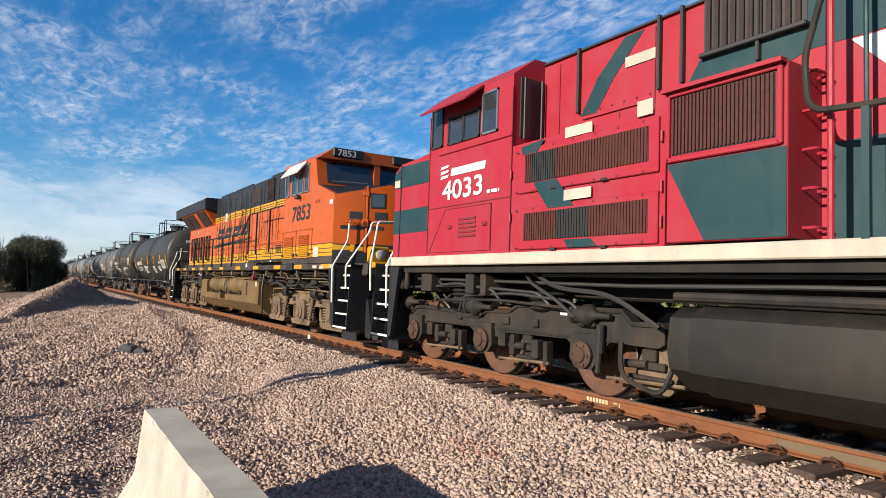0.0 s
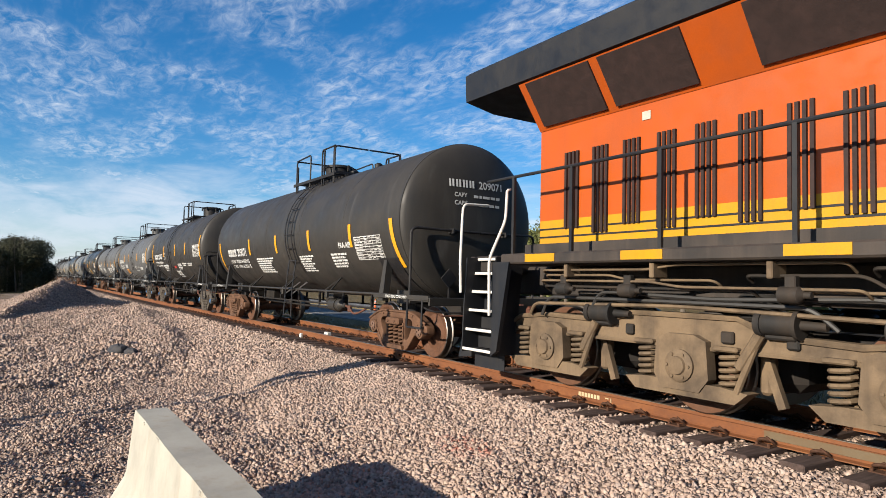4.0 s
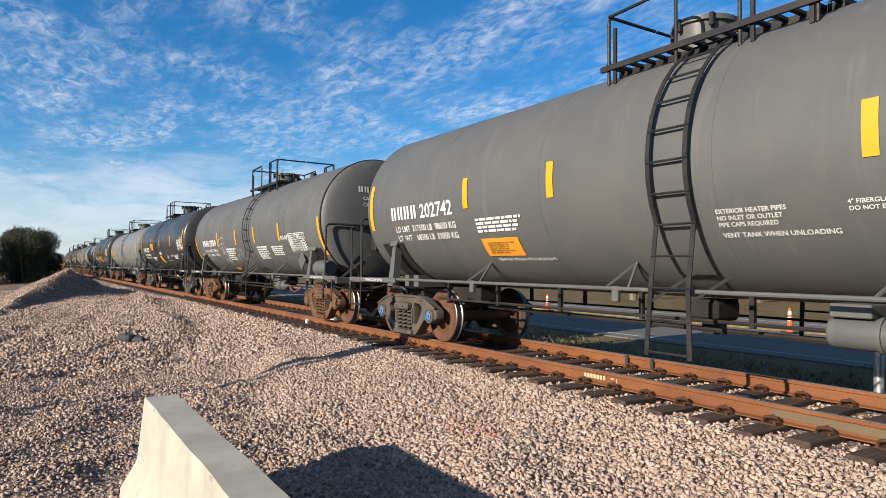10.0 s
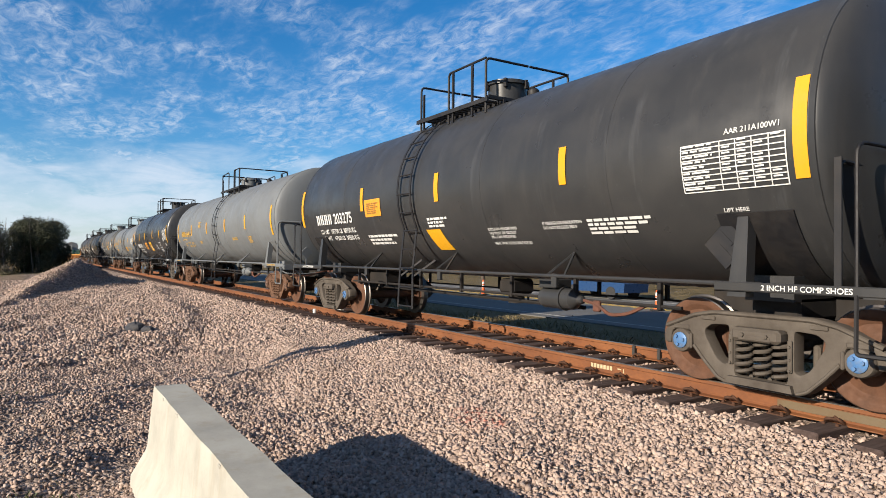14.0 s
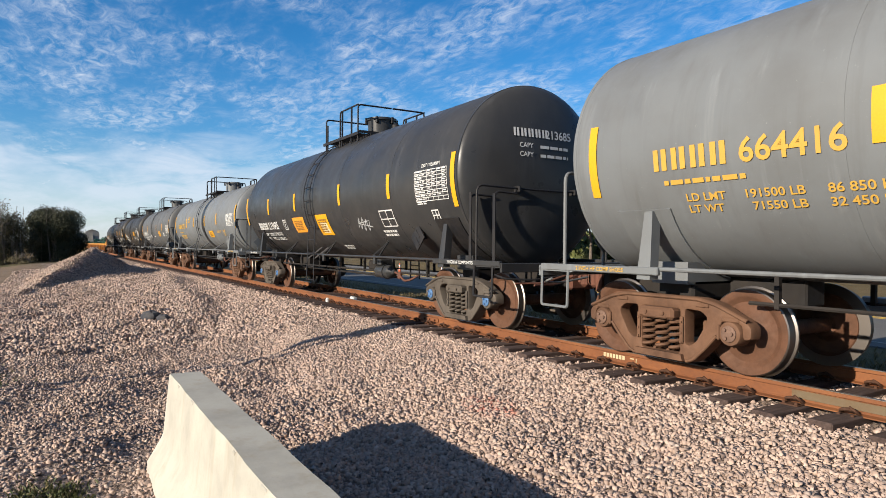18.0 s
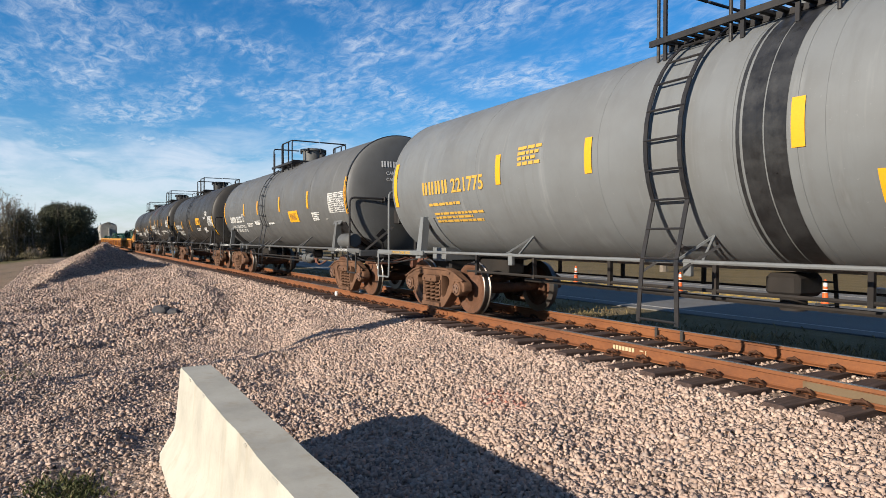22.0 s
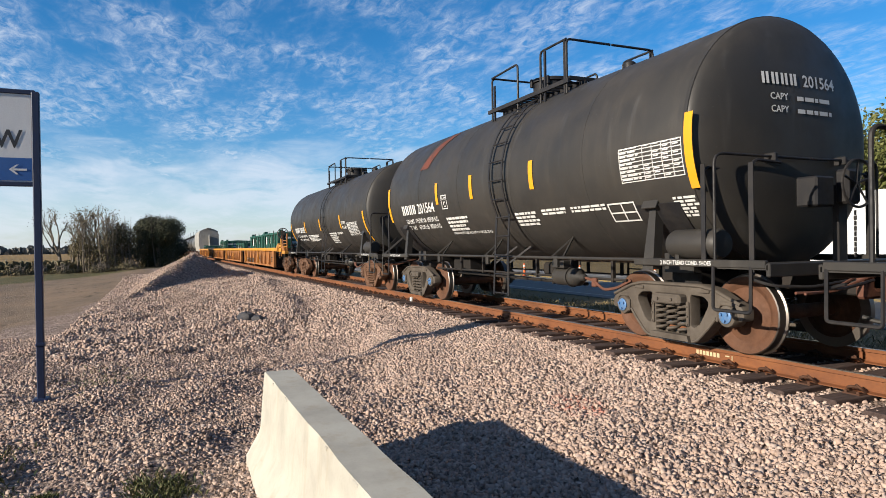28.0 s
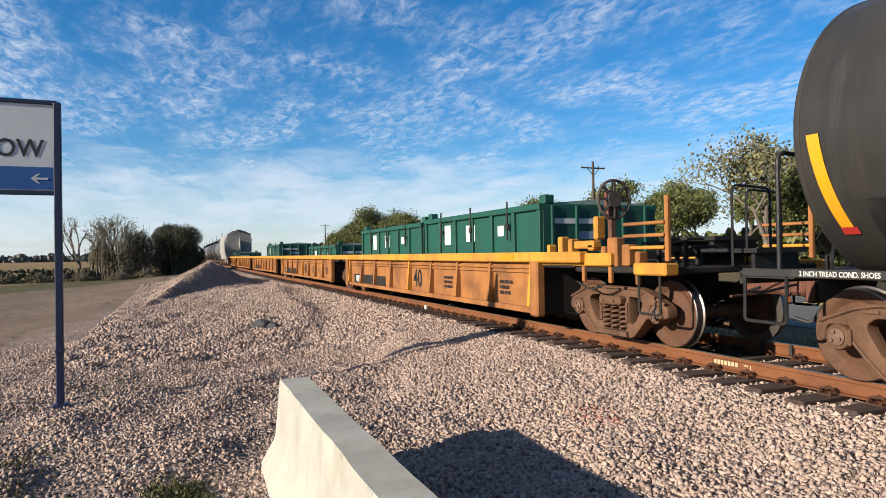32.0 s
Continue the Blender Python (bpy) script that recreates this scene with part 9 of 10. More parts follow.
NAVY = worn("sign_navy", (0.0122, 0.0204, 0.051), (0.034, 0.0374, 0.0544), 0.4, 0, 4, 0.3, True)
SIGNWHITE = worn("sign_white", (0.4896, 0.4964, 0.4964), (0.374, 0.374, 0.374), 0.45, 0, 1.5, 0.25, True)
SIGNBLUE = worn("sign_blue", (0.0238, 0.0816, 0.2448), (0.034, 0.0884, 0.204), 0.4, 0, 2, 0.25, False)
INK = Mat("sign_ink", (0.0136, 0.0136, 0.015), 0.5).m
sign = thing("direction_sign", "white and blue direction sign with black lettering on navy posts", "sign", at=pose(-10.0, -7.76, -0.70))
for y in (0.0, -3.3):
    b = B()
    b.box((0, y, 2.05), (0.09, 0.09, 4.2), 0.01)
    part("post", b, NAVY, sign)
    b = B()
    b.box((0, y, 0.78), (0.11, 0.11, 0.05), 0.01)
    part("post_collar", b, NAVY, sign)
    b = B()
    b.box((0, y, 0.02), (0.20, 0.20, 0.10), 0.02)
    part("post_foot", b, NAVY, sign)
b = B()
b.box((0, -1.65, 3.53), (0.035, 3.2, 1.18))
part("panel", b, SIGNWHITE, sign)
b = B()
for z in (2.92, 4.14):
    b.box((0, -1.65, z), (0.07, 3.3, 0.06), 0.008)
part("panel_frame", b, NAVY, sign)
b = B()
b.box((0.021, -1.65, 3.115), (0.008, 3.2, 0.30))
part("blue_band", b, SIGNBLUE, sign)
b = B()
vs, fs = text_shape("OW", 0.335)
b.add([(0.0225, -0.72 + x * 0.90, 3.40 + y) for x, y, _ in vs], fs)
part("lettering", b, INK, sign, "black capital letters")
b = B()
b.box((0.028, -0.19, 3.11), (0.006, 0.16, 0.026))
b.add([(0.031, -0.31, 3.11), (0.031, -0.23, 3.175), (0.031, -0.20, 3.175), (0.031, -0.27, 3.11), (0.031, -0.20, 3.045), (0.031, -0.23, 3.045)], [(0, 1, 2, 3), (0, 3, 4, 5)])
part("arrow", b, SIGNWHITE, sign, "white arrow")

# ---- road beyond the track ----
asph = Mat("asphalt", rough=0.85, spec=0.3)
ac = asph.ramp(asph.noise(0.5, 6, 0.6, (0.3, 1, 1)), (0.3, (0.085, 0.082, 0.075)), (0.7, (0.125, 0.118, 0.108)))
asph.color(asph.mix(asph.span(asph.noise(60, 3, 0.7), 0.4, 0.7, 0, 0.4), ac, (0.1768, 0.17, 0.1564)))
asph.bump(asph.noise(90, 3), 0.004, 0.5)
b = B()
b.box((-150, 14.2, -0.745), (1300, 11.0, 0.05))
road = part("road", b, asph.m)
tagged(road, "grey asphalt road beside the railway", "road", kind="structure")
LINEWHITE = worn("road_white", (0.26, 0.25, 0.23), (0.13, 0.125, 0.115), 0.7, 0, 2, 0.5, False)
LINEYELLOW = worn("road_yellow", (0.408, 0.2584, 0.0272), (0.238, 0.1632, 0.0476), 0.7, 0, 2, 0.5, False)
for y, w, m in ((9.4, 0.12, LINEWHITE), (18.6, 0.12, LINEWHITE), (15.0, 0.12, LINEYELLOW), (15.35, 0.12, LINEYELLOW)):
    b = B()
    b.box((-150, y, -0.717), (1300, w, 0.006))
    part("road_line", b, m, road)
b = B()
for i in range(14):
    b.box((-40 + i * 6, 16.3, -0.717), (2.2, 0.30, 0.006), 0, Matrix.Rotation(radians(28), 3, "Z"))
part("hatching", b, LINEYELLOW, road)

CONE = worn("cone_orange", (0.544, 0.0884, 0.0136), (0.34, 0.0816, 0.0272), 0.5, 0, 5, 0.3, True)
RUBBER = worn("rubber_black", (0.0204, 0.0204, 0.0204), (0.0476, 0.0442, 0.0408), 0.8, 0, 5, 0.4, False)


def cone(x, y):
    c = thing("traffic_cone", "tall orange traffic cone with white collars on a black base", "traffic cone", "cones along the road", pose(x, y, -0.717))
    b = B()
    b.box((0, 0, 0.03), (0.42, 0.42, 0.06), 0.02)
    part("base", b, RUBBER, c)
    up = Matrix.Rotation(radians(-90), 4, "Y")
    b = B()
    b.lathe([(0.05, 0.14), (0.10, 0.10), (0.76, 0.050), (0.80, 0.042), (0.82, 0.02)], 16, up)
    part("body", b, CONE, c)
    for z in (0.40, 0.60):
        b = B()
        b.lathe([(z, 0.104 - (z - 0.10) * 0.0758), (z + 0.12, 0.104 - (z + 0.02) * 0.0758)], 16, up, cap=False)
        part("collar", b, SIGNWHITE, c)
    return c


first = cone(-11.4, 14.5)
for x in (-17.0, -23.0, -28.8, -34.6, -40.4, -5.7, 0.1):
    copy_thing(first, pose(x, 14.5, -0.717))

# ---- level crossing signal behind the track ----
ALU = worn("mast_aluminium", (0.374, 0.3808, 0.3876), (0.238, 0.238, 0.238), 0.4, 0.7, 4, 0.3)
mast = thing("crossing_signal", "aluminium level crossing mast with white crossed boards and lamps", "crossing signal", at=pose(-4.25, 3.75, -0.66))
up = Matrix.Rotation(radians(-90), 4, "Y")
b = B()
b.lathe([(0.0, 0.065), (4.75, 0.065), (4.80, 0.03)], 16, up)
part("mast", b, ALU, mast)
b = B()
b.box((0, 0, 0.12), (0.45, 0.45, 0.24), 0.03)
part("base", b, ALU, mast)
for a in (-45, 45):
    b = B()
    b.box((0.09, 0, 4.15), (0.012, 1.22, 0.23), 0, Matrix.Rotation(radians(a), 3, "X"))
    part("crossed_board", b, SIGNWHITE, mast, "white crossed board")
for a, w in ((-45, "CROSSING"), (45, "RAIL ROAD")):
    b = B()
    vs, fs = text_shape(w, 0.17)
    m3 = Matrix.Rotation(radians(a), 3, "X")
    xm = max(v[0] for v in vs) / 2
    b.add([Vector((0.10 if a < 0 else 0.101, 0, 4.15)) + m3 @ Vector((0, (x - xm), y - 0.06)) for x, y, _ in vs], fs)
    part("board_lettering", b, INK, mast)
for y in (-0.45, 0.45):
    b = B()
    b.lathe([(0.0, 0.27), (0.02, 0.27), (0.02, 0.09)], 24, Matrix.Translation((0.12, y, 2.95)))
    part("lamp_target", b, INK, mast)
    b = B()
    b.lathe([(-0.12, 0.06), (0.0, 0.10), (0.10, 0.105), (0.12, 0.08)], 16, Matrix.Translation((0.10, y, 2.95)))
    part("lamp", b, REDTAG, mast)
b = B()
b.rod((0, -0.5, 2.95), (0, 0.5, 2.95), 0.03, 8)
b.box((0, 0, 2.95), (0.14, 0.2, 0.14), 0.02)
part("lamp_arm", b, ALU, mast)
b = B()
b.box((0.02, 0, 1.35), (0.36, 0.42, 0.55), 0.04)
b.box((-0.3, 0, 1.2), (0.5, 0.06, 0.25), 0.02)
part("gate_motor", b, ALU, mast)

# ---- plants ----
def leaf_material(name, a, c, d):
    k = Mat(name, a, 0.65, 0.0, 0.3)
    g = k.n.new("ShaderNodeNewGeometry")
    col = k.ramp(g.outputs["Random Per Island"], (0.0, a), (0.55, c), (1.0, d))
    k.color(k.mix(k.span(k.noise(0.5, 3), 0.35, 0.7, 0, 0.5), col, a))
    return k.m


BARK = worn("bark_grey", (0.1156, 0.0952, 0.0748), (0.0544, 0.0442, 0.034), 0.9, 0, 5, 0.7, True)
PALEBARK = worn("bark_pale", (0.1496, 0.1258, 0.0986), (0.0748, 0.0612, 0.0476), 0.9, 0, 5, 0.6, True)
OAK = leaf_material("leaf_oak", (0.050, 0.060, 0.016), (0.100, 0.110, 0.030), (0.165, 0.160, 0.055))
PALEOAK = leaf_material("leaf_pale", (0.09, 0.085, 0.035), (0.15, 0.14, 0.06), (0.22, 0.20, 0.10))
DARKLEAF = leaf_material("leaf_dark", (0.019, 0.0231, 0.0088), (0.0354, 0.0381, 0.015), (0.0646, 0.0598, 0.0286))
BROWNLEAF = leaf_material("leaf_brown", (0.0374, 0.034, 0.015), (0.0646, 0.0544, 0.0245), (0.102, 0.0816, 0.0394))
GRASSBLADE = leaf_material("grass_blade", (0.034, 0.051, 0.0136), (0.0816, 0.0816, 0.0272), (0.1768, 0.1292, 0.0612))
TANLEAF = leaf_material("leaf_tan", (0.068, 0.0578, 0.0272), (0.1088, 0.0884, 0.0408), (0.1496, 0.1156, 0.0578))


def limbs(rng, h, levels, spread):
    """Segments of a branching trunk: (from, to, radius, radius) and the twig ends."""
    segs, tips = [], []

    def grow(p, d, n, r, lvl):
        q = p + d * n
        segs.append((p, q, r, r * 0.62))
        if lvl == 0:
            tips.append(q)
            return
        for k in range(rng.choice((2, 3, 3))):
            e = (d + Vector((rng.uniform(-1, 1), rng.uniform(-1, 1), rng.uniform(-0.25, 0.6))) * spread).normalized()
            grow(p + d * n * rng.uniform(0.65, 1.0), e, n * rng.uniform(0.6, 0.85), r * 0.6, lvl - 1)

    grow(Vector((0, 0, 0)), Vector((rng.uniform(-0.1, 0.1), rng.uniform(-0.1, 0.1), 1)).normalized(), h * 0.30, h * 0.028, levels)
    return segs, tips


def tree(label, h, seed, bark, leaf, leaves=2600, size=0.22, spread=0.75, levels=4, blob=0.9, category="tree"):
    rng = random.Random(seed)
    t = thing("tree", label, category)
    segs, tips = limbs(rng, h, levels, spread)
    top = max(p.z for p in tips)
    f = h / top
    b = B()
    for p, q, r0, r1 in segs:
        if r0 > 0.012:
            b.rod(p * f, q * f, r0, 7 if r0 > 0.06 else 5, r1)
    part("trunk", b, bark, t)
    if leaves:
        vs, fs = [], []
        for i in range(leaves):
            c = rng.choice(tips) * f
            o = Vector((rng.gauss(0, 1), rng.gauss(0, 1), rng.gauss(0, 0.75))) * blob * h * 0.075
            p = c + o
            if p.z < h * 0.12:
                continue
            n = Vector((rng.uniform(-1, 1), rng.uniform(-1, 1), rng.uniform(-0.2, 1))).normalized()
            s = n.orthogonal().normalized()
            u = n.cross(s)
            k = size * rng.uniform(0.6, 1.4)
            o_ = len(vs)
            vs += [p - s * k * 0.5, p + u * k * 0.32 + n * k * 0.08, p + s * k * 0.5, p - u * k * 0.32 + n * k * 0.08]
            fs += [(o_, o_ + 1, o_ + 2, o_ + 3)]
        cr = B()
        cr.v, cr.f = [tuple(v) for v in vs], fs
        me = bpy.data.meshes.new("crown")
        me.from_pydata(cr.v, [], cr.f)
        me.materials.append(leaf)
        part("crown", me, None, t)
    return t


def ground_z(x, y):
    return float(height(np.array(x), np.array(y)))


def plant(src, x, y, turn):
    copy = copy_thing(src, pose(x, y, ground_z(x, y) - 0.05, 0, 0, turn))
    return copy


oak_a = tree("leafy green oak with grey limbs showing", 9.5, 3, BARK, OAK, 13000, 0.27, 0.85, 5)
oak_b = tree("broad green oak in full leaf", 7.5, 8, BARK, OAK, 12000, 0.26, 0.95, 4, 1.3)
oak_c = tree("thin-leaved tree with bare grey upper branches", 9.0, 12, PALEBARK, PALEOAK, 4200, 0.20, 0.8, 5, 0.7)
oak_a.matrix_basis = pose(-23.5, 33, -0.8)
oak_b.matrix_basis = pose(-31, 36, -0.8, 0, 0, 40)
oak_c.matrix_basis = pose(-29, 27.5, -0.8, 0, 0, 70)
spots = ((-52, 44, 1), (-58, 46, 0), (-47, 46, 1), (-64, 47, 1), (-70, 49, 0), (-14, 35, 0), (-7, 33, 1), (1, 36, 0), (-18, 41, 1), (-27, 43, 0), (-60, 41, 0), (-70, 38, 1), (-82, 42, 0), (-96, 25, 1), (-104, 24, 0), (-112, 27, 1), (-120, 33, 0), (-135, 30, 1), (9, 34, 1), (-150, 34, 0), (-170, 32, 1))
for i, (x, y, k) in enumerate(spots):
    plant((oak_a, oak_b)[k], x, y, i * 67)

bare = tree("bare grey tree with pale thin stems", 7.4, 21, PALEBARK, TANLEAF, 260, 0.14, 0.62, 5, 0.5)
bare.matrix_basis = pose(-80, -15.2, -1.05)
for i, (x, y) in enumerate(((-79, -13.6), (-81, -16.4), (-82, -12.9), (-78.5, -12.6))):
    plant(bare, x, y, 50 + i * 77)


def bush(label, w, h, seed, leaf, bark, leaves, size, stems=10, up=0.0):
    """A dense bush, leafy down to the ground, from several rounded masses with stems inside."""
    rng = random.Random(seed)
    t = thing("shrub", label, "shrub")
    b = B()
    for i in range(stems):
        a = rng.uniform(0, 6.283)
        p = Vector((math.cos(a), math.sin(a), 0)) * rng.uniform(0, w * 0.28)
        q = p + Vector((rng.uniform(-0.5, 0.5), rng.uniform(-0.5, 0.5), h * rng.uniform(0.75, 1.0 + up)))
        k = p.lerp(q, 0.55) + Vector((rng.uniform(-0.2, 0.2), rng.uniform(-0.2, 0.2), 0))
        b.rod(p, k, 0.07, 6, 0.045)
        b.rod(k, q, 0.045, 5, 0.012)
        for j in range(5):
            m = p.lerp(q, rng.uniform(0.35, 0.95))
            b.rod(m, m + Vector((rng.uniform(-1, 1), rng.uniform(-1, 1), rng.uniform(0.3, 1.2))) * 0.17 * h, 0.022, 4, 0.006)
    mass(part("trunk", b, bark, t))
    lobes = []
    for i in range(11):
        a, r = rng.uniform(0, 6.283), rng.uniform(0.1, 0.36) * w
        z = h * rng.choice((0.16, 0.22, 0.38, 0.5, 0.62, 0.74))
        r *= 1.15 - 0.6 * z / h
        lobes.append((Vector((math.cos(a) * r, math.sin(a) * r, z)), w * rng.uniform(0.17, 0.27), h * rng.uniform(0.15, 0.24)))
    vs, fs = [], []
    for i in range(leaves):
        c, rx, rz = rng.choice(lobes)
        d = Vector((rng.gauss(0, 1), rng.gauss(0, 1), rng.gauss(0, 1))).normalized()
        k = rng.uniform(0.75, 1.08) + (0.25 * rng.random() ** 6)
        p = c + Vector((d.x * rx * k, d.y * rx * k, d.z * rz * k))
        if p.z < 0.05:
            p.z = rng.uniform(0.05, 0.5)
        n = (d + Vector((rng.uniform(-1, 1), rng.uniform(-1, 1), rng.uniform(-0.4, 1))) * 0.8).normalized()
        s = n.orthogonal().normalized()
        s = (s * math.cos(i) + n.cross(s) * math.sin(i))
        u = n.cross(s)
        g = size * rng.uniform(0.6, 1.5)
        o = len(vs)
        vs += [p - s * g * 0.5, p + u * g * 0.3 + n * g * 0.1, p + s * g * 0.5, p - u * g * 0.3 + n * g * 0.1]
        fs.append((o, o + 1, o + 2, o + 3))
    me = bpy.data.meshes.new("foliage")
    me.from_pydata([tuple(v) for v in vs], [], fs)
    me.materials.append(leaf)
    part("foliage", me, None, t)
    return t


dark = bush("dense dark evergreen shrub leafy to the ground", 5.0, 6.2, 31, DARKLEAF, BARK, 17000, 0.17)
dark.matrix_basis = pose(-80, -6.6, -1.05)
plant(dark, -83.5, -7.6, 130)
plant(dark, -86, -5.6, 250)
half = bush("brown-green shrub thinning to winter twigs", 4.2, 5.6, 37, BROWNLEAF, PALEBARK, 6500, 0.14, 14, 0.15)
half.matrix_basis = pose(-79, -9.6, -1.05)
plant(half, -81.5, -11.4, 100)
tan = bush("tan dry brush with pale bare stems", 3.6, 4.6, 41, TANLEAF, PALEBARK, 1700, 0.15, 18, 0.35)
tan.matrix_basis = pose(-77.5, -11.6, -1.05)
for i, (x, y) in enumerate(((-78, -13.6), (-80.5, -14.4))):
    plant(tan, x, y, 20 + i * 61)
low = bush("low dry brush at the field's edge", 3.0, 0.85, 43, TANLEAF, PALEBARK, 1500, 0.12, 20, 0.5)
low.matrix_basis = pose(-76, -15.6, -1.05)
for i, (x, y) in enumerate(((-76.5, -17.6), (-75, -19.5), (-74, -22), (-73, -24.5), (-72, -27.5), (-71, -31), (-75.5, -12.2), (-75.5, -9.4))):
    plant(low, x, y, 20 + i * 61)


def grass_tufts(name, label, n, place, seed, mat, tall=0.10):
    """Blades of grass in one loose mass."""
    rng = random.Random(seed)
    vs, fs = [], []
    for i in range(n):
        x, y = place(rng)
        z = ground_z(x, y)
        a = rng.uniform(0, 6.283)
        d = Vector((math.cos(a), math.sin(a), 0))
        h = tall * rng.uniform(0.4, 1.3)
        lean = Vector((rng.uniform(-1, 1), rng.uniform(-1, 1), 0)) * h * 0.7
        p = Vector((x, y, z - 0.01))
        o = len(vs)
        w = 0.0035 + 0.035 * h
        vs += [p - d * w, p + d * w, p + lean * 0.4 + Vector((0, 0, h * 0.7)) + d * w * 0.6, p + lean + Vector((0, 0, h))]
        fs.append((o, o + 1, o + 2, o + 3))
    me = bpy.data.meshes.new(name)
    me.from_pydata([tuple(v) for v in vs], [], fs)
    me.materials.append(mat)
    return tagged(new(name, me), label, "grass", kind="stuff")


def near_tuft(rng):
    cx, cy, r = rng.choice(((-5.78, -6.15, 0.13), (-5.56, -6.38, 0.17), (-5.90, -6.45, 0.11), (-5.78, -6.2, 0.13), (-5.56, -6.38, 0.17), (-6.0, -6.25, 0.12), (-5.9, -7.15, 0.08), (-7.2, -7.75, 0.25), (-6.2, -7.6, 0.22), (-11.0, -7.2, 0.5)))
    return cx + rng.gauss(0, r), cy + rng.gauss(0, r * 0.6)


def far_tuft(rng):
    x = rng.uniform(-40, 4)
    return x, 5.4 + abs(rng.gauss(0, 1.0)) + 0.4 * math.sin(x * 0.7)


DRYBLADE = leaf_material("dry_blade", (0.068, 0.0544, 0.0204), (0.1632, 0.1224, 0.051), (0.2448, 0.1836, 0.0816))
grass_tufts("dry_grass", "dry straw-coloured grass beyond the track", 5000, far_tuft, 62, DRYBLADE, 0.13)
grass_tufts("gravel_grass", "thin green and brown grass growing in the gravel", 3400, near_tuft, 61, GRASSBLADE, 0.055)


def woods(name, label, place, n, size, seed, mat):
    """A far belt of trees as one mass of leafy tufts."""
    rng = random.Random(seed)
    vs, fs = [], []
    for i in range(n):
        p = Vector(place(rng))
        for k in range(3):
            a = rng.uniform(0, math.pi)
            w, q = size * rng.uniform(0.5, 1.1), size * rng.uniform(0.4, 0.9)
            c = p + Vector((rng.uniform(-1, 1), rng.uniform(-1, 1), rng.uniform(-0.3, 0.3))) * size * 0.5
            d = Vector((math.cos(a), math.sin(a), 0))
            o = len(vs)
            vs += [c - d * w, c - d * w * 0.4 + Vector((0, 0, q)), c + d * w * 0.5 + Vector((0, 0, q * 0.8)), c + d * w, c + d * w * 0.3 - Vector((0, 0, q))]
            fs.append(tuple(range(o, o + 5)))
    me = bpy.data.meshes.new(name)
    me.from_pydata([tuple(v) for v in vs], [], fs)
    me.materials.append(mat)
    return tagged(new(name, me), label, "trees", kind="stuff")


def left_belt(rng):
    d = rng.uniform(-330, 60)
    return (-620 + rng.uniform(-20, 20), d, -1 + abs(rng.gauss(0, 0.4)) * 4.5)


def right_belt(rng):
    x = rng.uniform(-420, 60)
    return (x, 62 + rng.uniform(-6, 10), -1 + rng.random() ** 0.7 * (5.5 + 2.5 * math.sin(x * 0.11) + 1.5 * math.sin(x * 0.31)))


def weeds(rng):
    y = -12.5 - rng.uniform(0, 45)
    return (-78.5 - (y + 12.5) * -0.28 * -1 - abs(rng.gauss(0, 3.5)), y, -1.0 + rng.random() ** 1.6 * 1.1)


# distance haze is painted into these leaves as a paler, greyer base colour
HAZELEAF = leaf_material("leaf_far_hazed", (0.0952, 0.0918, 0.0816), (0.1292, 0.1224, 0.1088), (0.1632, 0.1564, 0.1428))
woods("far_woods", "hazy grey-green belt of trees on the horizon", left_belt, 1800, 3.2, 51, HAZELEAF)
woods("roadside_woods", "green belt of trees beyond the road", right_belt, 15000, 0.75, 52, OAK)
woods("dry_weeds", "tall dry weeds at the edge of the field", weeds, 2600, 0.36, 53, TANLEAF)

# ---- utility poles ----
POLE = worn("pole_wood", (0.0748, 0.0578, 0.0442), (0.0408, 0.034, 0.0272), 0.85, 0, 3, 0.6, True)


def utility_pole(x, y, h):
    p = thing("utility_pole", "weathered wooden utility pole with a crossarm", "utility pole", "poles along the road", pose(x, y, -0.75))
    up = Matrix.Rotation(radians(-90), 4, "Y")
    b = B()
    b.lathe([(0, 0.17), (h, 0.11)], 12, up)
    part("pole", b, POLE, p)
    b = B()
    b.box((0, 0, h - 0.6), (0.10, 2.6, 0.12), 0.01)
    for s in (-1, 1):
        b.beam((0.06, s * 0.7, h - 0.6), (0.06, 0, h - 1.3), 0.03, 0.05)
    part("crossarm", b, POLE, p)
    for y_ in (-1.2, -0.6, 0.6, 1.2):
        b = B()
        b.lathe([(h - 0.54, 0.03), (h - 0.50, 0.06), (h - 0.42, 0.06), (h - 0.38, 0.03)], 10, Matrix.Translation((0, y_, 0)) @ up)
        part("insulator", b, ALU, p)
    return p


pl = utility_pole(-49, 29, 10.3)
for x in (-108, -166, 9):
    copy_thing(pl, pose(x, 29, -0.75))

# ---- vehicles on the road ----
CARBLUE = worn("car_blue", (0.0204, 0.0544, 0.136), (0.0408, 0.0612, 0.1088), 0.3, 0.2, 2, 0.3, False)
TRAILWHITE = worn("trailer_white", (0.5032, 0.51, 0.51), (0.34, 0.34, 0.3264), 0.5, 0, 1, 0.3)
TYRE = Mat("tyre_rubber", (0.017, 0.017, 0.0177), 0.8).m


def tyre(parent, x, y, r, w):
    b = B()
    b.lathe([(-w / 2, r * 0.62), (-w / 2, r * 0.95), (-w / 2 + 0.03, r), (w / 2 - 0.03, r), (w / 2, r * 0.95), (w / 2, r * 0.62)], 20, Matrix.Rotation(radians(90), 4, "Z"))
    t = part("wheel", b, TYRE, parent, at=pose(x, y, r))
    b = B()
    b.lathe([(-w / 2 + 0.01, 0.05), (-w / 2, r * 0.6), (w / 2, r * 0.6), (w / 2 - 0.01, 0.05)], 16, Matrix.Rotation(radians(90), 4, "Z"))
    part("rim", b, CHROME, t)
    return t


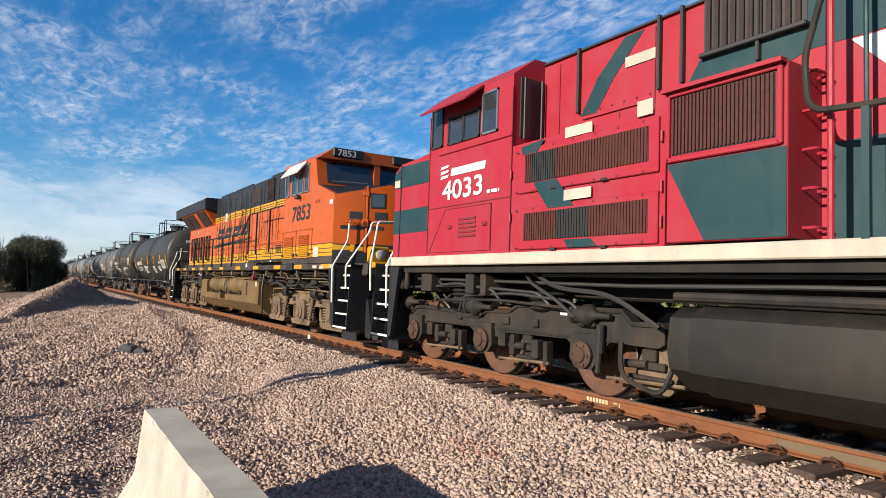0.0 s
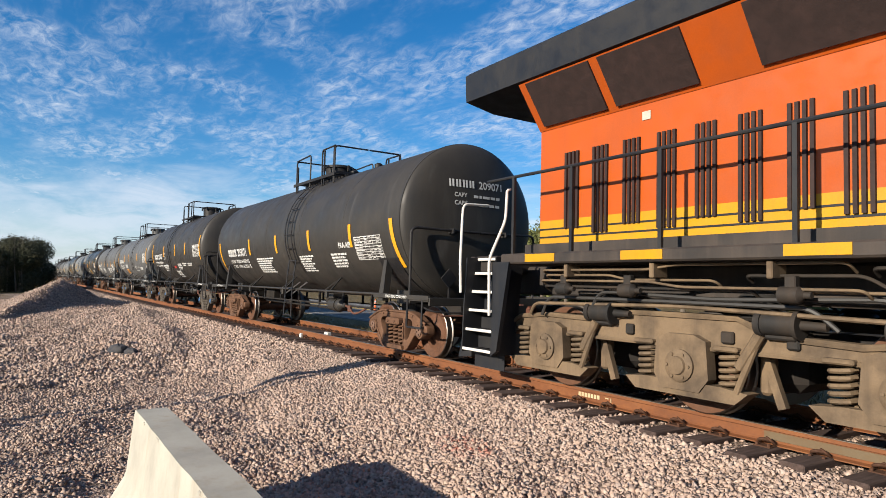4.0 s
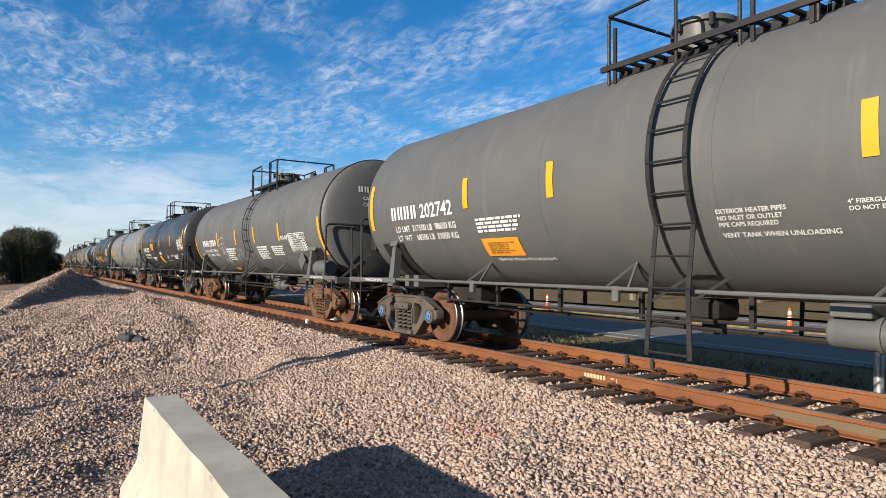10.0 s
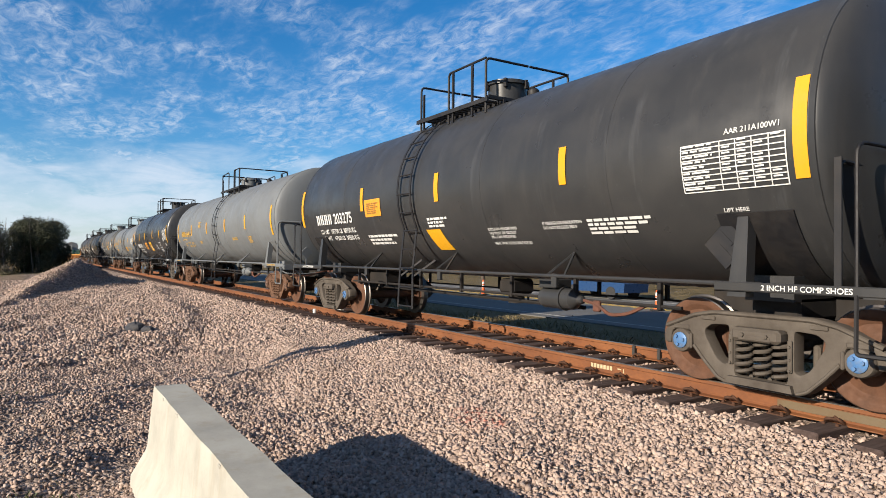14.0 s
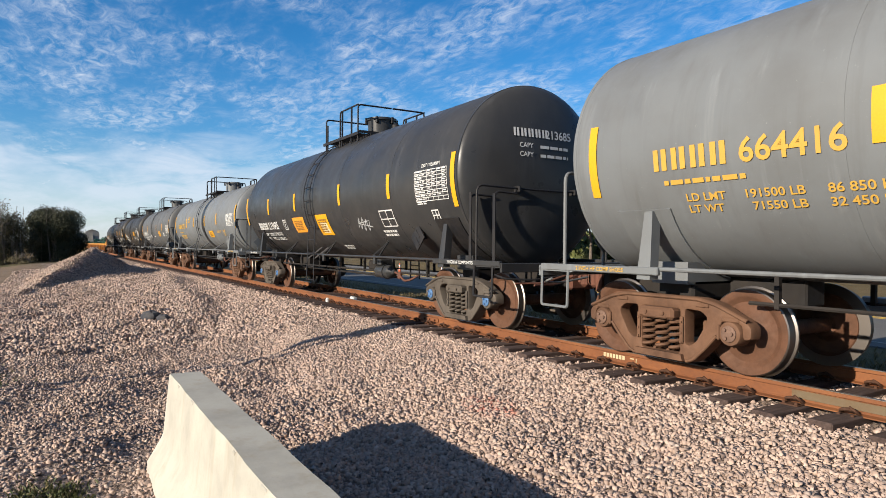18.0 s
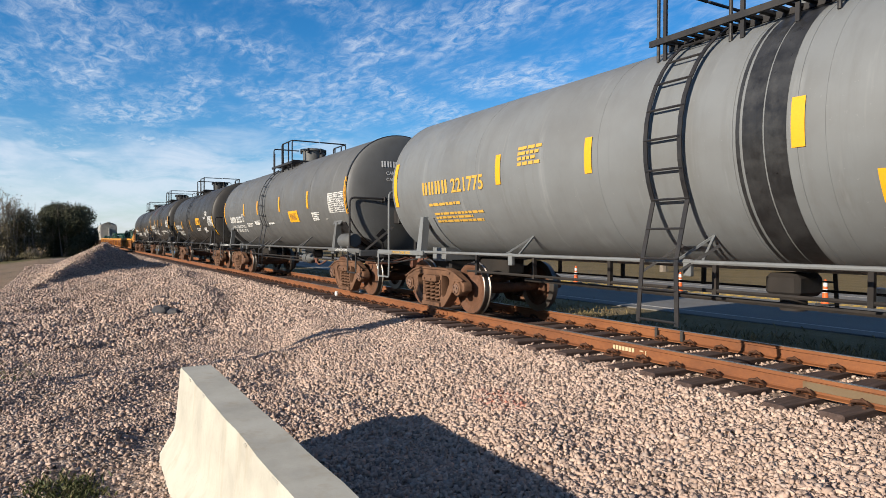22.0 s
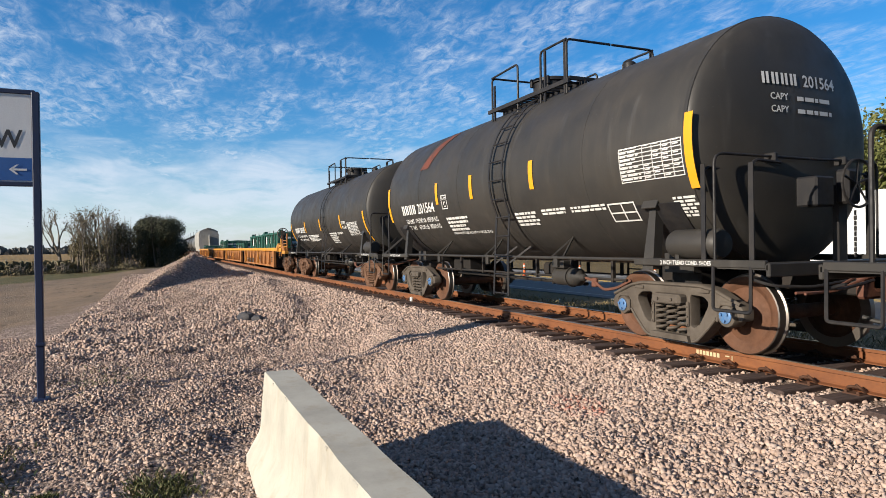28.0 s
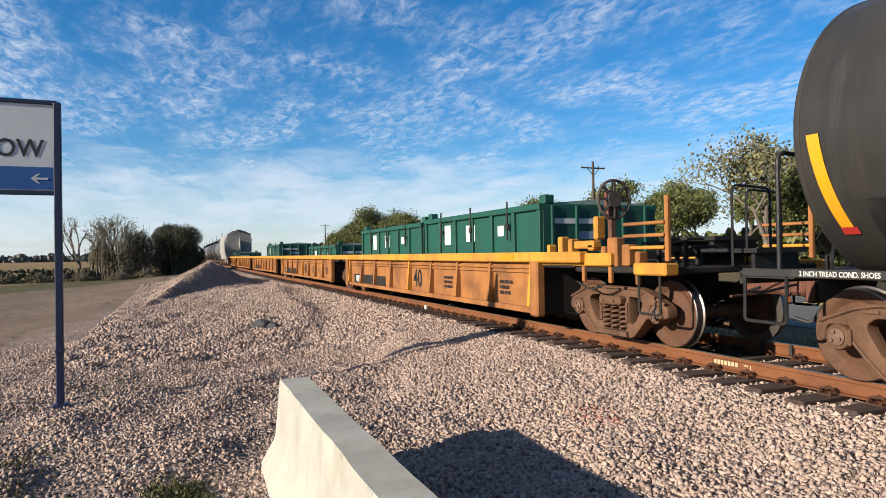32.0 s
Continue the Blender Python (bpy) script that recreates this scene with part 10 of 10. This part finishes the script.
def trailer():
    t = thing("box_trailer", "white box trailer truck driving on the road", "truck")
    b = B()
    b.box((0, 0, 2.35), (12.0, 2.5, 2.7), 0.04)
    part("box", b, TRAILWHITE, t)
    for i in range(20):
        b = B()
        b.box((-5.7 + i * 0.6, -1.262, 2.35), (0.04, 0.02, 2.6))
        part("side_rib", b, TRAILWHITE, t)
    b = B()
    b.box((0, 0, 0.92), (11.6, 1.0, 0.18), 0.02)
    part("chassis", b, UNDER, t)
    b = B()
    b.prism([(6.3, 0.5), (8.6, 0.5), (8.7, 1.6), (8.1, 2.8), (6.3, 3.0)], -1.2, 1.2)
    part("tractor", b, TRAILWHITE, t)
    for x in (-4.8, -3.6, 5.2, 6.3, 8.0):
        for y in (-1.1, 1.1):
            tyre(t, x, y, 0.5, 0.28)
    return t


def saloon():
    t = thing("car", "blue car driving on the road", "car")
    b = B()
    b.prism([(-2.2, 0.35), (2.2, 0.35), (2.25, 0.75), (1.3, 0.92), (-1.9, 0.95), (-2.25, 0.8)], -0.88, 0.88)
    part("body", b, CARBLUE, t)
    b = B()
    b.prism([(-1.7, 0.94), (1.2, 0.92), (0.5, 1.42), (-1.0, 1.45)], -0.74, 0.74)
    part("cabin", b, GLASS, t)
    b = B()
    b.prism([(-1.0, 1.44), (0.5, 1.41), (0.45, 1.47), (-0.95, 1.50)], -0.72, 0.72)
    part("roof", b, CARBLUE, t)
    for x in (-1.35, 1.35):
        for y in (-0.8, 0.8):
            tyre(t, x, y, 0.33, 0.2)
    return t


TRAILER, SALOON = trailer(), saloon()


def motions():
    """The whole train rolls past and every wheelset turns with the way that it rolls; two vehicles pass on the road."""
    ticks = [i * 0.5 for i in range(65)]
    for car, mid in CARS:
        walk(car, [(t, pose(mid + run(t), YC, 0)) for t in ticks])
    turns = [i * 0.06 for i in range(534)]
    ways = [run(t) for t in turns]
    for w, dx, r in SPIN:
        walk(w, [(t, pose(dx, 0, r, 0, math.degrees(s / r) % 360, 0)) for t, s in zip(turns, ways)])
    walk(TRAILER, [(t, pose(-15.0 + 13.0 * (t - 28.0), 17.3, -0.717)) for t in (0, 16, 32)])
    walk(SALOON, [(t, pose(-24.1 - 17.5 * (t - 14.0), 18.9, -0.717, 0, 0, 180)) for t in (0, 16, 32)])


motions()
